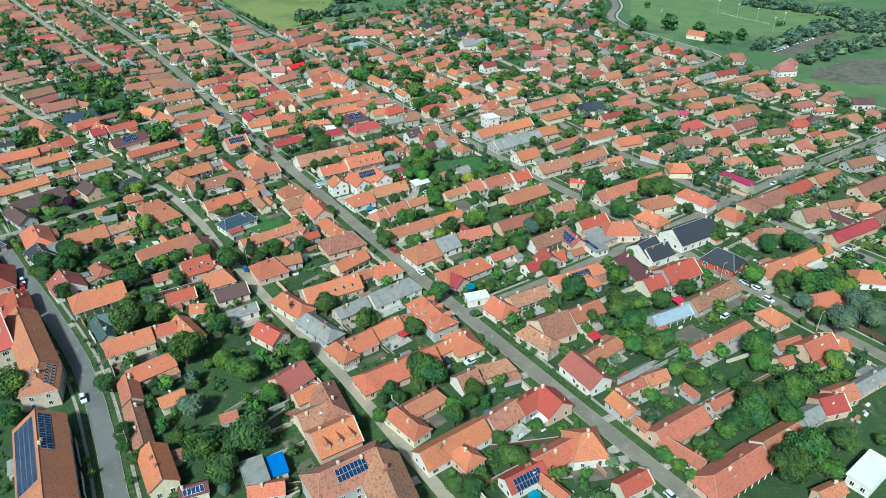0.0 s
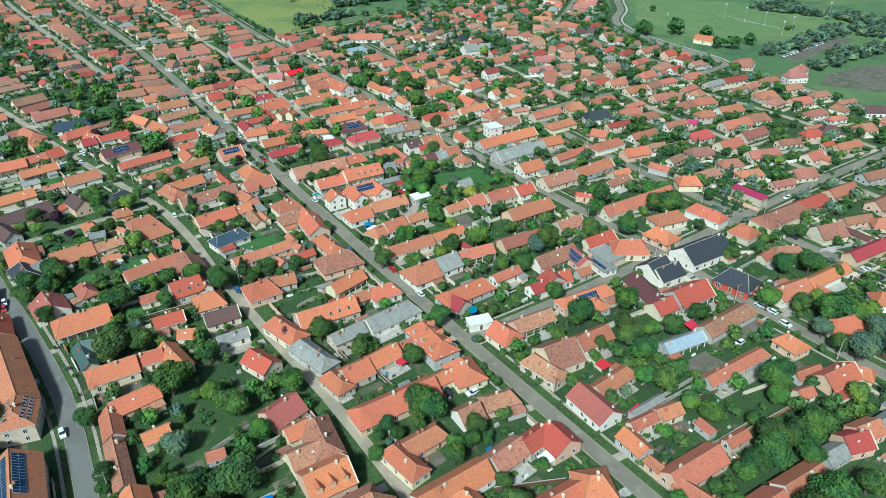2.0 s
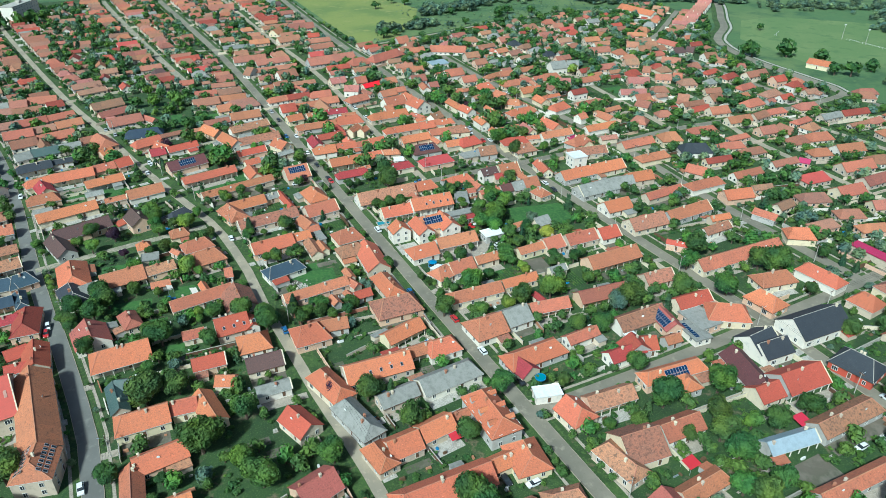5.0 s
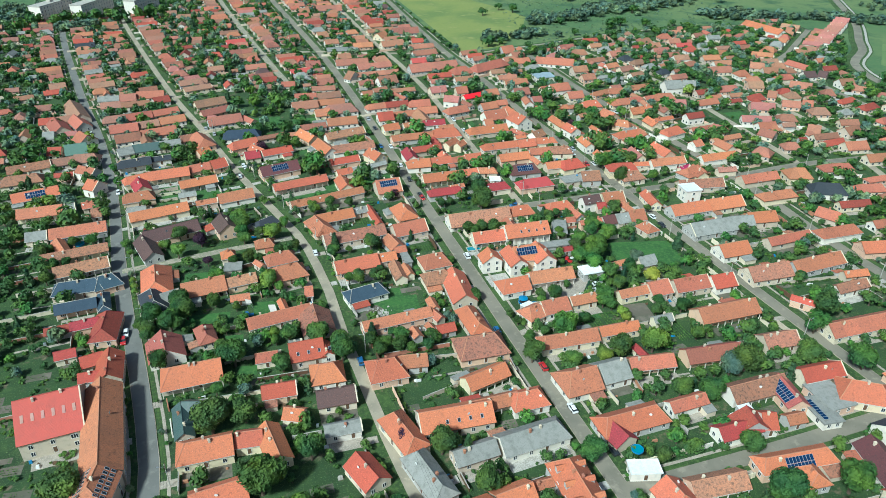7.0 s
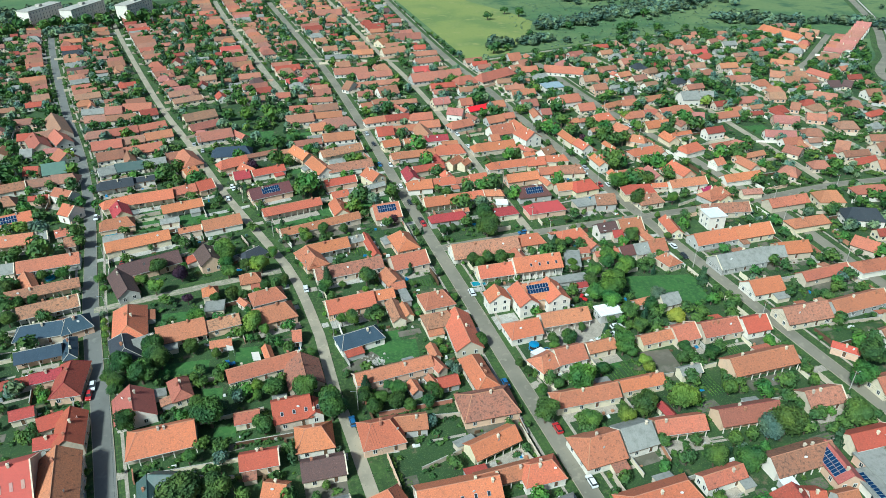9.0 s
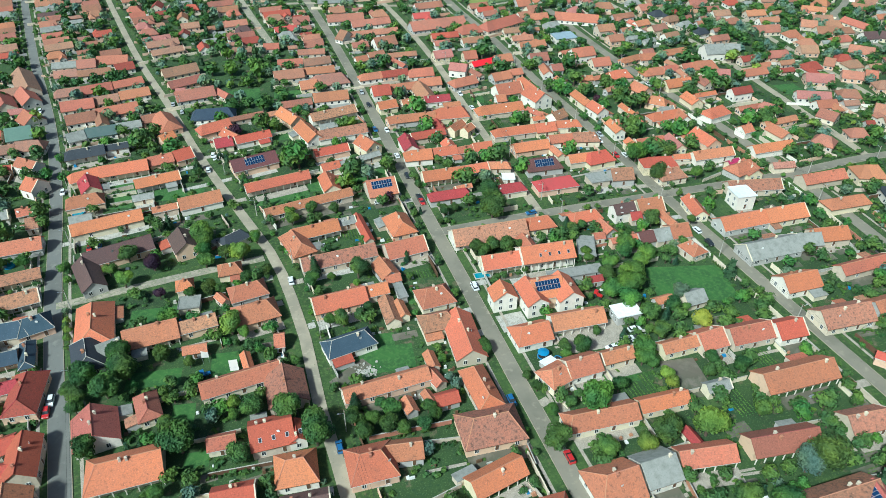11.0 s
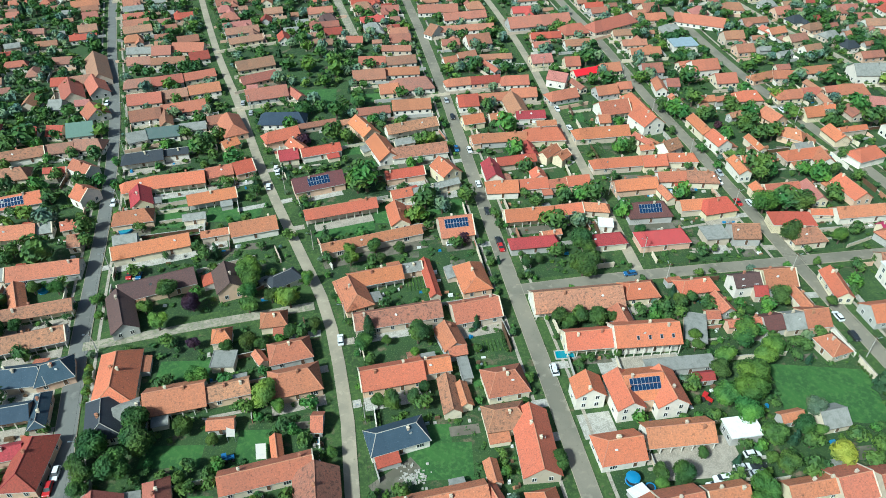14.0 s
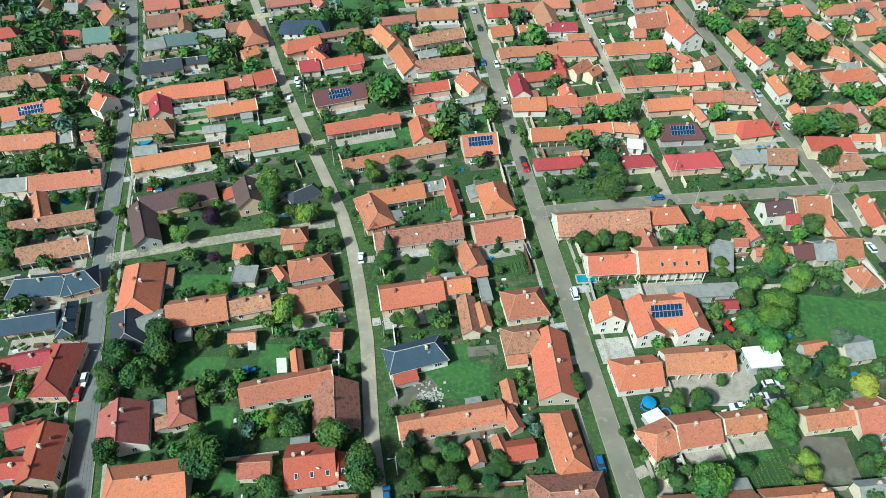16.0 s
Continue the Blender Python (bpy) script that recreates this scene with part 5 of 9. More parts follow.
lay_house(-19.8, 518.1, 2, 17.0, 6.9, 2.9, "g", "t")
lay_house(-30.7, 492.0, 8, 13.2, 8.2, 2.9, "a", "w")
lay_house(-16.6, 493.3, 11, 15.0, 8.5, 2.9, "g", "o")
lay_house(-1.8, 497.2, 16, 15.7, 7.3, 2.9, "g", "o")
lay_house(-23.8, 473.7, 5, 15.6, 9.6, 2.9, "g", "o")
lay_house(-10.7, 477.3, 10, 11.6, 7.9, 2.9, "g", "w")
lay_house(2.4, 480.7, 12, 14.9, 8.5, 2.9, "g", "o")
lay_house(-20.8, 457.1, 11, 13.7, 9.3, 2.9, "g", "t")
lay_house(-4.7, 462.0, 11, 19.6, 8.9, 2.9, "g", "o")
lay_house(-11.2, 451.8, -79, 13.2, 6.0, 2.9, "g", "t")
lay_house(-21.0, 436.7, 17, 8.1, 8.3, 2.9, "g", "g")
lay_house(-10.3, 439.2, 4, 13.7, 8.6, 2.9, "g", "K")
lay_house(1.6, 442.6, 6, 11.3, 6.4, 2.9, "g", "g")
lay_house(12.1, 447.4, 12, 10.2, 7.2, 3, "g", "t", "solar")
lay_house(18.2, 440.4, -73, 19.0, 10.6, 3.2, "h", "o")
lay_house(18.7, 424.4, 30, 7.2, 6.1, 2.9, "g", "o")
lay_house(-15.4, 418.1, 8, 16.7, 8.2, 2.9, "a", "k")
lay_house(-2.5, 420.8, 6, 10.1, 5.1, 2.9, "g", "k")
lay_house(-13.9, 396.9, 17, 12.1, 7.4, 2.9, "a", "o")
lay_house(1.9, 398.5, 4, 19.5, 8.8, 2.9, "g", "o")
lay_house(16.5, 402.1, 12, 10.4, 7.5, 2.9, "g", "t")
lay_house(25.6, 403.9, 19, 8.2, 9.1, 2.9, "g", "r")
lay_house(-10.8, 388.0, -76, 11.9, 8.2, 2.9, "g", "d")
lay_house(15.5, 384.5, 10, 18.0, 7.2, 2.9, "g", "o")
lay_house(24.8, 506.5, 16, 19.4, 9.5, 2.9, "g", "w")
lay_house(27.3, 489.3, 21, 18.1, 7.8, 2.9, "g", "t")
lay_house(32.1, 470.5, 9, 19.8, 10.4, 2.9, "g", "t")
lay_house(25.0, 478.7, 1, 5.3, 4.5, 2.9, "g", "p")
lay_house(46.0, 468.0, -62, 11.8, 5.3, 2.9, "g", "o")
lay_house(40.2, 443.2, -7, 21.2, 10.2, 2.9, "h", "b")
lay_house(39.7, 427.6, 19, 15.7, 8.7, 2.9, "a", "o")
lay_house(55.2, 436.4, 11, 16.8, 4.2, 2.9, "g", "t")
lay_house(43.1, 410.5, 7, 8.3, 8.0, 2.9, "g", "d")
lay_house(56.2, 412.4, 11, 16.8, 6.5, 2.9, "g", "r")
lay_house(47.0, 416.9, -58, 11.1, 6.8, 2.9, "g", "o")
lay_house(54.7, 388.1, 12, 19.8, 9.9, 3, "g", "m", "solar")
lay_house(62.6, 368.6, 9, 26.9, 6.9, 2.9, "g", "o")
lay_house(84.6, 500.6, -7, 14.1, 8.1, 2.9, "g", "o")
lay_house(98.8, 515.1, -9, 15.9, 6.0, 2.9, "g", "t")
lay_house(99.2, 498.8, 4, 15.7, 8.1, 2.9, "g", "w")
lay_house(81.5, 483.2, 2, 16.4, 9.8, 2.9, "g", "t")
lay_house(98.5, 485.1, -3, 17.2, 7.4, 2.9, "g", "o")
lay_house(101.3, 469.1, 3, 21.0, 11.5, 2.9, "h", "w")
lay_house(89.7, 466.0, 3, 9.4, 8.9, 2.9, "g", "o")
lay_house(80.5, 444.7, 4, 15.7, 6.3, 2.9, "g", "t")
lay_house(98.3, 447.6, -1, 18.0, 9.2, 2.9, "g", "o")
lay_house(95.9, 426.9, 12, 23.5, 7.6, 2.9, "g", "w")
lay_house(75.2, 429.2, -67, 15.6, 8.4, 2.9, "g", "o")
lay_house(68.6, 436.2, 10, 6.7, 4.2, 2.9, "g", "t")
lay_house(81.6, 409.3, -75, 17.9, 9.3, 2.9, "g", "o")
lay_house(91.2, 414.7, 10, 8.7, 4.7, 2.5, "g", "g")
lay_house(96.3, 405.4, 5, 23.5, 8.0, 2.9, "g", "w")
lay_house(88.4, 389.2, 7, 15.9, 6.4, 2.9, "g", "r")
lay_house(104.5, 387.3, -67, 10.8, 8.9, 4.5, "g", "o", "yellow")
lay_house(85.5, 375.1, 10, 8.2, 6.0, 2.9, "g", "o")
lay_house(82.7, 361.4, -86, 12.7, 7.3, 2.9, "g", "o")
lay_house(98.9, 378.0, 15, 19.6, 4.2, 2.9, "g", "g")
lay_house(124.5, 468.1, 5, 15.0, 7.1, 2.9, "h", "o")
lay_house(137.4, 468.6, 1, 15.0, 7.1, 2.9, "g", "d")
lay_house(124.3, 446.1, 0, 9.8, 10.4, 3.5, "g", "r")
lay_house(123.3, 428.3, 7, 9.8, 7.6, 3, "g", "o", "yellow")
lay_house(122.9, 410.8, 7, 8.0, 7.0, 2.9, "g", "t")
lay_house(124.4, 495.3, 11, 7.7, 6.4, 2.9, "g", "o")
lay_house(134.2, 500.8, 14, 10.5, 5.9, 2.9, "g", "t")
lay_house(148.7, 495.5, -2, 17.2, 5.4, 2.9, "g", "t")
lay_house(143.7, 483.8, -70, 14.2, 4.2, 2.9, "g", "o")
lay_house(151.1, 465.1, -3, 14.3, 8.8, 2.9, "a", "o")
lay_house(137.5, 449.2, 1, 15.5, 7.1, 2.9, "g", "o")
lay_house(152.3, 451.2, -1, 12.3, 8.4, 2.9, "g", "o")
lay_house(145.5, 438.7, -89, 18.6, 9.7, 2.9, "g", "t")
lay_house(149.5, 428.4, -3, 13.4, 6.7, 2.9, "g", "d")
lay_house(133.9, 429.4, 7, 6.7, 5.4, 2.9, "g", "t")
lay_house(150.9, 409.9, -5, 17.1, 10.4, 2.9, "h", "o")
lay_house(154.5, 419.8, -3, 9.0, 4.5, 2.9, "g", "t")
lay_house(132.2, 410.5, -2, 21.7, 7.0, 2.9, "g", "t")
lay_house(141.6, 398.6, -89, 11.4, 5.1, 2.9, "g", "d")
lay_house(148.7, 394.9, 39, 10.2, 5.4, 3.6, "g", "t", "yellow")
lay_house(153.0, 391.1, 38, 6.8, 5.4, 3.6, "g", "t", "yellow")
lay_house(133.6, 391.8, 5, 17.0, 6.2, 2.9, "g", "d")
lay_house(122.5, 384.3, 89, 13.0, 7.3, 3.5, "g", "d", "white")
lay_house(123.8, 373.2, -5, 12.4, 8.6, 2.9, "a", "o")
lay_house(136.0, 373.4, 0, 11.2, 7.3, 2.9, "g", "o")
lay_house(145.3, 372.5, 4, 7.6, 5.6, 2.9, "g", "t")
lay_house(153.5, 372.8, 0, 9.1, 7.2, 2.9, "g", "o")
lay_house(139.8, 379.4, 89, 6.1, 6.3, 2.9, "g", "o")
lay_house(129.2, 354.2, -1, 18.4, 8.2, 2.9, "g", "o")
lay_house(144.2, 355.0, 2, 10.8, 6.8, 2.9, "g", "o")
lay_house(153.9, 354.6, -16, 11.8, 5.7, 2.9, "h", "t")
lay_house(171.2, 488.6, 3, 11.5, 8.8, 2.9, "g", "p")
lay_house(172.7, 462.8, -33, 10.0, 8.5, 4.5, "g", "p", "white")
lay_house(185.8, 482.4, -2, 8.1, 9.3, 2.9, "g", "o")
lay_house(189.5, 470.0, 13, 15.1, 6.1, 2.9, "g", "V")
lay_house(202.5, 472.2, 4, 10.7, 8.5, 2.9, "g", "o")
lay_house(169.5, 446.0, 12, 15.2, 8.5, 2.9, "a", "o")
lay_house(180.8, 456.0, -74, 11.0, 4.2, 2.9, "g", "t")
lay_house(191.6, 447.6, 8, 11.3, 8.5, 2.9, "g", "o")
lay_house(202.0, 451.2, 2, 7.3, 6.7, 2.9, "g", "o")
lay_house(188.2, 428.9, 5, 14.6, 11.5, 2.9, "g", "t")
lay_house(200.5, 430.0, -86, 20.2, 8.4, 2.9, "h", "o")
lay_house(180.6, 419.3, -1, 5.5, 6.9, 2.9, "g", "t")
lay_house(175.2, 407.7, -0, 24.5, 8.6, 2.9, "a", "o")
lay_house(197.7, 413.0, -77, 12.8, 11.2, 5, "g", "o", "white")
lay_house(191.1, 399.2, -66, 10.7, 4.2, 2.9, "g", "t")
lay_house(189.5, 392.7, 5, 6.6, 4.2, 2.9, "g", "o")
lay_house(199.3, 391.7, 23, 8.6, 7.7, 3.5, "g", "w", "white")
lay_house(172.8, 383.0, -1, 20.7, 7.2, 2.9, "a", "o")
lay_house(188.2, 382.0, -2, 10.3, 8.2, 2.9, "g", "o")
lay_house(200.5, 382.3, -9, 12.6, 6.7, 2.9, "b", "o")
lay_house(174.4, 366.7, -0, 17.2, 7.7, 2.9, "g", "o")
lay_house(190.3, 369.5, -6, 11.3, 7.1, 2.9, "g", "t")
lay_house(202.0, 367.2, -13, 12.6, 8.1, 2.9, "b", "w")
lay_house(184.0, 359.1, -85, 9.0, 4.2, 2.6, "g", "t")
lay_house(192.7, 350.2, -2, 15.5, 7.0, 2.9, "b", "o")
lay_house(222.9, 467.8, -2, 11.2, 9.3, 2.9, "g", "t")
lay_house(241.5, 469.8, 7, 7.3, 6.1, 2.9, "g", "o")
lay_house(248.6, 463.8, 3, 14.3, 10.4, 4.6, "g", "o", "white")
lay_house(218.8, 447.8, 80, 12.5, 5.9, 3.5, "g", "o", "white")
lay_house(226.1, 450.1, -1, 6.7, 7.8, 2.9, "g", "t")
lay_house(234.4, 430.8, -4, 8.1, 5.3, 2.9, "g", "t")
lay_house(220.8, 433.2, -83, 8.3, 4.2, 2.9, "g", "o")
lay_house(219.8, 405.8, -87, 15.5, 6.4, 3.5, "g", "o")
lay_house(253.6, 450.4, -2, 11.1, 9.5, 2.9, "g", "o")
lay_house(272.6, 450.1, 15, 13.1, 6.2, 2.9, "a", "o")
lay_house(284.2, 449.9, -8, 11.2, 7.5, 2.9, "g", "o")
lay_house(289.2, 458.7, -1, 7.6, 5.1, 2.9, "g", "t")
lay_house(304.8, 453.0, 3, 18.7, 6.9, 2.9, "h", "o")
lay_house(323.8, 444.3, -8, 12.2, 11.5, 5, "g", "g", "white")
lay_house(338.6, 446.0, -24, 8.9, 7.5, 4.5, "g", "g", "white")
lay_house(254.8, 429.8, -3, 12.3, 9.3, 2.9, "h", "o")
lay_house(243.4, 430.2, 9, 11.1, 4.2, 2.9, "g", "t")
lay_house(274.4, 428.9, 2, 13.5, 8.1, 2.9, "a", "o")
lay_house(286.9, 430.7, -5, 8.2, 6.3, 2.9, "g", "o")
lay_house(292.0, 435.1, -86, 12.3, 4.2, 2.9, "g", "t")
lay_house(299.6, 431.5, 3, 10.5, 5.5, 2.9, "g", "o")
lay_house(307.5, 428.9, -9, 14.8, 9.5, 2.9, "h", "o")
lay_house(255.5, 409.2, -76, 10.6, 8.8, 2.9, "g", "t")
lay_house(275.2, 410.4, 3, 9.7, 8.7, 2.9, "g", "o")
lay_house(286.0, 414.0, -19, 5.3, 4.8, 2.9, "g", "o")
lay_house(289.7, 421.8, 84, 9.8, 4.2, 2.9, "g", "t")
lay_house(294.4, 408.1, 89, 9.4, 6.9, 2.9, "g", "t")
lay_house(240.4, 414.1, 17, 7.6, 4.2, 2.9, "g", "w")
lay_house(255.2, 392.9, -43, 10.7, 8.1, 2.9, "h", "t")
lay_house(273.7, 389.8, -90, 11.3, 7.5, 2.9, "g", "o")
lay_house(283.9, 393.6, 3, 13.3, 4.2, 2.9, "g", "o")
lay_house(302.3, 389.7, 2, 12.1, 7.0, 4.6, "g", "d", "white")
lay_house(338.5, 430.0, 5, 12.7, 6.3, 3.5, "g", "d")
lay_house(310.3, 415.0, -24, 7.1, 9.1, 2.9, "g", "p")
lay_house(328.3, 412.2, 2, 15.8, 7.5, 2.9, "g", "o")
lay_house(340.3, 419.4, 0, 8.9, 5.6, 2.9, "g", "o")
lay_house(359.4, 431.5, -5, 16.5, 8.3, 2.9, "h", "t")
lay_house(356.1, 419.2, -1, 10.2, 5.1, 2.9, "g", "t")
lay_house(221.2, 392.1, -82, 10.4, 7.5, 4, "g", "o", "white")
lay_house(236.1, 388.5, -87, 12.1, 4.3, 2.9, "g", "o")
lay_house(219.3, 370.9, 88, 11.8, 5.7, 4, "g", "o", "white")
lay_house(229.8, 376.8, -4, 13.9, 5.2, 2.9, "g", "t")
lay_house(249.0, 377.0, 3, 16.0, 7.8, 2.9, "a", "o")
lay_house(256.6, 372.7, 82, 9.6, 8.7, 2.9, "g", "t")
lay_house(254.6, 383.7, 2, 8.4, 4.2, 2.9, "g", "g")
lay_house(275.2, 372.6, 13, 14.3, 9.4, 3.2, "h", "o")
lay_house(297.2, 374.0, 3, 16.0, 4.2, 2.9, "g", "o")
lay_house(305.6, 370.1, -61, 11.5, 7.4, 2.9, "h", "t")
lay_house(277.4, 352.4, 9, 6.4, 7.1, 3.4, "g", "t", "white")
lay_house(254.0, 350.3, 95, 14.4, 8.6, 2.9, "g", "o")
lay_house(218.8, 355.4, 89, 6.0, 5.4, 3.4, "g", "o")
lay_house(228.4, 356.2, -0, 14.5, 5.1, 2.9, "g", "t")
lay_house(238.7, 350.9, 86, 12.7, 6.1, 2.9, "g", "p")
lay_house(300.3, 356.4, 5, 19.7, 5.0, 2.9, "g", "o")
lay_house(291.3, 345.9, 95, 11.3, 7.2, 3.2, "g", "o")
lay_house(198.4, 348.4, 5, 13.3, 9.7, 2.9, "h", "r")
lay_house(248.2, 336.7, -2, 19.8, 7.4, 2.9, "g", "t")
lay_house(220.2, 335.0, -11, 15.5, 8.3, 4, "h", "r", "yellow")
lay_house(234.1, 338.8, -11, 7.9, 4.2, 2.6, "g", "o")
lay_house(277.6, 334.2, -1, 21.1, 7.2, 3, "g", "o", "white")
lay_house(200.3, 331.8, -9, 9.8, 9.3, 3.2, "g", "w")
lay_house(220.4, 326.5, 0, 12.4, 9.0, 2.9, "h", "w")
lay_house(255.4, 320.3, 85, 10.9, 7.2, 3, "g", "t", "yellow")
lay_house(252.5, 327.6, 12, 6.9, 4.2, 2.9, "g", "M")
lay_house(271.4, 319.0, -9, 10.2, 4.9, 2.9, "g", "p")
lay_house(174.0, 179.3, -0, 20.1, 9.0, 2.9, "g", "w")
joined(lay_house(197.7, 178.9, -3, 15.0, 7.7, 3.4, "g", "r"), lay_house(181.6, 174.0, 80, 12.5, 7.6, 3.2, "g", "q", "solar"), lay_house(193.3, 169.8, 90, 12.2, 9.4, 3, "f", "g"))
lay_house(186.4, 165.6, 84, 11.5, 7.0, 2.7, "f", "g", "solar")
joined(lay_house(157.5, 166.7, -0, 13.8, 6.8, 3, "g", "d"), lay_house(162.3, 167.4, 79, 7.0, 10.3, 3, "g", "d"), lay_house(167.8, 166.9, -18, 4.4, 8.3, 3, "g", "r"))
lay_house(150.3, 180.4, 2, 12.8, 5.8, 2.9, "g", "t")
lay_house(171.9, 197.6, -6, 19.6, 8.3, 2.9, "g", "q")
lay_house(197.6, 196.7, -5, 12.7, 8.4, 2.9, "g", "w")
lay_house(176.3, 165.4, -4, 6.3, 5.0, 2.6, "g", "t")

# ---- houses further off, plot by plot along the streets ----
fill = random.Random(11)


def settled(x, y):
    """The quarter whose houses stand above, one by one."""
    return 54 - 0.254 * y < x < 273 + 0.85 * max(0.0, y - 313) and y < 541 - 0.23 * x


for name in ("far_left", "left", "upper", "main", "inner", "second", "third", "fourth", "fifth", "sixth", "seventh", "eighth", "outer"):
    line = lines[name]
    lengths = [math.hypot(bx - ax, by - ay) for (ax, ay), (bx, by) in zip(line, line[1:])]
    east = name in ("third", "fourth", "fifth", "sixth", "seventh", "eighth")
    for side in (-1, 1):
        at, total = 6.0, sum(lengths)
        while at < total - 4:
            step = fill.uniform(12.0, 16.0) if east else fill.uniform(10.0, 14.5)
            k, d = 0, at
            while k < len(lengths) - 1 and d > lengths[k]:
                d -= lengths[k]
                k += 1
            (ax, ay), (bx, by) = line[k], line[k + 1]
            ux, uy = (bx - ax) / lengths[k], (by - ay) / lengths[k]
            px, py = ax + ux * d, ay + uy * d
            turn = math.degrees(math.atan2(uy, ux)) - 90
            setback = VERGE.get(name, 5.0) + 1.2
            square = fill.random() < (0.55 if east else 0.3)
            length = fill.uniform(8.5, 12) if square else fill.uniform(10, 17) if east else fill.uniform(10, 19)
            width = fill.uniform(7.6, 9.6) if square else fill.uniform(6.2, 8.0)
            reach = setback + length / 2
            hx, hy = px + side * uy * reach, py - side * ux * reach
            kind = "h" if square and fill.random() < 0.7 else "g"
            roof = fill.choices("ottttwwrdnkgpR", (9, 7, 7, 6, 6, 5, 5, 4, 2.4, 0.9, 0.9, 2.2, 2.5, 0.8))[0]
            tilt = turn + fill.uniform(-2, 2)
            if hy > 60 and not settled(hx, hy) and not (-60 < hx < 240 and hy < 432) and not (hx < 300 and hy < 300) and inside_village(hx, hy) and free(hx, hy, tilt, length + 1.5, width + (2.2 if east else 2.8)):
                lay_house(hx, hy, tilt, length, width, fill.choice((2.9, 2.9, 3.1, 3.4, 4.6 if east else 3.0)), kind, roof, detail=-1)
                if fill.random() < 0.65:
                    wing, across = fill.uniform(4.5, 7), fill.choice((-1, 1))
                    qx, qy = hx + side * uy * length * 0.3 - ux * across * width * 0.4, hy - side * ux * length * 0.3 - uy * across * width * 0.4
                    lay_house(qx, qy, tilt + 90, width * 0.5 + wing, fill.uniform(4.5, 5.5), 2.7, fill.choice("gh"), roof, detail=-1)
                back = reach + length / 2 + fill.uniform(3, 7)
                long = fill.uniform(5, 9)
                sx, sy = px + side * uy * (back + long / 2), py - side * ux * (back + long / 2)
                if fill.random() < 0.85 and inside_village(sx, sy) and free(sx, sy, tilt, long + 1, 6):
                    lay_house(sx, sy, tilt, long, fill.uniform(4, 5.5), 2.4, "g", fill.choice("ttwwgd"), detail=-1)
            at += step
for _ in range(9000):
    x, y = fill.uniform(-190, 540), fill.uniform(70, 830)
    if y < 440 and x < 285 or settled(x, y) or not inside_village(x, y):
        continue
    length, width, tilt = fill.uniform(7, 14), fill.uniform(5.5, 8.5), fill.choice((0, 0, 90)) + fill.uniform(-9, 9)
    if free(x, y, tilt, length + 7, width + 7):
        lay_house(x, y, tilt, length, width, fill.choice((2.4, 2.9, 3.0)), fill.choice("gggh"), fill.choices("otwrdg", (4, 8, 5, 2, 1.5, 1))[0], detail=-1)
# pale plot walls and trodden yards among the far houses
far_fence, far_yard = Shape(), Shape()
for x, y, ang, length, width in footprints:
    if x < 262 and y < 432 or length < 8:
        continue
    m = pose(x, y, 0, 0, 0, ang)
    for shape, chance, (px, py, hx, hy, z, slot) in (
            (far_fence, 0.75, (fill.uniform(-2, 2), -width / 2 - fill.uniform(2.5, 4.5), length * fill.uniform(0.5, 0.9), 0.12, fill.uniform(1.3, 1.9), fill.choice((0, 0, 1, 3, 3, 4, 5)))),
            (far_fence, 0.6, (fill.choice((-1, 1)) * length / 2, -width / 2 - 1.8, 0.12, 1.9, fill.uniform(1.4, 1.9), fill.choice((0, 1, 3, 5)))),
            (far_yard, 0.7, (fill.uniform(-1, 1), -width / 2 - 1.2, length * fill.uniform(0.3, 0.5), fill.uniform(1.0, 1.8), 0.05, 0))):
        if fill.random() < chance:
            wx, wy = x + px * math.cos(radians(ang)) - py * math.sin(radians(ang)), y + px * math.sin(radians(ang)) + py * math.cos(radians(ang))
            if inside_village(wx, wy) and free(wx, wy, ang, 1.0, 1.0, paved):
                p = Shape()
                p.box(px - hx, py - hy, 0, px + hx, py + hy, z, slot)
                n = len(shape.v)
                shape.v += [tuple(m @ Vector(c)) for c in p.v]
                shape.f += [tuple(i + n for i in f) for f in p.f[1:]]
                shape.m += p.m[1:]
tagged(new("plot_wall", far_fence.mesh("plot_wall", *WALLS[:6])), "pale plastered plot walls among the far houses", "wall", kind="stuff")
tagged(new("trodden_yard", far_yard.mesh("trodden_yard", PAVING)), "pale trodden yards beside the far houses", "yard", kind="stuff")
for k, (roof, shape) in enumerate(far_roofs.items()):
    tagged(new("far_house", shape.mesh("far_house", HAZED_ROOFS.get(roof, ROOFS[roof][0]))), f"{ROOFS[roof][1]} roofs of houses further off", "house", kind="stuff")
tagged(new("far_house", far_walls.mesh("far_house", *WALLS[:6], GLASS, FRAME)), "plastered walls of houses further off", "house", kind="stuff")
# row of white terraced houses by the river road
for k in range(8):
    lay_house(512 + 11 * k, 508 + 8.2 * k, 128, 12, 9, 5.6, "g", "p", "white", 0)
lay_house(502, 566, -85, 44, 11, 4, "g", "o", "white", 0)
lay_house(503, 365, -72, 16, 9, 3.2, "g", "o", "yellow", 1)
lay_house(480, 268, 10, 14, 10, 5.5, "h", "p", "white", 1)


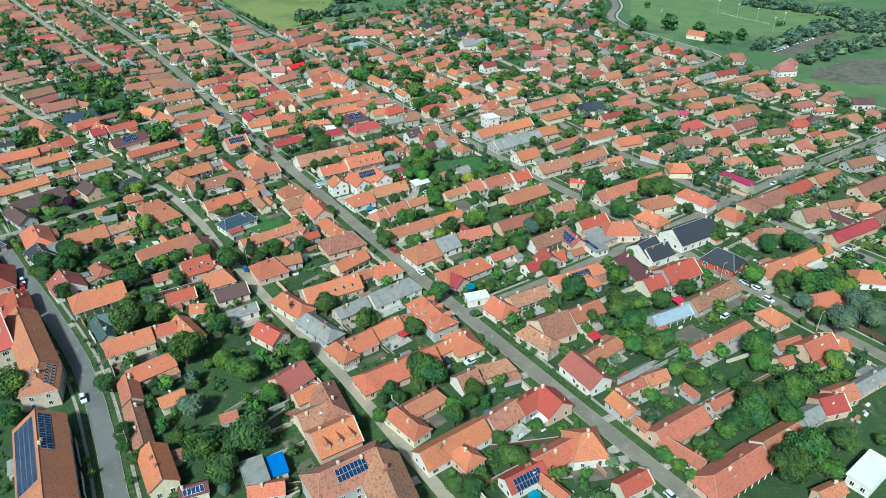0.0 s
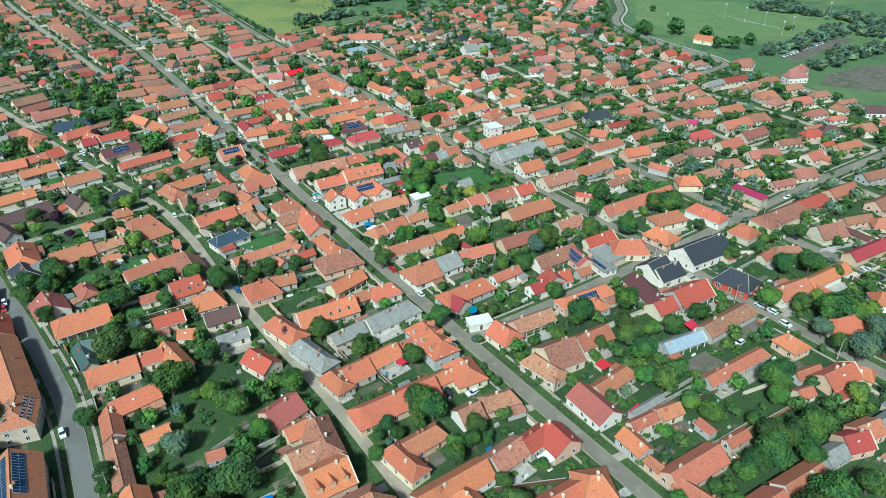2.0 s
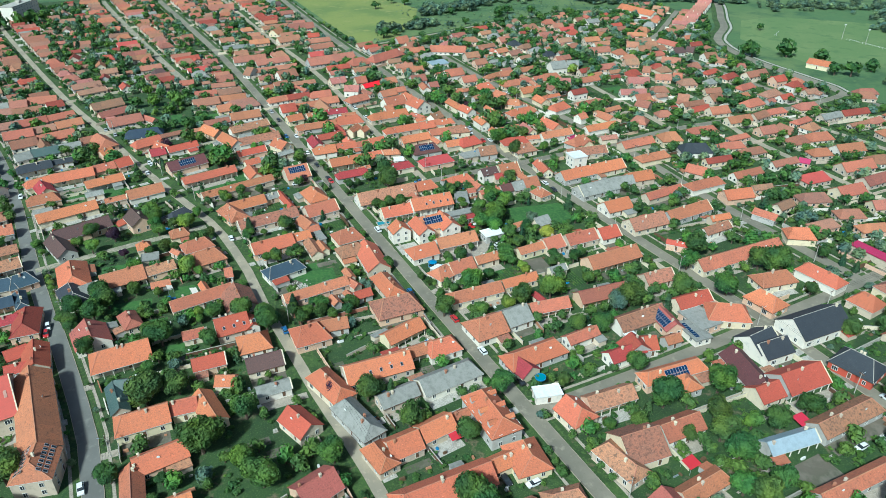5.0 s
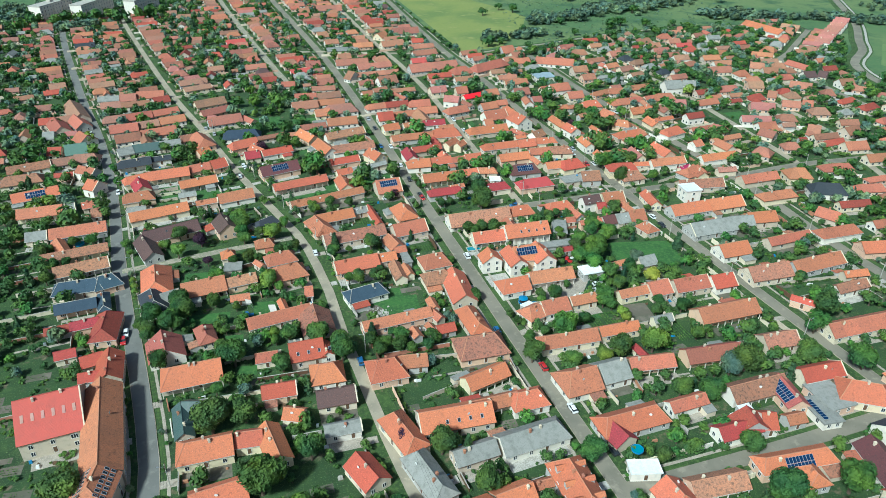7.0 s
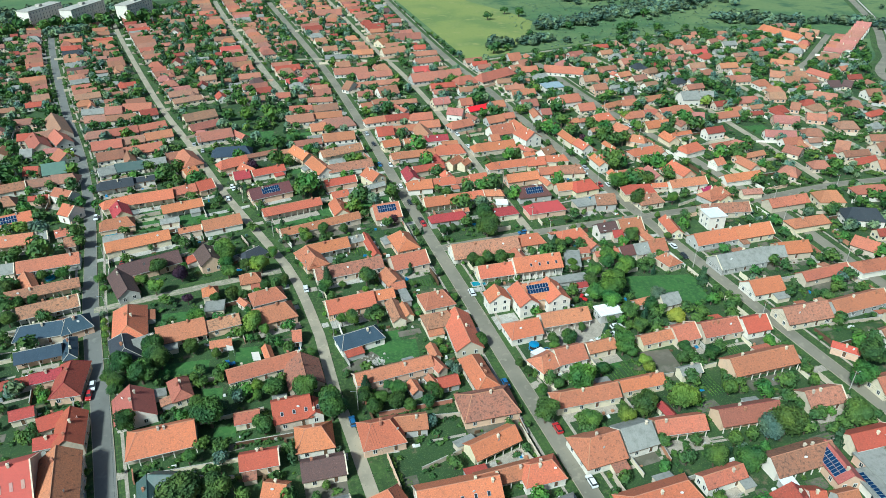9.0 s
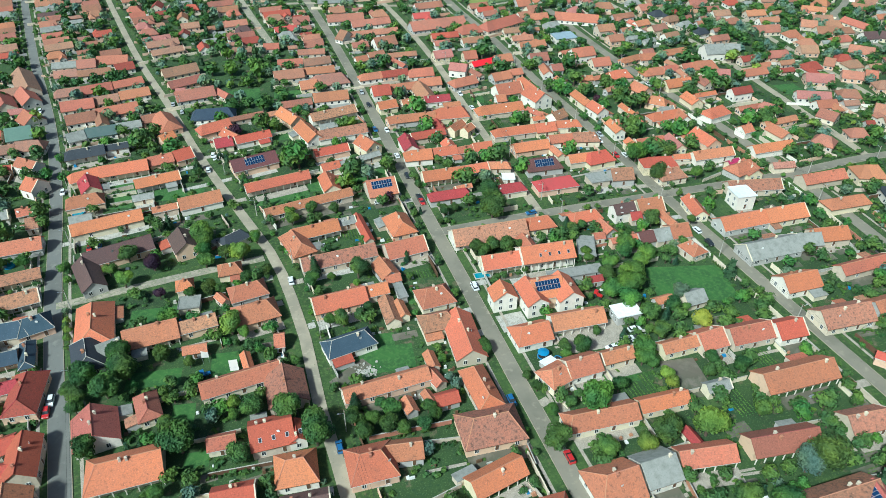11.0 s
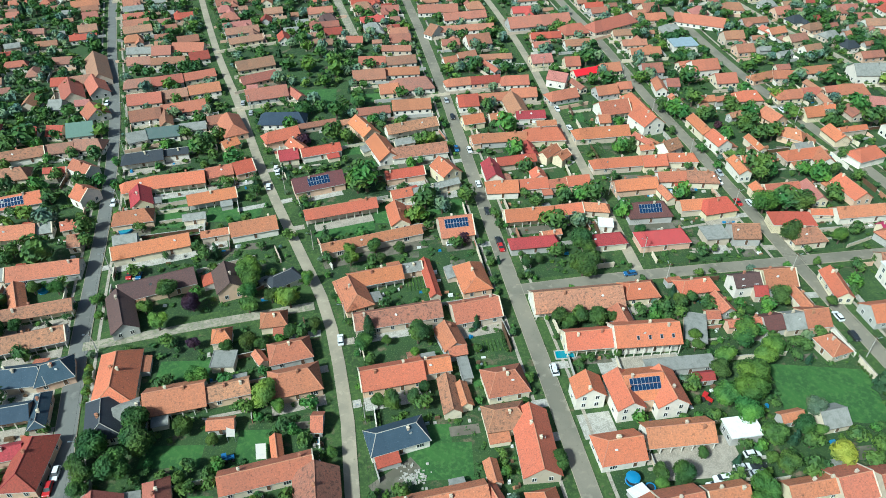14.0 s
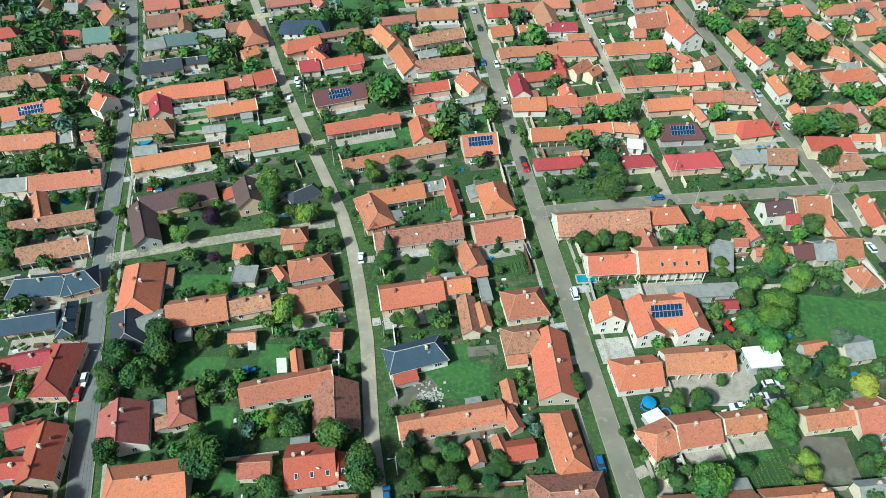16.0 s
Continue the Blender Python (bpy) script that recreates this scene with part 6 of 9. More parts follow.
# ---- lean-tos and dishes on the nearer houses ----
s = Shape()
s.loft([ring_of for ring_of in [[(q * math.cos(k * math.tau / 12), -0.25 * q * q, q * math.sin(k * math.tau / 12)) for k in range(12)] for q in (0.02, 0.3, 0.45)]])
s.rod((0, 0, 0), (0, 0.35, -0.3), 0.03, 0.03, 5)
DISH = s.mesh("satellite_dish", FRAME)
lean = random.Random(29)
for root, x, y, ang, length, width, eave, end, slope, ridge, kind in main_houses:
    if kind == "g" and abs(ang) < 45 and lean.random() < 0.5:
        s, e = Shape(), end * (length / 2 - 0.1)
        for side in (-1, 1):
            rake = ((side * width / 2, eave), (0, ridge))
            s.loft([[(e - 0.17, w, z - 0.1), (e + 0.17, w, z - 0.1), (e + 0.17, w, z + 0.16), (e - 0.17, w, z + 0.16)] for w, z in (rake if side > 0 else rake[::-1])])
        part("parapet", s, WALLS[0], root, "pale plastered gable parapet")
    if lean.random() < 0.4:
        u = lean.uniform(-0.35, 0.35) * length
        part("satellite_dish", DISH, None, root, "white satellite dish").matrix_local = pose(u, -width * 0.22, ridge - width * 0.22 * math.tan(slope) + 0.4, 0, 0, lean.uniform(-30, 30))
    if lean.random() > 0.6 or length < 8:
        continue
    long, deep, high = lean.uniform(3, 6), lean.uniform(2.4, 3.6), lean.uniform(2.1, 2.5)
    a, c, s_ = lean.choice((-0.4, -0.25, 0.25)) * length * end, math.cos(radians(ang)), math.sin(radians(ang))
    side = lean.choice((1, 1, -1))
    px, py = a, side * (width / 2 - 0.4 + deep / 2)
    wx, wy = x + px * c - (py + side * 0.9) * s_, y + px * s_ + (py + side * 0.9) * c
    if free(wx, wy, ang, long, deep - 1.0):
        mat, words = ROOFS[lean.choice("ttwwgggxr")]
        q = Shape()
        q.box(px - long / 2, py - deep / 2, 0, px + long / 2, py + deep / 2, high - 0.35)
        annex = part("annex", q, lean.choice((WALLS[0], WALLS[3], WALLS[4])), root)
        q = Shape()
        lo, hi = high - 0.3, min(high + 0.35, eave - 0.25)
        near_y, far_y = py - side * deep / 2, py + side * (deep / 2 + 0.25)
        base = [(px - long / 2 - 0.2, near_y, hi), (px + long / 2 + 0.2, near_y, hi), (px + long / 2 + 0.2, far_y, lo), (px - long / 2 - 0.2, far_y, lo)]
        if side > 0:
            base = base[::1]
        else:
            base = base[::-1]
        q.hull([(p, w, z - 0.12) for p, w, z in base], base)
        part("annex_roof", q, mat, annex, f"{words} lean-to roof")
        take(taken, wx, wy, ang, long, deep)


# ---- blocks of flats ----
def block_of_flats(x, y, ang, length):
    root = new("block_of_flats")
    root.matrix_world = pose(x, y, 0, 0, 0, ang)
    tagged(root, "pale grey five-storey concrete block of flats", "apartment block", "blocks of flats")
    s = Shape()
    s.box(-length / 2, -6, 0, length / 2, 6, 15.5)
    part("wall", s, WALLS[1], root)
    s = Shape()
    s.box(-length / 2 - 0.3, -6.3, 15.5, length / 2 + 0.3, 6.3, 16.2)
    s.box(-2, -2, 16.2, 2, 2, 18.2)
    part("roof", s, CONCRETE, root)
    n = int(length / 4)
    for floor in range(5):
        for k in range(n):
            ob = part("window", WINDOW, None, root)
            ob.matrix_local = pose(-length / 2 + (k + 0.5) * length / n, -6.02, 1.1 + 3 * floor)
            if k % 3 == 1 and floor:
                ob = part("balcony", BALCONY, None, root)
                ob.matrix_local = pose(-length / 2 + (k + 0.5) * length / n, -6.6, 0.1 + 3 * floor)
    take(taken, x, y, ang, length + 4, 18)


s = Shape()
s.box(-1.6, -0.6, 0, 1.6, 0.6, 0.15)
s.box(-1.6, -0.6, 0.15, 1.6, -0.5, 1.1)
for x in (-1.6, 1.5):
    s.box(x, -0.5, 0.15, x + 0.1, 0.6, 1.1)
BALCONY = s.mesh("balcony", WALLS[1])
block_of_flats(-108, 815, 61, 44)
block_of_flats(-72, 813, 61, 48)
block_of_flats(-28, 816, 60, 40)


# ---- garden walls, yards and drives ----
def lay_wall(x, y, ang, length, high, mat, words):
    root = new("garden_wall")
    root.matrix_world = pose(x, y, 0, 0, 0, ang)
    tagged(root, f"{words} garden wall between neighbouring plots", "garden wall")
    s = Shape()
    s.box(-length / 2, -0.07, -0.05, length / 2, 0.07, high)
    part("wall_panel", s, mat, root)
    s = Shape()
    s.box(-length / 2 - 0.03, -0.13, high, length / 2 + 0.03, 0.13, high + 0.08)
    part("coping", s, CONCRETE, root)


plots = random.Random(17)
driven = []
hedge = []
for x, y, ang, length, width in list(footprints):
    if not (-60 < x < 300 and 70 < y < 430) or length < 8 or abs(ang) > 40:
        continue
    off = street_at(x, y)
    if abs(off) > 40:
        continue
    toward = 1 if off > 0 else -1
    c, s_ = math.cos(radians(ang)), math.sin(radians(ang))
    mat, words = plots.choice(((WALLS[0], "cream plastered"), (CONCRETE, "grey concrete"), (WALLS[3], "beige plastered"), (BRICK, "red brick"), (WOOD, "brown wooden")))
    run = plots.uniform(12, 24)
    bx, by = x - toward * c * (length / 2 + run / 2 + 0.5) - s_ * (width / 2 - 0.6), y - toward * s_ * (length / 2 + run / 2 + 0.5) + c * (width / 2 - 0.6)
    while run > 4 and not free(bx, by, ang, run - 1, 0.8):
        run -= 3
        bx, by = x - toward * c * (length / 2 + run / 2 + 0.5) - s_ * (width / 2 - 0.6), y - toward * s_ * (length / 2 + run / 2 + 0.5) + c * (width / 2 - 0.6)
    if run > 4:
        lay_wall(bx, by, ang, run, plots.uniform(1.3, 1.8), mat, words)
        for k in range(int(run / 1.3)):
            if plots.random() < 0.6:
                u, q = k * 1.3 - run / 2, plots.uniform(0.5, 1.0)
                hedge.append((bx + u * c + s_ * 0.9, by + u * s_ - c * 0.9, q, q * plots.uniform(1.0, 1.8)))
    fx, fy = x + toward * c * (length / 2 - 0.6), y + toward * s_ * (length / 2 - 0.6)
    gap = plots.uniform(5.0, 8.0)
    wx, wy = fx + s_ * (width / 2 + gap / 2 + 0.2), fy - c * (width / 2 + gap / 2 + 0.2)
    if free(wx, wy, ang + 90, gap - 0.5, 0.8):
        lay_wall(wx, wy, ang + 90, gap, plots.uniform(1.4, 1.8), mat, words)
    if plots.random() < 0.95:
        deep = plots.uniform(3.0, 5.0)
        long = length * plots.uniform(0.7, 1.1)
        yx, yy = x + s_ * (width / 2 + deep / 2 - 0.6), y - c * (width / 2 + deep / 2 - 0.6)
        if free(yx, yy, ang, long * 0.8, deep * 0.4):
            q = Shape()
            q.box(-long / 2, -deep / 2, 0.0, long / 2, deep / 2, 0.05)
            ob = setting("yard", q, plots.choice((PAVING, PAVING, CONCRETE, SOIL)), "trodden yard beside a house", "yard")
            ob.matrix_world = pose(yx, yy, 0, 0, 0, ang)
    drive = abs(off) - length / 2 - 2.5
    if 2 < drive < 12 and plots.random() < 0.7:
        q = Shape()
        q.box(-drive / 2, -1.3, 0, drive / 2, 1.3, 0.12 + 0.0042 * (len(driven) % 14))
        driven.append(drive)
        dx, dy = x + toward * (length / 2 + drive / 2), y - (width / 2 + 1.8)
        ob = setting("driveway", q, plots.choice((PAVING, CONCRETE)), "short paved drive across the verge", "driveway")
        ob.matrix_world = pose(dx, dy, 0, 0, 0, ang)


# fences and walls along the street fronts, where no house stands
def lay_front(ax, ay, bx, by, high, mat, words, name):
    s, w = Shape(), math.hypot(bx - ax, by - ay)
    s.box(0, -0.09, 0, w, 0.09, high - 0.1)
    s.box(0, -0.14, high - 0.1, w, 0.14, high)
    for k in range(int(w / 3) + 1):
        s.box(k * 3.0 - 0.15, -0.18, 0, k * 3.0 + 0.15, 0.18, high + 0.12)
    ob = tagged(new(name, s.mesh(name, mat)), f"{words} along the street front", name.replace("_", " "))
    ob.matrix_world = pose(ax, ay, 0, 0, 0, math.degrees(math.atan2(by - ay, bx - ax)))


fronts = ((WALLS[0], "cream plastered wall with piers", "front_wall"), (WALLS[0], "cream plastered wall with piers", "front_wall"), (WALLS[1], "white plastered wall with piers", "front_wall"),
          (WALLS[3], "beige plastered wall with piers", "front_wall"), (CONCRETE, "grey concrete fence", "front_fence"), (WOOD, "dark wooden fence with posts", "front_fence"),
          (BRICK, "red brick wall with piers", "front_wall"), (WALLS[5], "peach plastered wall with piers", "front_wall"), (WALLS[5], "peach plastered wall with piers", "front_wall"))
for name in ("main", "left", "far_left", "second", "third", "inner", "cross", "lower_cross"):
    line = lines[name]
    for side in (-1, 1):
        kind, since, off = plots.choice(fronts), None, side * (VERGE[name] + 1.3)
        for (ax, ay), (bx, by) in zip(line, line[1:]):
            w = math.hypot(bx - ax, by - ay)
            ux, uy = (bx - ax) / w, (by - ay) / w
            for k in range(int(w / 2.0)):
                x, y = ax + ux * k * 2 + uy * off, ay + uy * k * 2 - ux * off
                clear = -75 < x < 300 and 62 < y < 440 and free(x, y, 0, 0.8, 0.8) and not paved[int(x - X0), int(y - Y0)]
                if clear and since is None:
                    since, end = (x, y), (x, y)
                elif clear:
                    end = (x, y)
                if since and (not clear or math.hypot(end[0] - since[0], end[1] - since[1]) > 11):
                    if math.hypot(end[0] - since[0], end[1] - since[1]) > 2.5:
                        lay_front(*since, *end, plots.uniform(1.6, 2.1), *kind)
                        if plots.random() < 0.5:
                            run = math.hypot(end[0] - since[0], end[1] - since[1])
                            for j in range(int(run / 1.2)):
                                v, q = j * 1.2 / run, plots.uniform(0.45, 0.75)
                                hedge.append((since[0] + (end[0] - since[0]) * v + side * uy * 1.0, since[1] + (end[1] - since[1]) * v - side * ux * 1.0, q, q * plots.uniform(2.0, 3.6)))
                    since, kind = None, plots.choice(fronts)


# ---- trees ----
def leafage(seed, leaves, size, lobes=8, tall=1.0, cone=False, core=(3, 5)):
    """A crown of radius 1 about its middle: lobes thick with leaf sprays, over dim inner masses."""
    r = np.random.RandomState(seed)
    v, f = [], []

    def add(corners):
        n = len(v)
        v.extend(corners)
        f.append(tuple(range(n, n + len(corners))))

    if cone:
        cs = [np.array([0, 0, -0.9 + 1.9 * k / lobes]) for k in range(lobes)]
        rs = [0.62 * (1 - k / (lobes + 0.6)) + 0.06 for k in range(lobes)]
    else:
        cs = [r.normal(0, 1, 3) for _ in range(lobes)]
        cs = [c / np.linalg.norm(c) * r.uniform(0.3, 0.58) * (1, 1, 0.8) for c in cs]
        rs = [r.uniform(0.34, 0.52) for _ in cs]
        cs.append(np.zeros(3))
        rs.append(0.62)
    cs, rs = np.array(cs), np.array(rs)
    bands, slices = core
    for c, q in zip(cs, rs):
        for i in range(bands):
            for j in range(slices):
                ring = []
                for di, dj in ((0, 0), (0, 1), (1, 1), (1, 0)):
                    a, b = math.pi * (i + di) / bands, math.tau * ((j + dj) % slices) / slices
                    w = 0.8 + 0.12 * math.sin(5 * b + seed + i)
                    ring.append(tuple(c + q * w * np.array([math.sin(a) * math.cos(b), math.sin(a) * math.sin(b), math.cos(a) * (1.3 if cone else 1)])))
                add(ring)
    made = 0
    while made < leaves:
        k = r.choice(len(cs), p=rs ** 2 / (rs ** 2).sum())
        d = r.normal(0, 1, 3)
        d /= np.linalg.norm(d)
        if d[2] < -0.55:
            continue
        p = cs[k] + d * rs[k] * r.uniform(0.82, 1.1)
        if (np.linalg.norm(cs - p, axis=1) < rs * 0.78).any():
            continue
        n = d + r.normal(0, 0.28, 3)
        n /= np.linalg.norm(n)
        u = np.cross(n, r.normal(0, 1, 3))
        u /= np.linalg.norm(u)
        w = np.cross(n, u)
        e = size * r.uniform(0.6, 1.35)
        add([tuple(p + u * e), tuple(p + w * e * 0.6 + n * e * 0.25), tuple(p - u * e), tuple(p - w * e * 0.6 + n * e * 0.15)])
        made += 1
    v = np.array(v) * (1, 1, tall)
    return v, f


def trunk_mesh(r):
    s = Shape()
    s.rod((0, 0, -0.1), (0.03, 0.02, 0.9), 0.09, 0.06, 7)
    for k in range(4):
        a = k * math.tau / 4 + r
        s.rod((0.03, 0.02, 0.75), (0.45 * math.cos(a), 0.45 * math.sin(a), 1.35), 0.045, 0.02, 5)
    return s.mesh("trunk", BARK)


FOREST = {}
TRUNKS = [trunk_mesh(k) for k in (0.0, 0.7)]
FORMS = {}
for code, (mat, words) in LEAVES.items():
    FORMS[code] = []
    for k in range(3 if code in "dl" else 2):
        v, f = leafage(7 * k + ord(code), 1150, 0.08, 9 if code != "c" else 8, 0.95 if code != "c" else 1.35, code == "c")
        me = bpy.data.meshes.new("crown")
        me.from_pydata(v.tolist(), [], f)
        me.materials.append(mat)
        FORMS[code].append(me)
tree_rng = random.Random(3)
planted = []


def lay_tree(x, y, r, code, small=False):
    """A tree whose crown has the radius r."""
    r *= 1.0 if small else 1.12
    planted.append((x, y, r))
    if small or y > 345 or r < 1.5:
        FOREST.setdefault(code, []).append((x, y, r, r * 1.0))
        take(taken, x, y, 0, r * 1.5, r * 1.5)
        return
    words = LEAVES[code][1]
    if code == "c":
        label = f"{words} tree in a garden"
    else:
        label = f"{'large ' if r > 5 else 'low ' if r < 2.2 else ''}{words} tree in a garden"
    trunk = tree_rng.choice(TRUNKS)
    flat = 0.85 + 0.25 * tree_rng.random()
    middle = (1.05 if code != "c" else 1.25) * r + 0.5
    root = new("tree")
    root.matrix_world = pose(x, y, 0, 0, 0, tree_rng.uniform(0, 360))
    ob = part("trunk", trunk, None, root)
    ob.matrix_local = Matrix.Diagonal((r, r, middle, 1))
    ob = part("crown", tree_rng.choice(FORMS[code]), None, root)
    ob.matrix_local = Matrix.Translation((0, 0, middle)) @ Matrix.Diagonal((r * tree_rng.uniform(0.9, 1.1), r * tree_rng.uniform(0.9, 1.1), flat * r, 1))
    tagged(root, label, "tree")
    take(taken, x, y, 0, r * 1.5, r * 1.5)


for x, y, r in ((-128, 770, 7), (-118, 782, 8), (-100, 778, 7), (-92, 790, 8), (-80, 775, 7), (-68, 782, 8), (-56, 790, 7), (-46, 776, 8), (-30, 784, 7), (-18, 792, 8), (-8, 800, 7)):
    lay_tree(x, y, r, "d" if r > 7 else "l")
lay_tree(-41.3, 461.7, 4, "y")
lay_tree(-37.6, 444.5, 4, "l")
lay_tree(-27.0, 502.5, 4, "d")
lay_tree(-34.5, 508.3, 3, "d")
lay_tree(-11.4, 506.0, 4, "d")
lay_tree(-4.8, 506.0, 4, "d")
lay_tree(8.4, 422.5, 5, "d")
lay_tree(20.8, 410.0, 5, "l")
lay_tree(4.5, 423.5, 4, "l")
lay_tree(-64.1, 521.1, 4, "d")
lay_tree(-61.6, 494.3, 3.5, "d")
lay_tree(-56.1, 465.2, 4, "d")
lay_tree(-29.7, 404.1, 3, "l")
lay_tree(-62.6, 542.5, 5, "d")
lay_tree(-8.0, 428.5, 3, "l")
lay_tree(-55.5, 444.5, 3, "d")
lay_tree(52.1, 499.0, 5, "l")
lay_tree(65.2, 490.0, 5, "l")
lay_tree(38.3, 484.6, 4, "g")
lay_tree(41.7, 501.1, 4, "d")
lay_tree(73.1, 383.0, 7, "l")
lay_tree(64.1, 444.3, 5, "d")
lay_tree(48.4, 450.2, 4, "d")
lay_tree(49.5, 422.2, 3.5, "p")
lay_tree(61.8, 424.5, 5, "d")
lay_tree(67.8, 421.1, 4, "d")
lay_tree(94.4, 459.5, 4, "d")
lay_tree(75.0, 460.1, 3.5, "l")
lay_tree(99.8, 414.7, 3.5, "y")
lay_tree(96.4, 415.5, 3, "y")
lay_tree(103.4, 416.0, 3, "y")
lay_tree(109.4, 368.0, 5, "d")
lay_tree(99.3, 363.9, 4, "g")
lay_tree(89.6, 359.8, 4, "y")
lay_tree(93.6, 368.3, 5, "d")
lay_tree(131.9, 438.1, 4, "d")
lay_tree(133.1, 484.8, 5, "d")
lay_tree(120.6, 481.4, 4, "l")
lay_tree(135.3, 416.2, 6, "l")
lay_tree(135.4, 399.0, 5, "l")
lay_tree(134.2, 360.7, 4, "d")
lay_tree(144.7, 362.4, 4.5, "d")
lay_tree(151.5, 363.4, 4, "l")
lay_tree(155.7, 362.3, 5, "d")
lay_tree(136.6, 347.1, 5, "d")
lay_tree(145.4, 346.8, 4, "g")
lay_tree(196.8, 456.7, 5, "d")
lay_tree(188.9, 461.0, 3.5, "d")
lay_tree(194.1, 483.3, 5, "d")
lay_tree(150.7, 478.9, 4, "d")
lay_tree(179.6, 394.0, 4, "l")
lay_tree(164.2, 350.4, 4, "l")
lay_tree(213.0, 457.1, 4, "l")
lay_tree(236.5, 452.1, 6, "d")
lay_tree(214.6, 422.8, 5, "l")
lay_tree(227.4, 430.2, 5, "d")
lay_tree(225.4, 414.1, 5, "d")
lay_tree(217.3, 418.3, 4, "l")
lay_tree(189.2, 358.1, 4, "l")
lay_tree(136.3, 386.0, 3.5, "d")
lay_tree(272.3, 461.1, 4, "d")
lay_tree(302.5, 437.3, 6, "d")
lay_tree(297.7, 410.7, 6, "l")
lay_tree(296.2, 397.7, 6, "d")
lay_tree(330.5, 433.6, 5, "y")
lay_tree(269.8, 430.7, 4, "y")
lay_tree(266.7, 410.6, 4, "y")
lay_tree(246.1, 411.7, 5, "l")
lay_tree(246.9, 394.1, 5, "d")
lay_tree(239.2, 403.0, 4, "d")
lay_tree(243.3, 425.5, 4, "d")
lay_tree(278.7, 400.1, 4, "d")
lay_tree(290.5, 411.6, 3, "d")
lay_tree(226.0, 368.0, 6, "d")
lay_tree(230.3, 367.0, 4, "l")
lay_tree(247.1, 361.0, 5, "l")
lay_tree(243.6, 366.9, 3.5, "l")
lay_tree(285.8, 360.3, 5, "l")
lay_tree(293.6, 358.5, 5, "d")
lay_tree(303.7, 364.7, 4, "d")
lay_tree(215.3, 344.8, 4.5, "l")
lay_tree(225.2, 345.1, 6, "d")
lay_tree(223.3, 346.5, 5, "l")
lay_tree(233.9, 347.8, 3.5, "d")
lay_tree(245.3, 347.9, 4, "d")
lay_tree(215.1, 327.3, 4, "d")
lay_tree(231.6, 323.5, 3, "l")
lay_tree(267.9, 375.2, 3, "d")
lay_tree(-67.4, 440.9, 6.0, "d")
lay_tree(-72.6, 437.7, 4.8, "d")
lay_tree(-61.1, 437.0, 3.0, "l")
lay_tree(-35.4, 424.5, 3.9, "d")
lay_tree(-44.9, 426.9, 2.9, "d")
lay_tree(-41.6, 377.1, 5.0, "g")
lay_tree(-49.7, 382.8, 4.1, "y")
lay_tree(-56.9, 378.3, 3.6, "y")
lay_tree(-37.3, 354.5, 6.9, "d")
lay_tree(-27.1, 372.5, 3.9, "d")
lay_tree(-24.7, 363.4, 3.7, "d")
lay_tree(-61.3, 404.2, 3.1, "c")
lay_tree(-44.4, 392.8, 3.7, "d")
lay_tree(-25.8, 417.7, 2.2, "l")
lay_tree(-21.8, 399.3, 2.3, "l")
lay_tree(10.0, 428.7, 3.1, "d")
lay_tree(12.7, 416.2, 3.0, "d")
lay_tree(31.1, 393.1, 2.3, "c")
lay_tree(31.3, 387.0, 2.4, "d")
lay_tree(-7.8, 369.4, 2.3, "d")
lay_tree(-8.1, 412.1, 1.9, "l")
lay_tree(52.6, 451.5, 2.5, "d")
lay_tree(74.4, 453.7, 4.0, "d")
lay_tree(64.4, 434.4, 2.2, "d")
lay_tree(96.4, 399.5, 2.0, "l")
lay_tree(91.6, 397.3, 2.5, "l")
lay_tree(72.0, 394.3, 4.3, "d")
lay_tree(69.5, 382.4, 5.1, "d")
lay_tree(50.1, 373.6, 2.0, "l")
lay_tree(49.6, 378.8, 1.9, "d")
lay_tree(90.1, 359.7, 3.5, "l")
lay_tree(92.7, 354.6, 2.1, "d")
lay_tree(104.3, 345.5, 2.3, "p")
lay_tree(64.2, 344.3, 2.3, "l")
lay_tree(72.8, 344.4, 2.5, "d")
lay_tree(81.6, 342.5, 2.1, "d")
lay_tree(124.9, 437.9, 2.3, "d")
lay_tree(131.9, 368.3, 2.3, "d")
lay_tree(135.2, 366.2, 1.8, "l")
lay_tree(137.4, 346.9, 3.5, "g")
lay_tree(117.7, 357.5, 2.2, "d")
lay_tree(117.9, 351.4, 2.2, "d")
lay_tree(44.1, 356.4, 2.6, "d")
lay_tree(144.5, 366.7, 1.9, "l")
lay_tree(210.8, 427.3, 3.6, "d")
lay_tree(228.8, 407.2, 2.3, "p")
lay_tree(242.2, 420.3, 4.3, "d")
lay_tree(241.7, 405.8, 4.7, "d")
lay_tree(241.0, 393.5, 4.6, "d")
lay_tree(212.7, 388.9, 2.7, "l")
lay_tree(226.1, 381.3, 2.7, "d")
lay_tree(224.6, 364.1, 5.2, "d")
lay_tree(183.3, 394.8, 2.6, "d")
lay_tree(184.4, 374.6, 1.8, "d")
lay_tree(191.4, 374.5, 1.8, "d")
lay_tree(169.3, 375.0, 2.2, "d")
lay_tree(165.2, 338.7, 2.2, "d")
lay_tree(145.3, 346.6, 3.5, "g")
lay_tree(142.5, 335.8, 4.2, "d")
lay_tree(143.9, 331.4, 3.3, "d")
lay_tree(228.4, 349.0, 3.0, "d")
lay_tree(228.3, 342.8, 4.0, "d")
lay_tree(249.7, 363.6, 2.7, "d")
lay_tree(207.1, 405.9, 2.2, "d")
lay_tree(213.4, 377.0, 1.9, "l")
lay_tree(267.2, 416.1, 3.1, "l")
lay_tree(-46.0, 333.0, 3.5, "d")
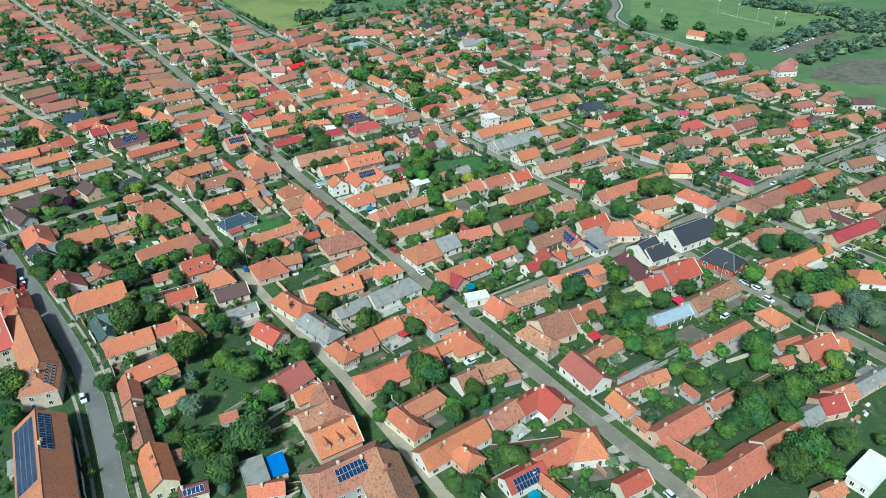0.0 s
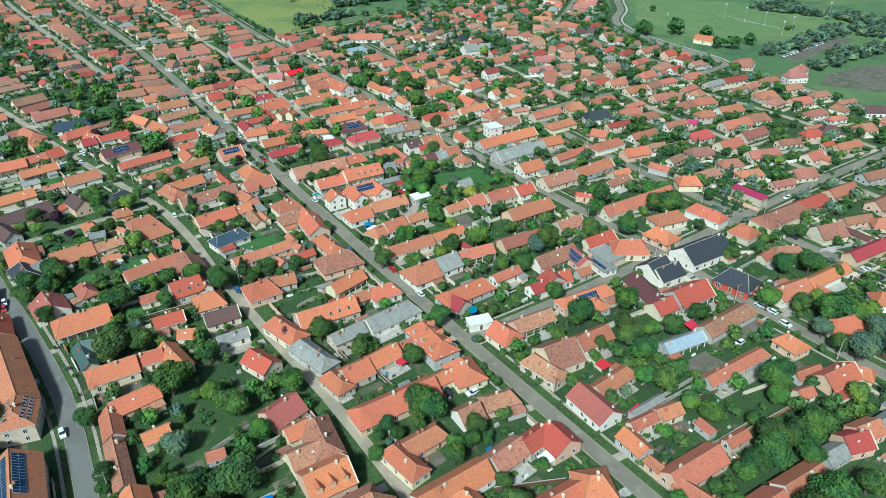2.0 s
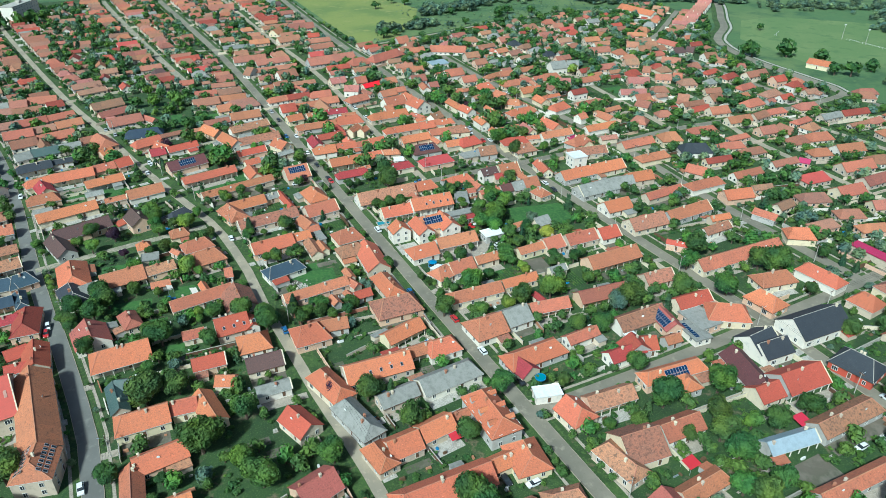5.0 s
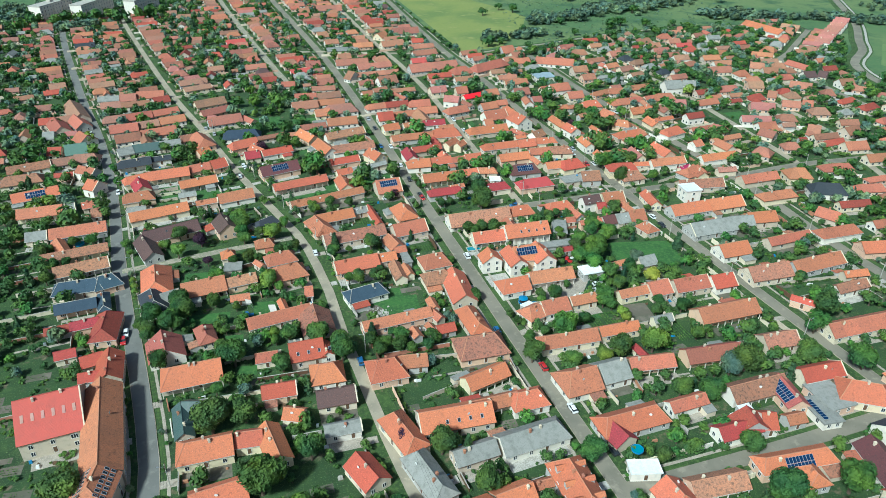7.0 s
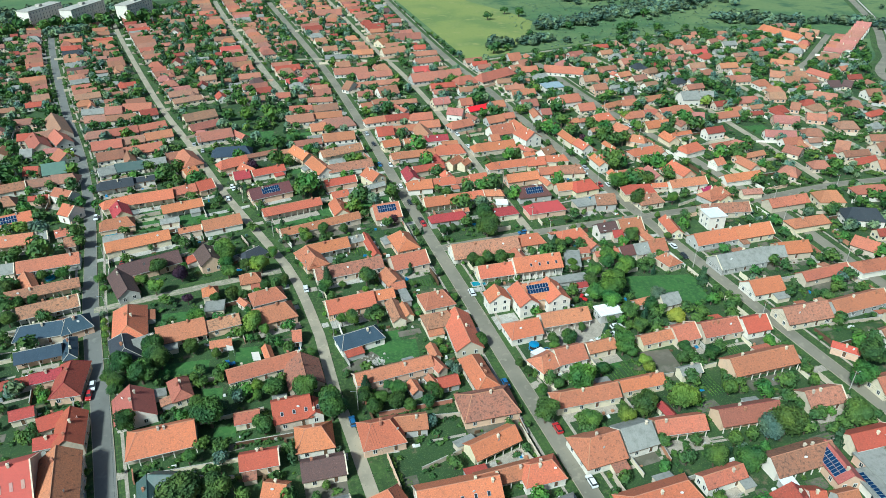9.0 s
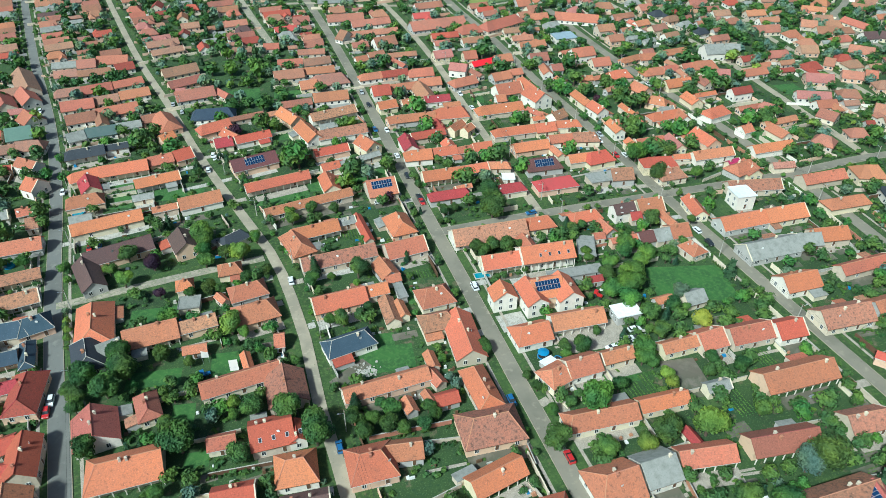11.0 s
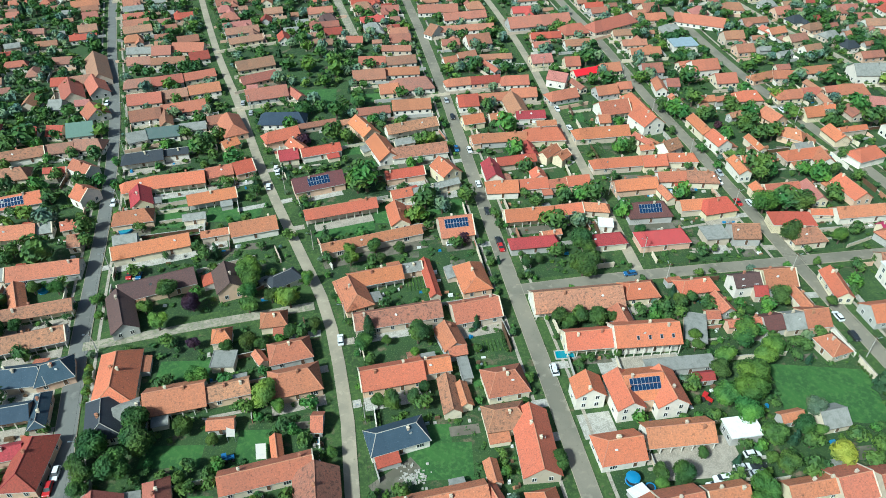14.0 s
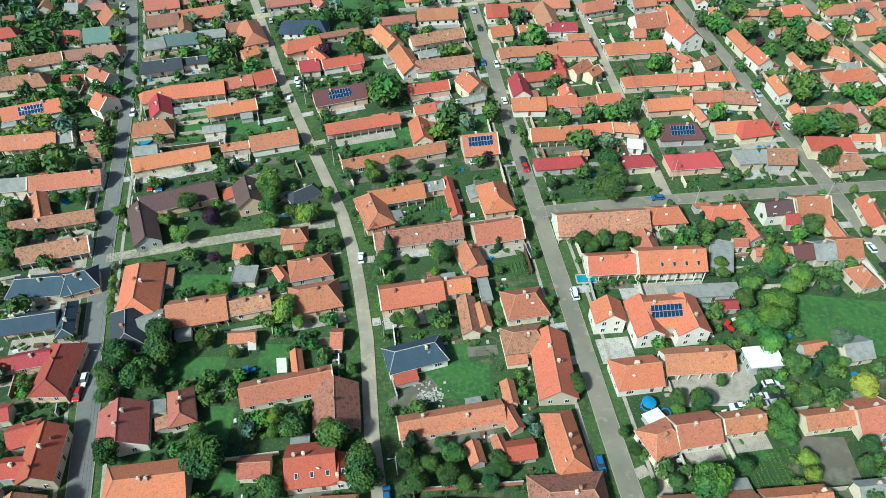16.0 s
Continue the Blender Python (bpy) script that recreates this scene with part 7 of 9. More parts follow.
lay_tree(-43.6, 336.7, 2.2, "d")
lay_tree(-39.6, 322.5, 2.6, "d")
lay_tree(-35.7, 323.7, 2.1, "d")
lay_tree(-26.9, 324.4, 1.2, "c")
lay_tree(-35.4, 340.6, 2.2, "d")
lay_tree(-27.9, 339.4, 2.5, "l")
lay_tree(-20.9, 330.9, 1.3, "d")
lay_tree(-13.8, 332.0, 2.1, "l")
lay_tree(-12.3, 325.3, 1.6, "l")
lay_tree(1.0, 325.6, 2.4, "l")
lay_tree(15.3, 324.7, 3.5, "p")
lay_tree(6.9, 331.9, 3.4, "d")
lay_tree(6.3, 317.6, 3.3, "y")
lay_tree(32.8, 332.2, 4.0, "l")
lay_tree(32.4, 321.0, 2.9, "l")
lay_tree(39.2, 324.5, 2.7, "d")
lay_tree(-41.4, 312.2, 2.9, "d")
lay_tree(17.5, 307.8, 2.1, "p")
lay_tree(20.7, 294.0, 3.0, "l")
lay_tree(-9.9, 302.7, 1.5, "y")
lay_tree(-9.4, 298.5, 1.4, "y")
lay_tree(-8.8, 294.3, 1.6, "y")
lay_tree(27.3, 304.9, 2.2, "d")
lay_tree(33.3, 304.9, 2.9, "d")
lay_tree(36.9, 304.8, 2.2, "d")
lay_tree(12.9, 307.4, 1.1, "d")
lay_tree(38.9, 283.8, 4.0, "y")
lay_tree(44.8, 321.2, 3.8, "y")
lay_tree(50.5, 330.9, 2.4, "l")
lay_tree(45.2, 308.1, 2.6, "d")
lay_tree(52.3, 309.8, 2.2, "d")
lay_tree(64.4, 338.9, 2.8, "l")
lay_tree(74.4, 338.1, 2.0, "d")
lay_tree(81.9, 299.9, 3.9, "d")
lay_tree(65.9, 299.6, 2.7, "d")
lay_tree(72.9, 300.5, 1.6, "d")
lay_tree(100.0, 303.8, 1.7, "c")
lay_tree(80.2, 294.7, 1.7, "l")
lay_tree(68.4, 278.2, 2.3, "d")
lay_tree(72.4, 277.1, 2.9, "d")
lay_tree(78.0, 277.9, 2.3, "d")
lay_tree(81.2, 281.4, 2.0, "d")
lay_tree(58.7, 322.0, 1.4, "d")
lay_tree(97.0, 287.0, 1.0, "l")
lay_tree(95.0, 275.4, 1.3, "l")
lay_tree(109.3, 307.2, 0.9, "c")
lay_tree(113.1, 332.0, 1.2, "c")
lay_tree(110.4, 324.9, 0.9, "c")
lay_tree(122.0, 328.4, 2.3, "d")
lay_tree(126.7, 329.8, 1.8, "d")
lay_tree(118.2, 322.4, 1.4, "d")
lay_tree(124.8, 300.9, 2.9, "d")
lay_tree(87.3, 319.4, 1.5, "y")
lay_tree(98.1, 293.2, 1.5, "y")
lay_tree(110.1, 280.2, 1.5, "d")
lay_tree(109.8, 275.8, 1.3, "d")
lay_tree(41.6, 286.6, 1.7, "l")
lay_tree(42.5, 280.8, 2.0, "l")
lay_tree(139.0, 321.5, 4.8, "d")
lay_tree(176.5, 322.0, 1.9, "d")
lay_tree(156.2, 303.3, 1.4, "g")
lay_tree(163.7, 307.4, 1.6, "c")
lay_tree(164.0, 302.3, 2.4, "d")
lay_tree(167.8, 303.4, 2.0, "d")
lay_tree(130.6, 300.2, 3.0, "d")
lay_tree(127.2, 298.9, 2.6, "d")
lay_tree(136.3, 298.4, 3.0, "d")
lay_tree(140.6, 298.8, 2.1, "d")
lay_tree(151.4, 299.7, 0.9, "c")
lay_tree(194.5, 298.0, 3.2, "d")
lay_tree(176.5, 286.2, 3.8, "l")
lay_tree(183.6, 305.3, 1.7, "d")
lay_tree(161.3, 287.8, 2.1, "l")
lay_tree(160.4, 283.9, 2.1, "l")
lay_tree(166.5, 278.0, 3.0, "l")
lay_tree(168.8, 285.8, 1.1, "l")
lay_tree(181.3, 278.7, 3.6, "l")
lay_tree(175.8, 275.5, 3.4, "l")
lay_tree(170.2, 270.0, 4.6, "l")
lay_tree(166.4, 264.2, 4.4, "l")
lay_tree(159.2, 264.6, 3.6, "l")
lay_tree(162.2, 273.2, 2.9, "d")
lay_tree(174.8, 283.0, 3.1, "d")
lay_tree(137.5, 285.4, 1.4, "d")
lay_tree(209.7, 294.5, 2.1, "d")
lay_tree(183.7, 295.3, 1.5, "d")
lay_tree(-5.3, 270.8, 2.4, "d")
lay_tree(-3.2, 267.3, 2.7, "d")
lay_tree(-3.6, 263.6, 2.7, "d")
lay_tree(4.1, 267.4, 4.3, "d")
lay_tree(6.7, 276.2, 3.7, "d")
lay_tree(10.9, 268.9, 1.3, "l")
lay_tree(19.0, 278.1, 2.7, "d")
lay_tree(20.2, 260.6, 1.4, "d")
lay_tree(19.9, 251.1, 2.5, "d")
lay_tree(21.3, 246.4, 3.3, "d")
lay_tree(19.6, 244.0, 2.4, "d")
lay_tree(-3.8, 259.0, 1.2, "d")
lay_tree(0.9, 246.9, 3.5, "d")
lay_tree(13.4, 246.7, 1.0, "c")
lay_tree(10.5, 246.3, 1.3, "c")
lay_tree(26.2, 272.9, 1.9, "d")
lay_tree(37.8, 252.4, 2.3, "y")
lay_tree(37.5, 248.7, 1.8, "l")
lay_tree(42.0, 248.3, 3.6, "d")
lay_tree(38.1, 234.4, 3.4, "d")
lay_tree(-19.8, 263.9, 0.8, "c")
lay_tree(-22.1, 262.8, 0.8, "c")
lay_tree(55.7, 264.7, 1.6, "l")
lay_tree(55.8, 259.1, 1.4, "d")
lay_tree(50.9, 245.3, 4.4, "d")
lay_tree(56.4, 246.8, 1.1, "d")
lay_tree(57.2, 233.9, 4.5, "d")
lay_tree(69.1, 242.6, 2.5, "c")
lay_tree(67.2, 237.9, 2.9, "d")
lay_tree(72.3, 236.4, 2.3, "d")
lay_tree(77.7, 237.8, 2.9, "l")
lay_tree(76.4, 232.5, 2.8, "d")
lay_tree(80.2, 230.7, 2.0, "d")
lay_tree(69.0, 232.2, 2.8, "d")
lay_tree(87.9, 235.7, 2.3, "d")
lay_tree(89.1, 233.0, 2.3, "d")
lay_tree(85.5, 230.5, 2.3, "d")
lay_tree(97.3, 252.8, 1.5, "l")
lay_tree(96.9, 244.9, 1.7, "g")
lay_tree(110.9, 253.6, 2.2, "d")
lay_tree(75.7, 241.4, 1.7, "d")
lay_tree(118.4, 238.9, 1.5, "d")
lay_tree(119.3, 234.1, 1.7, "d")
lay_tree(146.1, 249.5, 1.8, "d")
lay_tree(138.8, 244.5, 2.9, "d")
lay_tree(133.4, 245.6, 2.2, "d")
lay_tree(132.2, 243.2, 1.9, "l")
lay_tree(155.4, 237.3, 3.3, "l")
lay_tree(153.0, 234.4, 2.9, "l")
lay_tree(155.3, 232.1, 1.9, "l")
lay_tree(130.9, 222.8, 5.0, "l")
lay_tree(156.4, 227.3, 2.2, "y")
lay_tree(156.3, 223.6, 2.2, "y")
lay_tree(165.5, 251.2, 3.4, "d")
lay_tree(164.0, 242.7, 3.0, "d")
lay_tree(175.0, 252.1, 2.8, "d")
lay_tree(180.1, 256.7, 3.3, "g")
lay_tree(178.1, 243.1, 3.5, "Y")
lay_tree(162.0, 245.4, 1.7, "d")
lay_tree(162.6, 257.9, 3.8, "l")
lay_tree(172.4, 228.5, 2.4, "d")
lay_tree(168.8, 224.5, 2.3, "d")
lay_tree(141.2, 227.2, 2.5, "d")
lay_tree(178.4, 251.0, 1.8, "l")
lay_tree(120.0, 224.7, 1.8, "d")
lay_tree(125.6, 225.8, 1.8, "d")
lay_tree(85.8, 138.1, 5.4, "d")
lay_tree(87.1, 134.2, 4.6, "d")
lay_tree(73.7, 137.9, 2.6, "d")
lay_tree(66.4, 129.9, 2.5, "d")
lay_tree(94.0, 122.4, 3.4, "d")
lay_tree(90.2, 119.7, 2.9, "d")
lay_tree(82.7, 117.0, 3.9, "d")
lay_tree(85.2, 120.5, 2.9, "l")
lay_tree(111.1, 135.6, 2.0, "d")
lay_tree(58.6, 167.7, 4.0, "d")
lay_tree(70.3, 136.0, 1.9, "d")
lay_tree(86.9, 96.4, 3.4, "d")
lay_tree(89.1, 94.7, 2.8, "d")
lay_tree(89.3, 103.8, 2.5, "d")
lay_tree(72.9, 94.7, 3.3, "d")
lay_tree(69.4, 97.8, 2.7, "d")
lay_tree(77.2, 96.0, 2.4, "d")
lay_tree(101.0, 102.2, 2.2, "d")
lay_tree(61.0, 131.7, 1.3, "d")
lay_tree(81.1, 133.7, 3.0, "d")
lay_tree(74.5, 133.3, 2.6, "d")
lay_tree(111.6, 96.5, 1.1, "l")
lay_tree(116.0, 108.8, 0.9, "c")
lay_tree(94.7, 118.2, 1.9, "d")
lay_tree(151.9, 105.3, 4.6, "d")
lay_tree(149.7, 109.7, 3.7, "l")
lay_tree(159.3, 106.2, 3.8, "d")
lay_tree(152.3, 95.0, 3.3, "l")
lay_tree(153.1, 88.8, 3.2, "l")
lay_tree(161.5, 80.3, 3.3, "d")
lay_tree(179.9, 86.8, 6.1, "d")
lay_tree(174.8, 82.5, 3.4, "l")
lay_tree(159.4, 74.0, 4.8, "d")
lay_tree(163.4, 69.9, 4.8, "d")
lay_tree(171.6, 68.8, 5.4, "d")
lay_tree(152.7, 68.7, 5.4, "d")
lay_tree(148.2, 71.0, 4.2, "d")
lay_tree(161.9, 64.6, 4.0, "d")
lay_tree(142.9, 69.8, 3.4, "d")
lay_tree(151.3, 51.7, 6.0, "d")
lay_tree(144.5, 51.7, 5.5, "d")
lay_tree(153.7, 46.4, 3.1, "l")
lay_tree(165.7, 50.1, 4.0, "d")
lay_tree(195.8, 69.4, 3.6, "y")
lay_tree(133.4, 72.0, 2.2, "d")
lay_tree(133.3, 66.1, 2.6, "l")
lay_tree(121.9, 73.9, 2.5, "l")
lay_tree(122.3, 69.9, 2.1, "l")
lay_tree(122.3, 65.7, 2.1, "l")
lay_tree(123.3, 59.9, 1.4, "y")
lay_tree(176.3, 44.4, 2.1, "y")
lay_tree(-20.9, 199.3, 5.2, "d")
lay_tree(-21.8, 187.9, 3.8, "d")
lay_tree(27.3, 187.4, 5.9, "l")
lay_tree(35.9, 176.9, 4.1, "l")
lay_tree(3.6, 187.7, 3.4, "d")
lay_tree(39.6, 168.3, 5.2, "d")
lay_tree(21.7, 161.6, 4.2, "g")
lay_tree(42.3, 154.7, 3.8, "l")
lay_tree(31.1, 140.3, 6.4, "d")
lay_tree(25.8, 142.3, 5.0, "d")
lay_tree(19.4, 143.5, 5.7, "d")
lay_tree(21.2, 134.9, 4.9, "d")
lay_tree(4.0, 163.0, 3.1, "d")
lay_tree(3.6, 152.8, 2.6, "d")
lay_tree(20.3, 129.8, 2.1, "g")
lay_tree(15.9, 180.7, 2.1, "d")
lay_tree(2.3, 159.5, 2.3, "d")
lay_tree(15.6, 154.1, 3.0, "d")
lay_tree(155.8, 206.6, 4.7, "y")
lay_tree(137.4, 206.9, 3.1, "y")
lay_tree(144.4, 207.6, 4.1, "d")
lay_tree(128.1, 208.2, 3.0, "l")
lay_tree(153.6, 246.4, 1.4, "c")
lay_tree(180.8, 244.9, 2.4, "Y")
lay_tree(174.0, 208.1, 2.7, "l")
lay_tree(172.9, 189.4, 3.7, "g")
lay_tree(178.7, 189.6, 5.3, "d")
lay_tree(200.6, 185.6, 4.4, "d")
lay_tree(214.7, 198.5, 4.1, "l")
lay_tree(159.7, 181.9, 4.0, "d")
lay_tree(152.2, 185.8, 3.5, "d")
lay_tree(132.3, 164.8, 2.7, "d")
lay_tree(82.3, 183.3, 2.8, "c")
lay_tree(75.7, 186.1, 4.4, "d")
lay_tree(82.7, 170.7, 4.2, "d")
lay_tree(94.6, 158.4, 3.7, "d")
lay_tree(113.4, 170.9, 4.0, "d")
lay_tree(115.7, 214.2, 4.0, "d")
lay_tree(157.4, 160.5, 3.8, "d")
lay_tree(153.6, 143.8, 5.0, "d")
lay_tree(141.1, 140.7, 3.1, "d")
lay_tree(133.3, 143.9, 2.2, "d")
lay_tree(110.6, 251.5, 2.0, "d")
lay_tree(178.4, 223.2, 2.8, "d")
lay_tree(172.5, 140.8, 5.2, "l")
lay_tree(169.9, 125.5, 2.7, "l")
lay_tree(158.6, 126.2, 4.4, "d")
lay_tree(158.1, 118.7, 4.8, "d")
lay_tree(176.5, 122.1, 4.1, "d")
lay_tree(189.1, 122.1, 3.8, "d")
lay_tree(215.6, 113.0, 4.5, "l")
lay_tree(250.1, 118.3, 5.0, "d")
lay_tree(242.7, 124.7, 4.4, "d")
lay_tree(235.1, 105.9, 2.6, "y")
lay_tree(224.4, 105.9, 4.1, "d")
lay_tree(226.9, 95.9, 6.1, "d")
lay_tree(217.1, 93.1, 3.9, "g")
lay_tree(215.5, 79.7, 5.8, "g")
lay_tree(229.3, 80.8, 5.0, "g")
lay_tree(227.8, 74.6, 5.0, "g")
lay_tree(238.6, 78.2, 4.1, "d")
lay_tree(233.6, 141.2, 3.8, "d")
lay_tree(239.9, 185.9, 4.8, "d")
lay_tree(242.5, 180.8, 5.9, "d")
lay_tree(215.2, 178.5, 4.5, "d")
lay_tree(270.2, 180.2, 3.2, "d")
lay_tree(273.0, 173.3, 2.0, "c")
lay_tree(272.9, 167.4, 1.8, "c")
lay_tree(269.5, 139.7, 3.0, "d")
lay_tree(274.1, 136.5, 3.0, "d")
lay_tree(242.7, 164.0, 2.9, "d")
lay_tree(225.0, 206.1, 4.8, "d")
lay_tree(234.7, 88.5, 5.1, "l")
lay_tree(214.5, 85.8, 3.9, "d")
lay_tree(150.2, 129.8, 2.6, "d")
lay_tree(163.3, 133.1, 4.1, "d")
lay_tree(255.7, 109.9, 2.8, "d")
lay_tree(32.4, 327.8, 3.2, "l")
lay_tree(31.9, 337.7, 4.6, "l")
lay_tree(-1.7, 274.8, 3.9, "d")
lay_tree(6.6, 280.9, 3.9, "d")
lay_tree(9.3, 273.2, 4.4, "d")
lay_tree(23.8, 241.9, 5.0, "d")
lay_tree(57.5, 237.9, 4.5, "d")
lay_tree(15.8, 213.7, 5.5, "d")
lay_tree(25.2, 215.2, 4.2, "d")
lay_tree(68.0, 305.6, 2.9, "c")
lay_tree(41.2, 195.2, 4.4, "d")
lay_tree(17.6, 229.3, 2.4, "l")
lay_tree(66.5, 191.9, 2.7, "p")

# ---- lawns ----
def lay_lawn(x, y, ang, length, width):
    s = Shape()
    s.box(-length / 2, -width / 2, 0.0, length / 2, width / 2, 0.03)
    ob = setting("lawn", s, MOWN, "open green lawn in a garden", "lawn")
    ob.matrix_world = pose(x, y, 0, 0, 0, ang)
    take(taken, x, y, ang, length, width)


MOWN = earthy("mown_lawn", [(0.048, 0.126, 0.025), (0.034, 0.094, 0.021), (0.068, 0.150, 0.033), (0.097, 0.123, 0.042)], (0.15, 0.7, 1.8))
lay_lawn(53.5, 469.7, -4, 22, 15)
lay_lawn(78.1, 464.0, -4, 14, 9)
lay_lawn(70.7, 416.3, -4, 9, 9)
lay_lawn(26.3, 464.7, -4, 9, 12)
lay_lawn(283.9, 347.4, -4, 18, 14)
lay_lawn(281.0, 369.6, -4, 10, 9)
lay_lawn(333.6, 392.9, -4, 20, 12)
lay_lawn(108.4, 495.0, -4, 3, 3)
lay_lawn(214.8, 413.7, -4, 9, 6)
lay_lawn(102.1, 367.8, -4, 14, 9)
lay_lawn(-0.1, 387.6, -4, 16, 8)
lay_lawn(196.9, 445.7, -4, 16, 5)
lay_lawn(23.4, 375.9, -7, 19.7, 9.0)
lay_lawn(0.1, 376.1, -7, 11.2, 9.8)
lay_lawn(63.7, 360.2, -7, 20.9, 9.0)
lay_lawn(77.5, 367.8, -7, 5.6, 12.7)
lay_lawn(15.5, 300.2, -7, 14.7, 7.1)
lay_lawn(189.5, 263.5, -14, 27, 19)
lay_lawn(23.6, 251.9, -7, 6.1, 14.0)
lay_lawn(16.0, 271.3, -7, 15.2, 6.5)
lay_lawn(35.9, 271.3, -7, 8.0, 9.8)
lay_lawn(80.5, 259.5, -7, 19.4, 10.7)
lay_lawn(99.9, 284.4, -7, 9.3, 7.6)
lay_lawn(82.6, 293.8, -7, 8.9, 5.0)
lay_lawn(141.0, 232.5, -7, 19.0, 4.7)
lay_lawn(170.5, 433.5, -7, 10.2, 19.0)
lay_lawn(27.1, 238.6, -7, 6.3, 5.0)
lay_lawn(83.2, 267.5, -7, 6.0, 5.7)

# yards, beds and awnings that stay clear of trees
clear_yards = ((92.6, 160.2, 7, 6), (144, 122.6, 6, 6), (184, 120.2, 7, 7), (137.5, 102.2, 7, 5), (38.5, 267.5, 6, 6),
    (30.6, 274.9, 5, 5), (30.1, 267.9, 6, 4), (155.5, 266.5, 6, 6), (22, 286, 6, 4), (127.5, 245, 9, 7),
    (146, 250, 20, 12), (143, 281.6, 24, 7), (124, 263.4, 9, 8), (163, 226, 11, 15))
clear_beds = ((74, 256, 12, 8), (173, 105, 13, 11), (132, 278, 9, 8), (86, 85, 6, 6), (145.7, 226.5, 9, 12),
    (104, 295.7, 8, 6), (84.9, 326.6, 8, 8), (145.4, 98.4, 9, 10), (78, 284, 6, 6), (172, 214, 7, 10),
    (190, 225, 7, 9), (92, 212, 7, 8))
for x, y, wide, deep in clear_yards + clear_beds:
    take(taken, x, y, 0, wide, deep)
# soil beds and trodden paths in the gardens
bed_rng = random.Random(51)
beds, paths, bed_list = Shape(), Shape(), []


def lay_patch(into, x, y, ang, length, width, high):
    m = pose(x, y, 0, 0, 0, ang)
    p = Shape()
    p.box(-length / 2, -width / 2, 0.0, length / 2, width / 2, high, 0, 0.08)
    n = len(into.v)
    into.v += [tuple(m @ Vector(c)) for c in p.v]
    into.f += [tuple(i + n for i in f) for f in p.f]
    into.m += p.m


while len(bed_list) < 150:
    x, y, ang = bed_rng.uniform(-60, 262), bed_rng.uniform(80, 430), bed_rng.uniform(-8, 4)
    length, width = bed_rng.uniform(3, 8), bed_rng.uniform(2, 4)
    if free(x, y, ang, length, width):
        lay_patch(beds, x, y, ang, length, width, bed_rng.uniform(0.04, 0.07))
        bed_list.append((x, y, ang, length, width))
        take(taken, x, y, ang, length, width)
for x, y, ang, length, width in list(footprints):
    if -60 < x < 270 and 80 < y < 430 and length > 8 and abs(ang) < 40:
        way = -1 if street_at(x, y) > 0 else 1
        run, c, s_ = bed_rng.uniform(6, 14), math.cos(radians(ang)), math.sin(radians(ang))
        u, w = way * (length / 2 + run / 2), -width / 2 - bed_rng.uniform(0.5, 2)
        px, py = x + u * c - w * s_, y + u * s_ + w * c
        if free(px, py, ang, run, 0.5):
            lay_patch(paths, px, py, ang, run, bed_rng.uniform(0.7, 1.3), 0.042)
            take(taken, px, py, ang, run, 0.8)
tagged(new("garden_bed", beds.mesh("garden_bed", SOIL)), "dug brown soil beds in the gardens", "garden bed", kind="stuff")
tagged(new("garden_path", paths.mesh("garden_path", PAVING)), "narrow pale paths through the gardens", "path", kind="stuff")
# garden trees further off, and between the houses
grove = random.Random(21)
for many, xs, ys, small_r in ((300, (-75, 290), (62, 430), (1.5, 3.6)), (110, (125, 213), (110, 310), (1.4, 3.4)), (40, (8, 60), (250, 420), (1.3, 3.0)), (30, (8, 60), (150, 262), (1.5, 3.5)), (90, (-110, -22), (225, 420), (2.0, 4.5)), (2600, (-200, 545), (75, 860), (1.6, 4.4))):
    count = 0
    while count < many:
        x, y = grove.uniform(*xs), grove.uniform(*ys)
        if not inside_village(x, y) or many > 1000 and x < 250 and y < 430 or many in (300, 90) and y < 250 and x < 40 or many > 1000 and x < 230 and grove.random() < 0.2 or x > 285 and y < 400 and grove.random() < 0.5 or y > 300 and settled(x, y) and grove.random() < 0.6:
            continue
        if free(x, y, 0, 2.0, 2.0):
            # far trees draw grey-green more often, which paints distance haze into them
            lay_tree(x, y, grove.uniform(*small_r), grove.choices("dlygc", (7.5, 2.4, 0.2, 5.0, 1) if many > 1000 else (12, 2.6, 0.3, 1.0, 1))[0], True)
            count += 1
# bushes and low trees on the verges
for name in ("main", "left", "far_left", "second", "third", "inner", "lower_cross", "cross", "upper", "fourth", "fifth", "sixth", "seventh"):
    line, wide = lines[name], VERGE.get(name, 5.0)
    for (ax, ay), (bx, by) in zip(line, line[1:]):
        w = math.hypot(bx - ax, by - ay)
        for side in (-1, 1):
            for _ in range(grove.choice((0, 1, 1, 2)) if ay < 400 else grove.choice((0, 1, 2, 3))):
                u, off = grove.random(), side * (wide - grove.uniform(0.2, 1.8))
                lay_tree(ax + (bx - ax) * u + (by - ay) / w * off, ay + (by - ay) * u - (bx - ax) / w * off, grove.uniform(0.7, 2.0), grove.choice("dddddllg"), True)


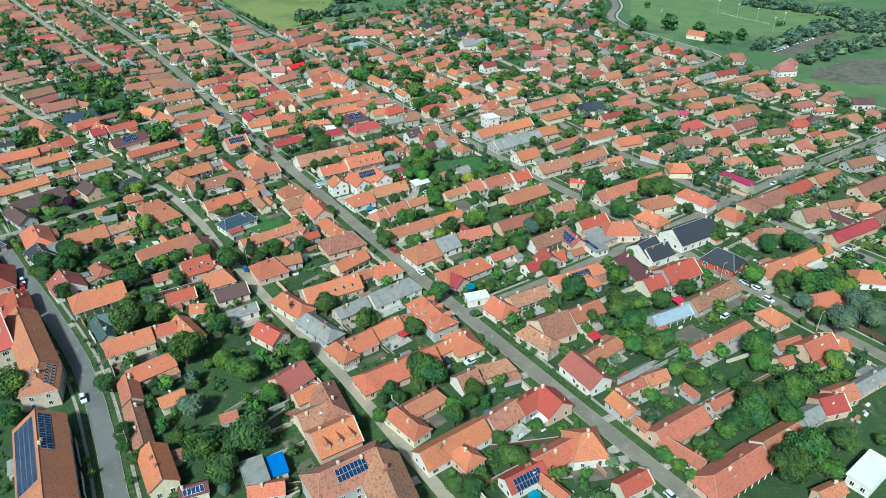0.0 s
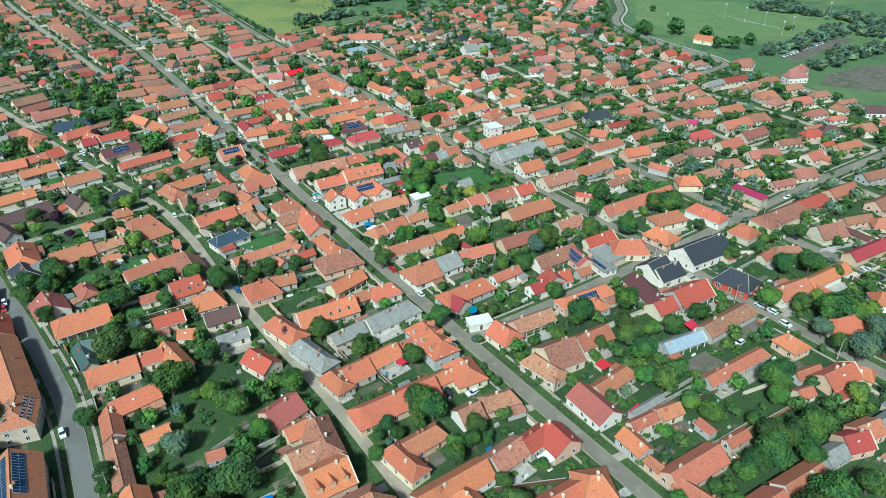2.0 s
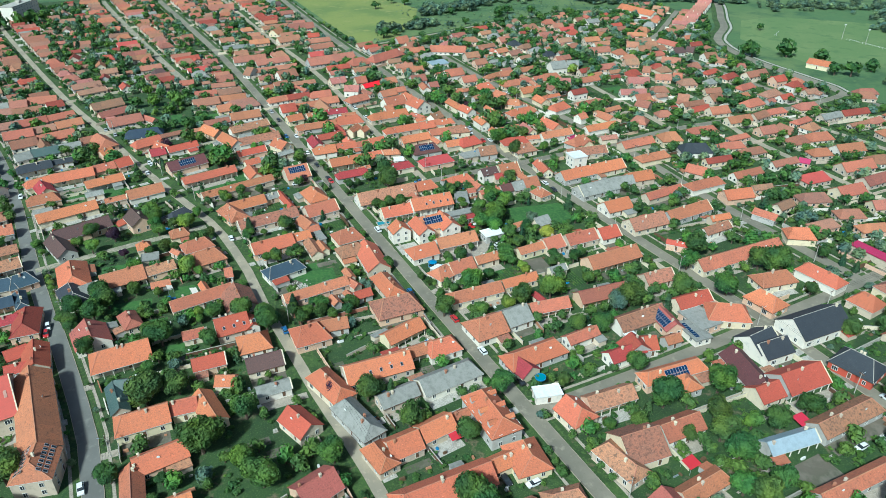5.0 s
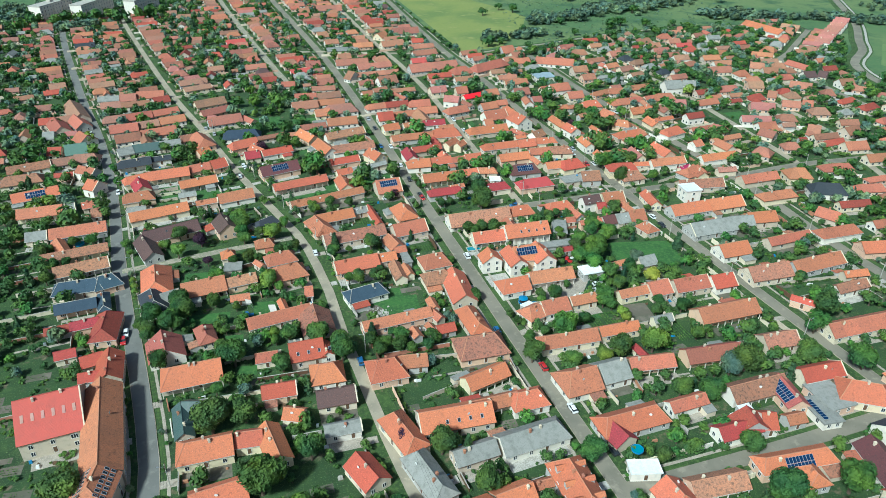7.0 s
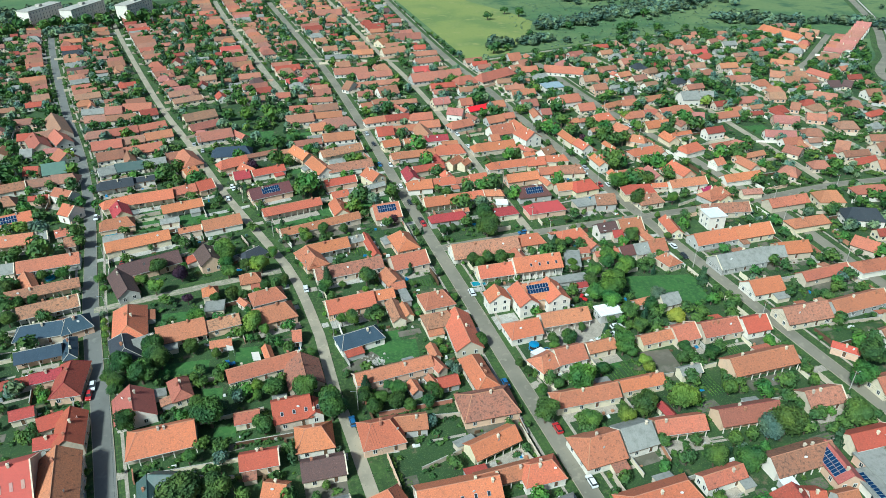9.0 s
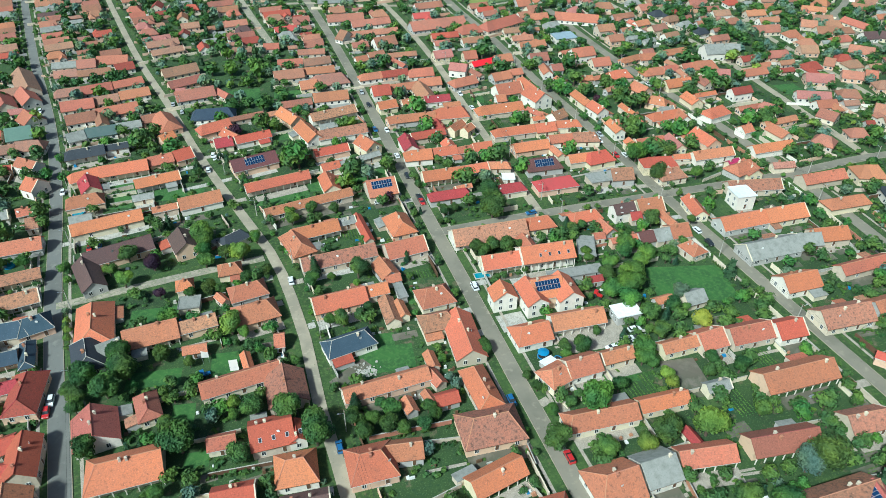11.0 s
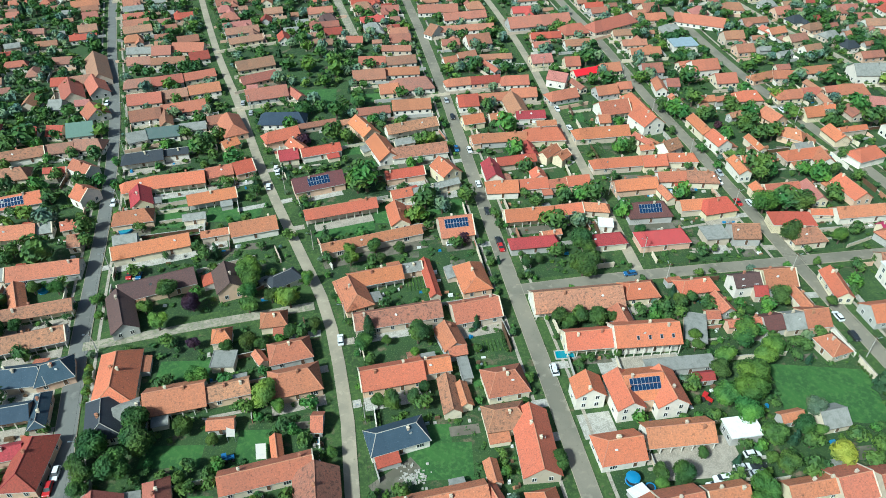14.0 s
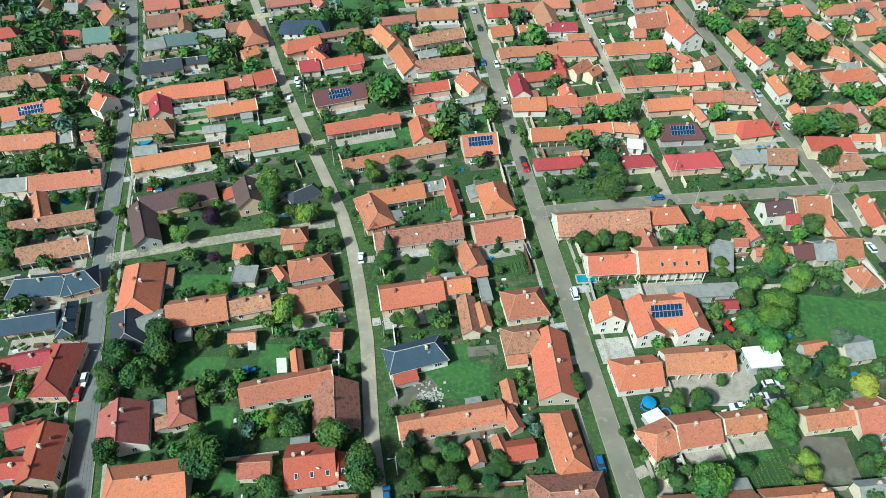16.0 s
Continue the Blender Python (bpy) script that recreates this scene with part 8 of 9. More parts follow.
# ---- garden shrubs, beds and far woods: beyond counting ----
def greenery(name, spots, seed, leaves, size, material, label, category, lobes=2):
    """Many low clumps in one mesh; spots: x, y, radius, height."""
    base = [leafage(seed + k, leaves, size, lobes, core=(2, 4)) for k in range(4)]
    verts, faces, n = [], [], 0
    r = random.Random(seed)
    for x, y, rad, high in spots:
        v, f = base[r.randrange(4)]
        a = r.uniform(0, math.tau)
        c, s_ = math.cos(a), math.sin(a)
        w = np.stack([x + rad * (v[:, 0] * c - v[:, 1] * s_), y + rad * (v[:, 0] * s_ + v[:, 1] * c), high * (0.45 + 0.55 * v[:, 2])], 1)
        verts.append(w)
        faces += [tuple(i + n for i in q) for q in f]
        n += len(v)
    me = bpy.data.meshes.new(name)
    me.from_pydata(np.concatenate(verts).tolist(), [], faces)
    me.materials.append(material)
    return tagged(new(name, me), label, category, kind="stuff")


def scattered(seed, count, xs, ys, rads, test):
    r = random.Random(seed)
    out = []
    while len(out) < count:
        x, y = r.uniform(*xs), r.uniform(*ys)
        if test(x, y):
            q = r.uniform(*rads)
            out.append((x, y, q, q * r.uniform(0.7, 1.2)))
    return out


def open_garden(x, y):
    i, j = int(x - X0), int(y - Y0)
    return inside_village(x, y) and not (y > 330 and settled(x, y) and (x * 7.3 + y * 3.1) % 1.0 < 0.5) and not taken[i, j] and not paved[i, j] and math.sin(x * 0.21 + 2 * math.sin(y * 0.11)) + math.sin(y * 0.27 + 1.7 * math.sin(x * 0.13)) > -0.45


greenery("garden_shrub", scattered(31, 2300, (-80, 330), (60, 470), (0.6, 1.9), open_garden), 41, 14, 0.38, LEAVES["d"][0], "dark green garden shrubs between the plots", "shrub")
greenery("garden_shrub", scattered(32, 1800, (-80, 330), (60, 470), (0.5, 1.5), open_garden), 45, 14, 0.38, LEAVES["l"][0], "fresh green garden shrubs and vegetables", "shrub")
greenery("garden_greenery", scattered(33, 2700, (-200, 540), (380, 860), (1.2, 3.2), open_garden) + scattered(36, 1500, (250, 545), (75, 380), (1.0, 2.8), open_garden), 49, 10, 0.45, LEAVES["d"][0], "dark green garden greenery among far houses", "shrub", 1)
greenery("hedge", hedge, 38, 16, 0.36, LEAVES["d"][0], "dark green hedges along garden walls", "hedge", 1)
wood = random.Random(8)
spots = []
# belts: from, to, spread, how many
bank_belts = ((512, 313, 574, 321, 8, 40), (574, 321, 640, 326, 11, 60), (640, 305, 720, 292, 20, 120), (505, 270, 560, 277, 6, 34), (560, 277, 680, 262, 14, 120),
    (652, 420, 676, 366, 10, 40), (676, 366, 690, 318, 12, 60), (690, 430, 760, 470, 25, 90), (640, 540, 740, 480, 16, 70), (560, 620, 640, 560, 9, 40))
meadow_belts = ((322, 661, 362, 668, 9, 34), (362, 668, 415, 698, 12, 46), (430, 690, 560, 740, 24, 130), (500, 640, 545, 604, 11, 44), (250, 616, 318, 612, 7, 20),
    (415, 760, 600, 900, 40, 130), (-200, 850, -20, 868, 16, 90), (-150, 790, -130, 840, 8, 24), (-96, 762, -60, 770, 6, 14), (700, 640, 900, 560, 30, 120))
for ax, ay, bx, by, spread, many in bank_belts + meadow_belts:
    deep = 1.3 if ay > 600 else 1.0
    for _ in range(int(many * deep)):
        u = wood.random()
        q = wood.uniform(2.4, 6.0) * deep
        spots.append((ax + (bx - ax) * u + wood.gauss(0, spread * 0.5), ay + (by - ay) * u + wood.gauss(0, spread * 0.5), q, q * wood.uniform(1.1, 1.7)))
# both belts carry distance haze in their leaf colours
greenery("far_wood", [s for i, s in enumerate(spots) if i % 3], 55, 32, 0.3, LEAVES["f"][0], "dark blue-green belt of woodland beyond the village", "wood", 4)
greenery("far_wood", [s for i, s in enumerate(spots) if not i % 3], 58, 32, 0.3, LEAVES["g"][0], "grey-green woodland beyond the village", "wood", 4)
for x, y, r in ((484, 410, 8), (480, 416, 6), (507, 397, 9), (515, 373, 7), (505, 340, 7.5), (498, 348, 6), (529, 341, 6), (598, 353, 3), (602, 351, 3), (560, 470, 4), (288, 709, 5), (313, 728, 5), (322, 714, 6),
                (379, 622, 6.5), (395, 630, 6), (435, 675, 6), (415, 619, 5.5), (337, 609, 4), (417, 592, 4), (345, 652, 5), (262, 600, 4), (250, 596, 6), (300, 640, 4)):
    lay_tree(x, y, r, "d", True)
# rough grass in the meadows
greenery("meadow_tuft", scattered(61, 1100, (300, 560), (600, 780), (0.5, 1.6), lambda x, y: not inside_village(x, y) and x > 250 + (y - 590) * 0.5), 63, 8, 0.5, LEAVES["g"][0], "grey-green tufts of tall meadow grass", "grass", 1)


# ---- sports field ----
def lay_mast(x, y):
    root = tagged(new("floodlight_mast"), "thin grey floodlight mast beside the sports field", "floodlight")
    root.matrix_world = pose(x, y, 0)
    s = Shape()
    s.rod((0, 0, 0), (0, 0, 12), 0.22, 0.12, 8)
    part("post", s, CONCRETE, root)
    s = Shape()
    s.stack([(0.9, 0.3, 11.7), (1.0, 0.4, 12.0), (1.0, 0.4, 12.5), (0.7, 0.25, 12.6)])
    part("lamp", s, FRAME, root)


def lay_goal(x, y, ang):
    root = tagged(new("football_goal"), "white metal football goal on the sports field", "goal")
    root.matrix_world = pose(x, y, 0, 0, 0, ang)
    for side in (-3.66, 3.66):
        s = Shape()
        s.rod((side, 0, 0), (side, 0, 2.44), 0.09, 0.09, 8)
        part("post", s, FRAME, root)
        s = Shape()
        s.rod((side, 0, 2.44), (side, 1.8, 0), 0.06, 0.06, 6)
        part("stay", s, FRAME, root)
    s = Shape()
    s.rod((-3.75, 0, 2.44), (3.75, 0, 2.44), 0.09, 0.09, 8)
    part("crossbar", s, FRAME, root)


for x, y in ((596, 415), (597, 394), (596, 373), (576, 343), (600, 349), (681, 363)):
    lay_mast(x, y)
lay_goal(560, 451, 30)
lay_goal(640, 340, 30)
s = Shape()
for k in range(19):
    s.box(k * 3.0 - 0.06, -0.06, 0, k * 3.0 + 0.06, 0.06, 1.1)
s.box(0, -0.05, 0.95, 54, 0.05, 1.05)
ob = tagged(new("field_rail", s.mesh("field_rail", FRAME)), "low white rail along the sports field", "railing")
ob.matrix_world = pose(598, 412, 0, 0, 0, -91)


def join_trees(code, spots, seed, leaves, size):
    """Trees further off: crowns and trunks in one mesh."""
    forms = [leafage(seed + k, leaves, size, 5, 0.95 if code != "c" else 1.35, code == "c", (2, 4)) for k in range(3)]
    rod = Shape()
    rod.rod((0, 0, 0), (0, 0, 1), 0.09, 0.05, 5)
    r = random.Random(seed)
    verts, faces, slots, n = [], [], [], 0
    for x, y, rad, high in spots:
        middle = (0.82 if code != "c" else 1.2) * rad + 0.4
        v, f = forms[r.randrange(3)]
        a = r.uniform(0, math.tau)
        c, s_ = math.cos(a), math.sin(a)
        tall = r.uniform(0.8, 1.1)
        for w, q, slot in ((np.stack([x + rad * (v[:, 0] * c - v[:, 1] * s_), y + rad * (v[:, 0] * s_ + v[:, 1] * c), middle + rad * tall * v[:, 2]], 1), f, 0),
                           (np.array(rod.v) * (rad, rad, middle) + (x, y, 0), rod.f, 1)):
            verts.append(w)
            faces += [tuple(i + n for i in p) for p in q]
            slots += [slot] * len(q)
            n += len(w)
    me = bpy.data.meshes.new("garden_trees")
    me.from_pydata(np.concatenate(verts).tolist(), [], faces)
    me.materials.append(LEAVES[code][0])
    me.materials.append(BARK)
    me.polygons.foreach_set("material_index", slots)
    tagged(new("garden_trees", me), f"{LEAVES[code][1]} trees in gardens further off", "tree", kind="stuff")


for k, (code, spots) in enumerate(FOREST.items()):
    near = [q for q in spots if q[1] < 440 and q[0] < 300]
    if near:
        join_trees(code, near, 70 + 5 * k, 100, 0.2)
    far = [q for q in spots if q not in near]
    if far:
        join_trees(code, far, 120 + 5 * k, 44, 0.27)


def lay_ground(name, x, y, ang, length, width, mat, words):
    s = Shape()
    s.stack([(length / 2, width / 2, 0.0), (length / 2 - 0.1, width / 2 - 0.1, 0.045)])
    ob = setting(name, s, mat, words, name.replace("_", " "))
    ob.matrix_world = pose(x, y, 0, 0, 0, ang)


# ---- cars ----
def car_paint(name, colour):
    m, t, b = material(name, 0.3)
    b.inputs["Coat Weight"].default_value = 0.6
    c = mixed(t, ramp(t, noisy(t, 3.0, 4), 0.5, 0.9), colour, tuple(x * 0.8 + 0.03 for x in colour))
    t.links.new(c, b.inputs["Base Color"])
    return m


PAINTS = {"w": (car_paint("white_paint", (0.75, 0.75, 0.74)), "white"), "s": (car_paint("silver_paint", (0.42, 0.43, 0.44)), "silver"),
          "k": (car_paint("black_paint", (0.025, 0.027, 0.03)), "black"), "b": (car_paint("blue_paint", (0.03, 0.12, 0.28)), "blue"),
          "r": (car_paint("red_paint", (0.45, 0.02, 0.02)), "red")}
RUBBER = material("tyre_rubber", 0.9)[0]
RUBBER.node_tree.nodes["Principled BSDF"].inputs["Base Color"].default_value = (0.02, 0.02, 0.02, 1)


def car(code):
    paint, word = PAINTS[code]
    root = tagged(new("car"), f"{word} hatchback car parked in the village", "car", "parked cars")
    s = Shape()
    side = [(-2.1, 0.3), (2.1, 0.3), (2.12, 0.7), (1.95, 0.85), (1.1, 0.95), (-2.0, 1.0), (-2.12, 0.75)]
    s.hull([(x, -0.86, z) for x, z in side][::-1], [(x, 0.86, z) for x, z in side][::-1])
    part("body", s, paint, root)
    s = Shape()
    s.hull([(-1.95, -0.78, 0.97), (1.05, -0.78, 0.94), (1.05, 0.78, 0.94), (-1.95, 0.78, 0.97)], [(-1.6, -0.62, 1.42), (0.3, -0.62, 1.42), (0.3, 0.62, 1.42), (-1.6, 0.62, 1.42)])
    part("window", s, GLASS, root, "dark car glass")
    s = Shape()
    s.box(-1.62, -0.63, 1.42, 0.32, 0.63, 1.48, 0, 0.05)
    part("roof", s, paint, root)
    s = Shape()
    s.rod((0, -0.1, 0), (0, 0.1, 0), 0.32, 0.32, 12)
    wheel = s.mesh("wheel", RUBBER)
    for x in (-1.3, 1.3):
        for y in (-0.8, 0.8):
            ob = part("wheel", wheel, None, root)
            ob.matrix_local = pose(x, y, 0.32)
    for y in (-0.6, 0.6):
        s = Shape()
        s.box(2.04, y - 0.15, 0.62, 2.13, y + 0.15, 0.78)
        part("headlight", s, FRAME, root)
    return root


car_models = {}


def lay_car(x, y, ang, code):
    m = pose(x, y, 0.21 if paved[int(x - X0), int(y - Y0)] else 0.02, 0, 0, ang + (180 if int(x * 7) % 2 else 0))
    if code not in car_models:
        car_models[code] = car(code)
        car_models[code].matrix_world = m
    else:
        copy_thing(car_models[code], m)


lay_car(-42.2, 477.1, 90, "w")
lay_car(-21.6, 389.6, 90, "w")
lay_car(20.9, 466.8, 90, "s")
lay_car(25.2, 455.9, 90, "s")
lay_car(35.5, 391.5, 90, "w")
lay_car(38.0, 404.9, 90, "w")
lay_car(38.7, 402.0, 90, "w")
lay_car(115.6, 453.4, 90, "s")
lay_car(115.7, 436.9, 90, "k")
lay_car(112.5, 408.4, 90, "b")
lay_car(117.7, 406.3, 90, "w")
lay_car(116.1, 380.2, 90, "w")
lay_car(115.7, 361.5, 90, "k")
lay_car(115.8, 343.6, 90, "k")
lay_car(115.9, 339.6, 90, "r")
lay_car(99.8, 344.8, 0, "w")
lay_car(164.8, 436.5, 90, "w")
lay_car(164.9, 418.5, 90, "w")
lay_car(212.5, 372.3, 90, "s")
lay_car(209.3, 366.6, 90, "w")
lay_car(209.7, 351.9, 90, "r")
lay_car(213.8, 351.0, 90, "w")
lay_car(266.5, 418.5, 90, "w")
lay_car(214.9, 335.6, 90, "w")
lay_car(-7.6, 345.2, 90, "r")
lay_car(-4.5, 344.8, 90, "b")
lay_car(59.5, 304.3, 90, "w")
lay_car(118.0, 282.9, 90, "w")
lay_car(209.5, 289.8, 90, "w")
lay_car(154.5, 319.3, 0, "b")
lay_car(209.1, 281.4, 90, "k")
lay_car(-10.8, 270.3, 90, "w")
lay_car(-11.4, 266.2, 90, "r")
lay_car(62.6, 231.2, 90, "b")
lay_car(111.0, 232.6, 90, "b")
lay_car(158.9, 248.5, 0, "w")
lay_car(154.6, 245.2, 0, "w")
lay_car(148.2, 243.2, 0, "w")
lay_car(145.7, 241.7, 0, "w")
lay_car(152.2, 243.4, 0, "w")
lay_car(158.7, 244.7, 0, "k")
lay_car(157.5, 243.1, 0, "s")
lay_car(97.3, 141.2, 90, "k")
lay_car(103.3, 137.0, 0, "w")
lay_car(114.8, 65.2, 90, "w")
lay_car(-3.6, 188.6, 90, "w")
lay_car(118.1, 190.6, 90, "w")
lay_car(118.0, 210.6, 90, "r")
lay_car(118.2, 282.9, 90, "w")
lay_car(121.2, 172.2, 90, "k")
lay_car(191.7, 106.4, 0, "w")
lay_car(201.9, 105.5, 0, "w")
lay_car(216.4, 111.1, 90, "w")
lay_car(216.3, 115.5, 90, "w")
lay_car(213.7, 103.9, 90, "w")
lay_car(217.4, 127.9, 90, "k")
lay_car(218.0, 123.0, 90, "k")
lay_car(303.0, 161.0, 0, "w")
lay_car(323.2, 130.1, 90, "s")
lay_car(271.8, 106.9, 90, "w")
lay_car(270.7, 101.6, 90, "k")
lay_car(271.5, 142.1, 90, "w")
lay_car(271.6, 137.7, 90, "k")
lay_car(231.3, 122.6, 0, "w")
lay_car(235.1, 121.7, 0, "k")
lay_ground("gravel_lot", 566, 303, 6, 100, 15, SOIL, "bare brown parking lot with a row of cars")
for k in range(13):
    lay_car(520 + 5.2 * k, 305 + 0.5 * k, 60, "wswwwkswwbwswwkwswww"[k])

# ---- pools, beds and odd things in the yards ----
WATER = material("pool_water", 0.1)[0]
WATER.node_tree.nodes["Principled BSDF"].inputs["Base Color"].default_value = (0.03, 0.22, 0.29, 1)
TARP = sheeted("blue_tarp", (0.025, 0.19, 0.40), (0.05, 0.2, 0.34), 0.6)
RED_TARP = sheeted("red_tarp", (0.52, 0.025, 0.05), (0.4, 0.03, 0.05), 0.6)


def ring(r, z, sides=18):
    return [(r * math.cos(k * math.tau / sides), r * math.sin(k * math.tau / sides), z) for k in range(sides)]


def lay_pool(x, y, r, high=0.9, z=0.0):
    root = tagged(new("garden_pool"), "round blue garden pool on the ground", "pool")
    root.matrix_world = pose(x, y, z)
    s = Shape()
    s.loft([ring(r, 0), ring(r, high), ring(r - 0.12, high), ring(r - 0.14, high - 0.25)])
    part("wall", s, TARP, root)
    s = Shape()
    s.face(ring(r - 0.13, high - 0.18))
    part("water", s, WATER, root)


def lay_trampoline(x, y, r, net):
    root = tagged(new("trampoline"), "round garden trampoline with blue safety net" if net else "round dark garden trampoline", "trampoline")
    root.matrix_world = pose(x, y, 0)
    s = Shape()
    s.loft([ring(r, 0.75), ring(r, 0.85), ring(r - 0.35, 0.86), ring(r - 0.36, 0.8)])
    part("rim", s, TARP, root)
    s = Shape()
    s.face(ring(r - 0.35, 0.82))
    part("mat", s, RUBBER, root)
    for k in range(4):
        a = k * math.tau / 4
        s = Shape()
        s.rod((r * math.cos(a), r * math.sin(a), 0), (r * math.cos(a), r * math.sin(a), 2.5 if net else 0.8), 0.04, 0.04)
        part("leg", s, ALU, root)
    if net:
        s = Shape()
        s.loft([ring(r * 0.98, 2.3), ring(r * 0.98, 2.45), ring(r * 0.3, 2.7), ring(0.05, 2.75)])
        part("cover", s, TARP, root)


def lay_awning(x, y, ang, length, width, mat, words):
    root = tagged(new("awning"), f"{words} fabric awning on thin posts", "awning")
    root.matrix_world = pose(x, y, 0, 0, 0, ang)
    s = Shape()
    s.hull([(-length / 2, -width / 2, 2.2), (length / 2, -width / 2, 2.2), (length / 2, width / 2, 2.7), (-length / 2, width / 2, 2.7)],
           [(-length / 2, -width / 2, 2.25), (length / 2, -width / 2, 2.25), (length / 2, width / 2, 2.75), (-length / 2, width / 2, 2.75)])
    part("cloth", s, mat, root)
    for px in (-1, 1):
        for py in (-1, 1):
            s = Shape()
            s.rod((px * (length / 2 - 0.1), py * (width / 2 - 0.1), 0), (px * (length / 2 - 0.1), py * (width / 2 - 0.1), 2.45 + 0.25 * py), 0.05, 0.05)
            part("post", s, ALU, root)


def lay_tractor(x, y, ang, paint, words):
    root = tagged(new("tractor"), f"{words} farm tractor parked on a lawn", "tractor")
    root.matrix_world = pose(x, y, 0, 0, 0, ang)
    s = Shape()
    s.loft([[(0, -0.4, 0.6), (0, 0.4, 0.6), (0, 0.4, 1.5), (0, -0.4, 1.5)], [(1.7, -0.35, 0.65), (1.7, 0.35, 0.65), (1.7, 0.35, 1.3), (1.7, -0.35, 1.3)]])
    part("bonnet", s, paint, root)
    s = Shape()
    s.stack([(0.6, 0.65, 0.9), (0.6, 0.65, 1.5), (0.5, 0.55, 2.3), (0.62, 0.68, 2.31), (0.62, 0.68, 2.4)])
    part("cab", s, paint, root).matrix_local = pose(-0.6, 0, 0)
    for px, r in ((-0.7, 0.75), (1.3, 0.42)):
        for side in (-1, 1):
            s = Shape()
            s.rod((px, side * 0.65, r), (px, side * 1.0, r), r, r, 14)
            part("wheel", s, RUBBER, root)


basin = tagged(new("swimming_pool"), "small turquoise rectangular pool with pale rim", "pool")
basin.matrix_world = pose(122.9, 288.6, 0, 0, 0, -4)
s = Shape()
s.stack([(2.9, 1.7, 0.0), (2.9, 1.7, 0.25), (2.6, 1.4, 0.25), (2.6, 1.4, 0.1)])
part("rim", s, CONCRETE, basin)
s = Shape()
s.face([(-2.6, -1.4, 0.18), (2.6, -1.4, 0.18), (2.6, 1.4, 0.18), (-2.6, 1.4, 0.18)])
part("water", s, WATER, basin)
for x, y, r in ((-13.9, 371.5, 2.4), (-33.4, 342.2, 1.8)):
    lay_pool(x, y, r)
lay_pool(125.8, 168.1, 1.7, 0.5, 3.56)
lay_pool(86.0, 85.4, 1.7, 0.5)
lay_trampoline(126.5, 245.9, 1.75, True)
lay_trampoline(130.2, 243.6, 1.3, False)
lay_tractor(30.1, 267.9, 10, PAINTS["b"][0], "blue")
lay_tractor(155.5, 266.5, -50, PAINTS["r"][0], "red")
lay_tractor(22.0, 286.0, 5, PAINTS["r"][0], "red")
lay_awning(92.6, 160.2, 0, 5.0, 3.6, RED_TARP, "bright red")
lay_awning(144.0, 122.6, 5, 4.2, 3.4, RED_TARP, "crimson")
lay_awning(184, 120.2, 0, 4.2, 4.0, RED_TARP, "bright red")
lay_awning(137.5, 102.2, 10, 5.0, 3.2, RED_TARP, "crimson")
# white covers on posts stand in for two van-like sheds
lay_awning(38.5, 267.5, 95, 4.6, 2.4, WALLS[1], "white")
lay_awning(30.6, 274.9, 95, 3.6, 2.0, WALLS[1], "white")


lay_ground("courtyard", 146, 250, -5, 20, 12, PAVING, "pinkish paved courtyard with parked cars")
lay_ground("courtyard", 143, 281.6, -2, 24, 6.5, CONCRETE, "grey concrete courtyard behind a white house")
lay_ground("courtyard", 163, 226, -8, 11, 15, SOIL, "bare earth farm yard")
lay_ground("courtyard", 91.5, 439.9, 8, 28, 7, SOIL, "trodden earth yard between two long houses")
lay_ground("courtyard", 61.7, 367.5, -5, 16, 4, SOIL, "trodden earth yard beside a long house")
lay_ground("building_site", 70.5, 256.5, 30, 13, 4.5, SOIL, "bare earth track on a building plot")
lay_ground("courtyard", 173, 105, 0, 13, 11, SOIL, "cluttered bare earth yard")
lay_ground("courtyard", 124, 263.4, 0, 9, 8, CONCRETE, "grey parking court before a white house")
lay_ground("courtyard", 124, 226, 85, 12, 3, PAVING, "paved drive beside a house")
junk_rng = random.Random(77)
junk = Shape()
for k in range(90):
    x, y, q = 74.9 + junk_rng.gauss(0, 1.8), 255.8 + junk_rng.gauss(0, 1.6), junk_rng.uniform(0.12, 0.4)
    junk.box(x - q, y - q * 0.8, 0, x + q, y + q * 0.8, q * junk_rng.uniform(0.5, 1.4), 0, q * 0.3)
tagged(new("rubble", junk.mesh("rubble", CONCRETE)), "heap of pale building rubble on a plot", "rubble", kind="stuff")
clutter = Shape()
for x, y, ang, length, width in footprints:
    if not (-70 < x < 300 and 60 < y < 440):
        continue
    for k in range(junk_rng.choice((2, 4, 5, 6, 8))):
        a = radians(ang)
        u, w = junk_rng.uniform(-0.6, 0.6) * length, -junk_rng.choice((1, 1, 1, -1)) * (width / 2 + junk_rng.uniform(0.5, 4.5))
        cx, cy = x + u * math.cos(a) - w * math.sin(a) * -1, y + u * math.sin(a) + w * math.cos(a)
        if not free(cx, cy, 0, 1.6, 1.6):
            continue
        p, q, h = junk_rng.uniform(0.2, 0.9), junk_rng.uniform(0.2, 0.6), junk_rng.uniform(0.3, 1.1)
        clutter.box(cx - p, cy - q, 0, cx + p, cy + q, h, junk_rng.choices(range(6), (3, 3, 3, 2, 1, 1))[0], min(p, q) * 0.3)
tagged(new("yard_clutter", clutter.mesh("yard_clutter", FRAME, CONCRETE, WOOD, BRICK, TARP, ALU)), "stacked timber, boxes and tubs in yards", "clutter", kind="stuff")
rows = []
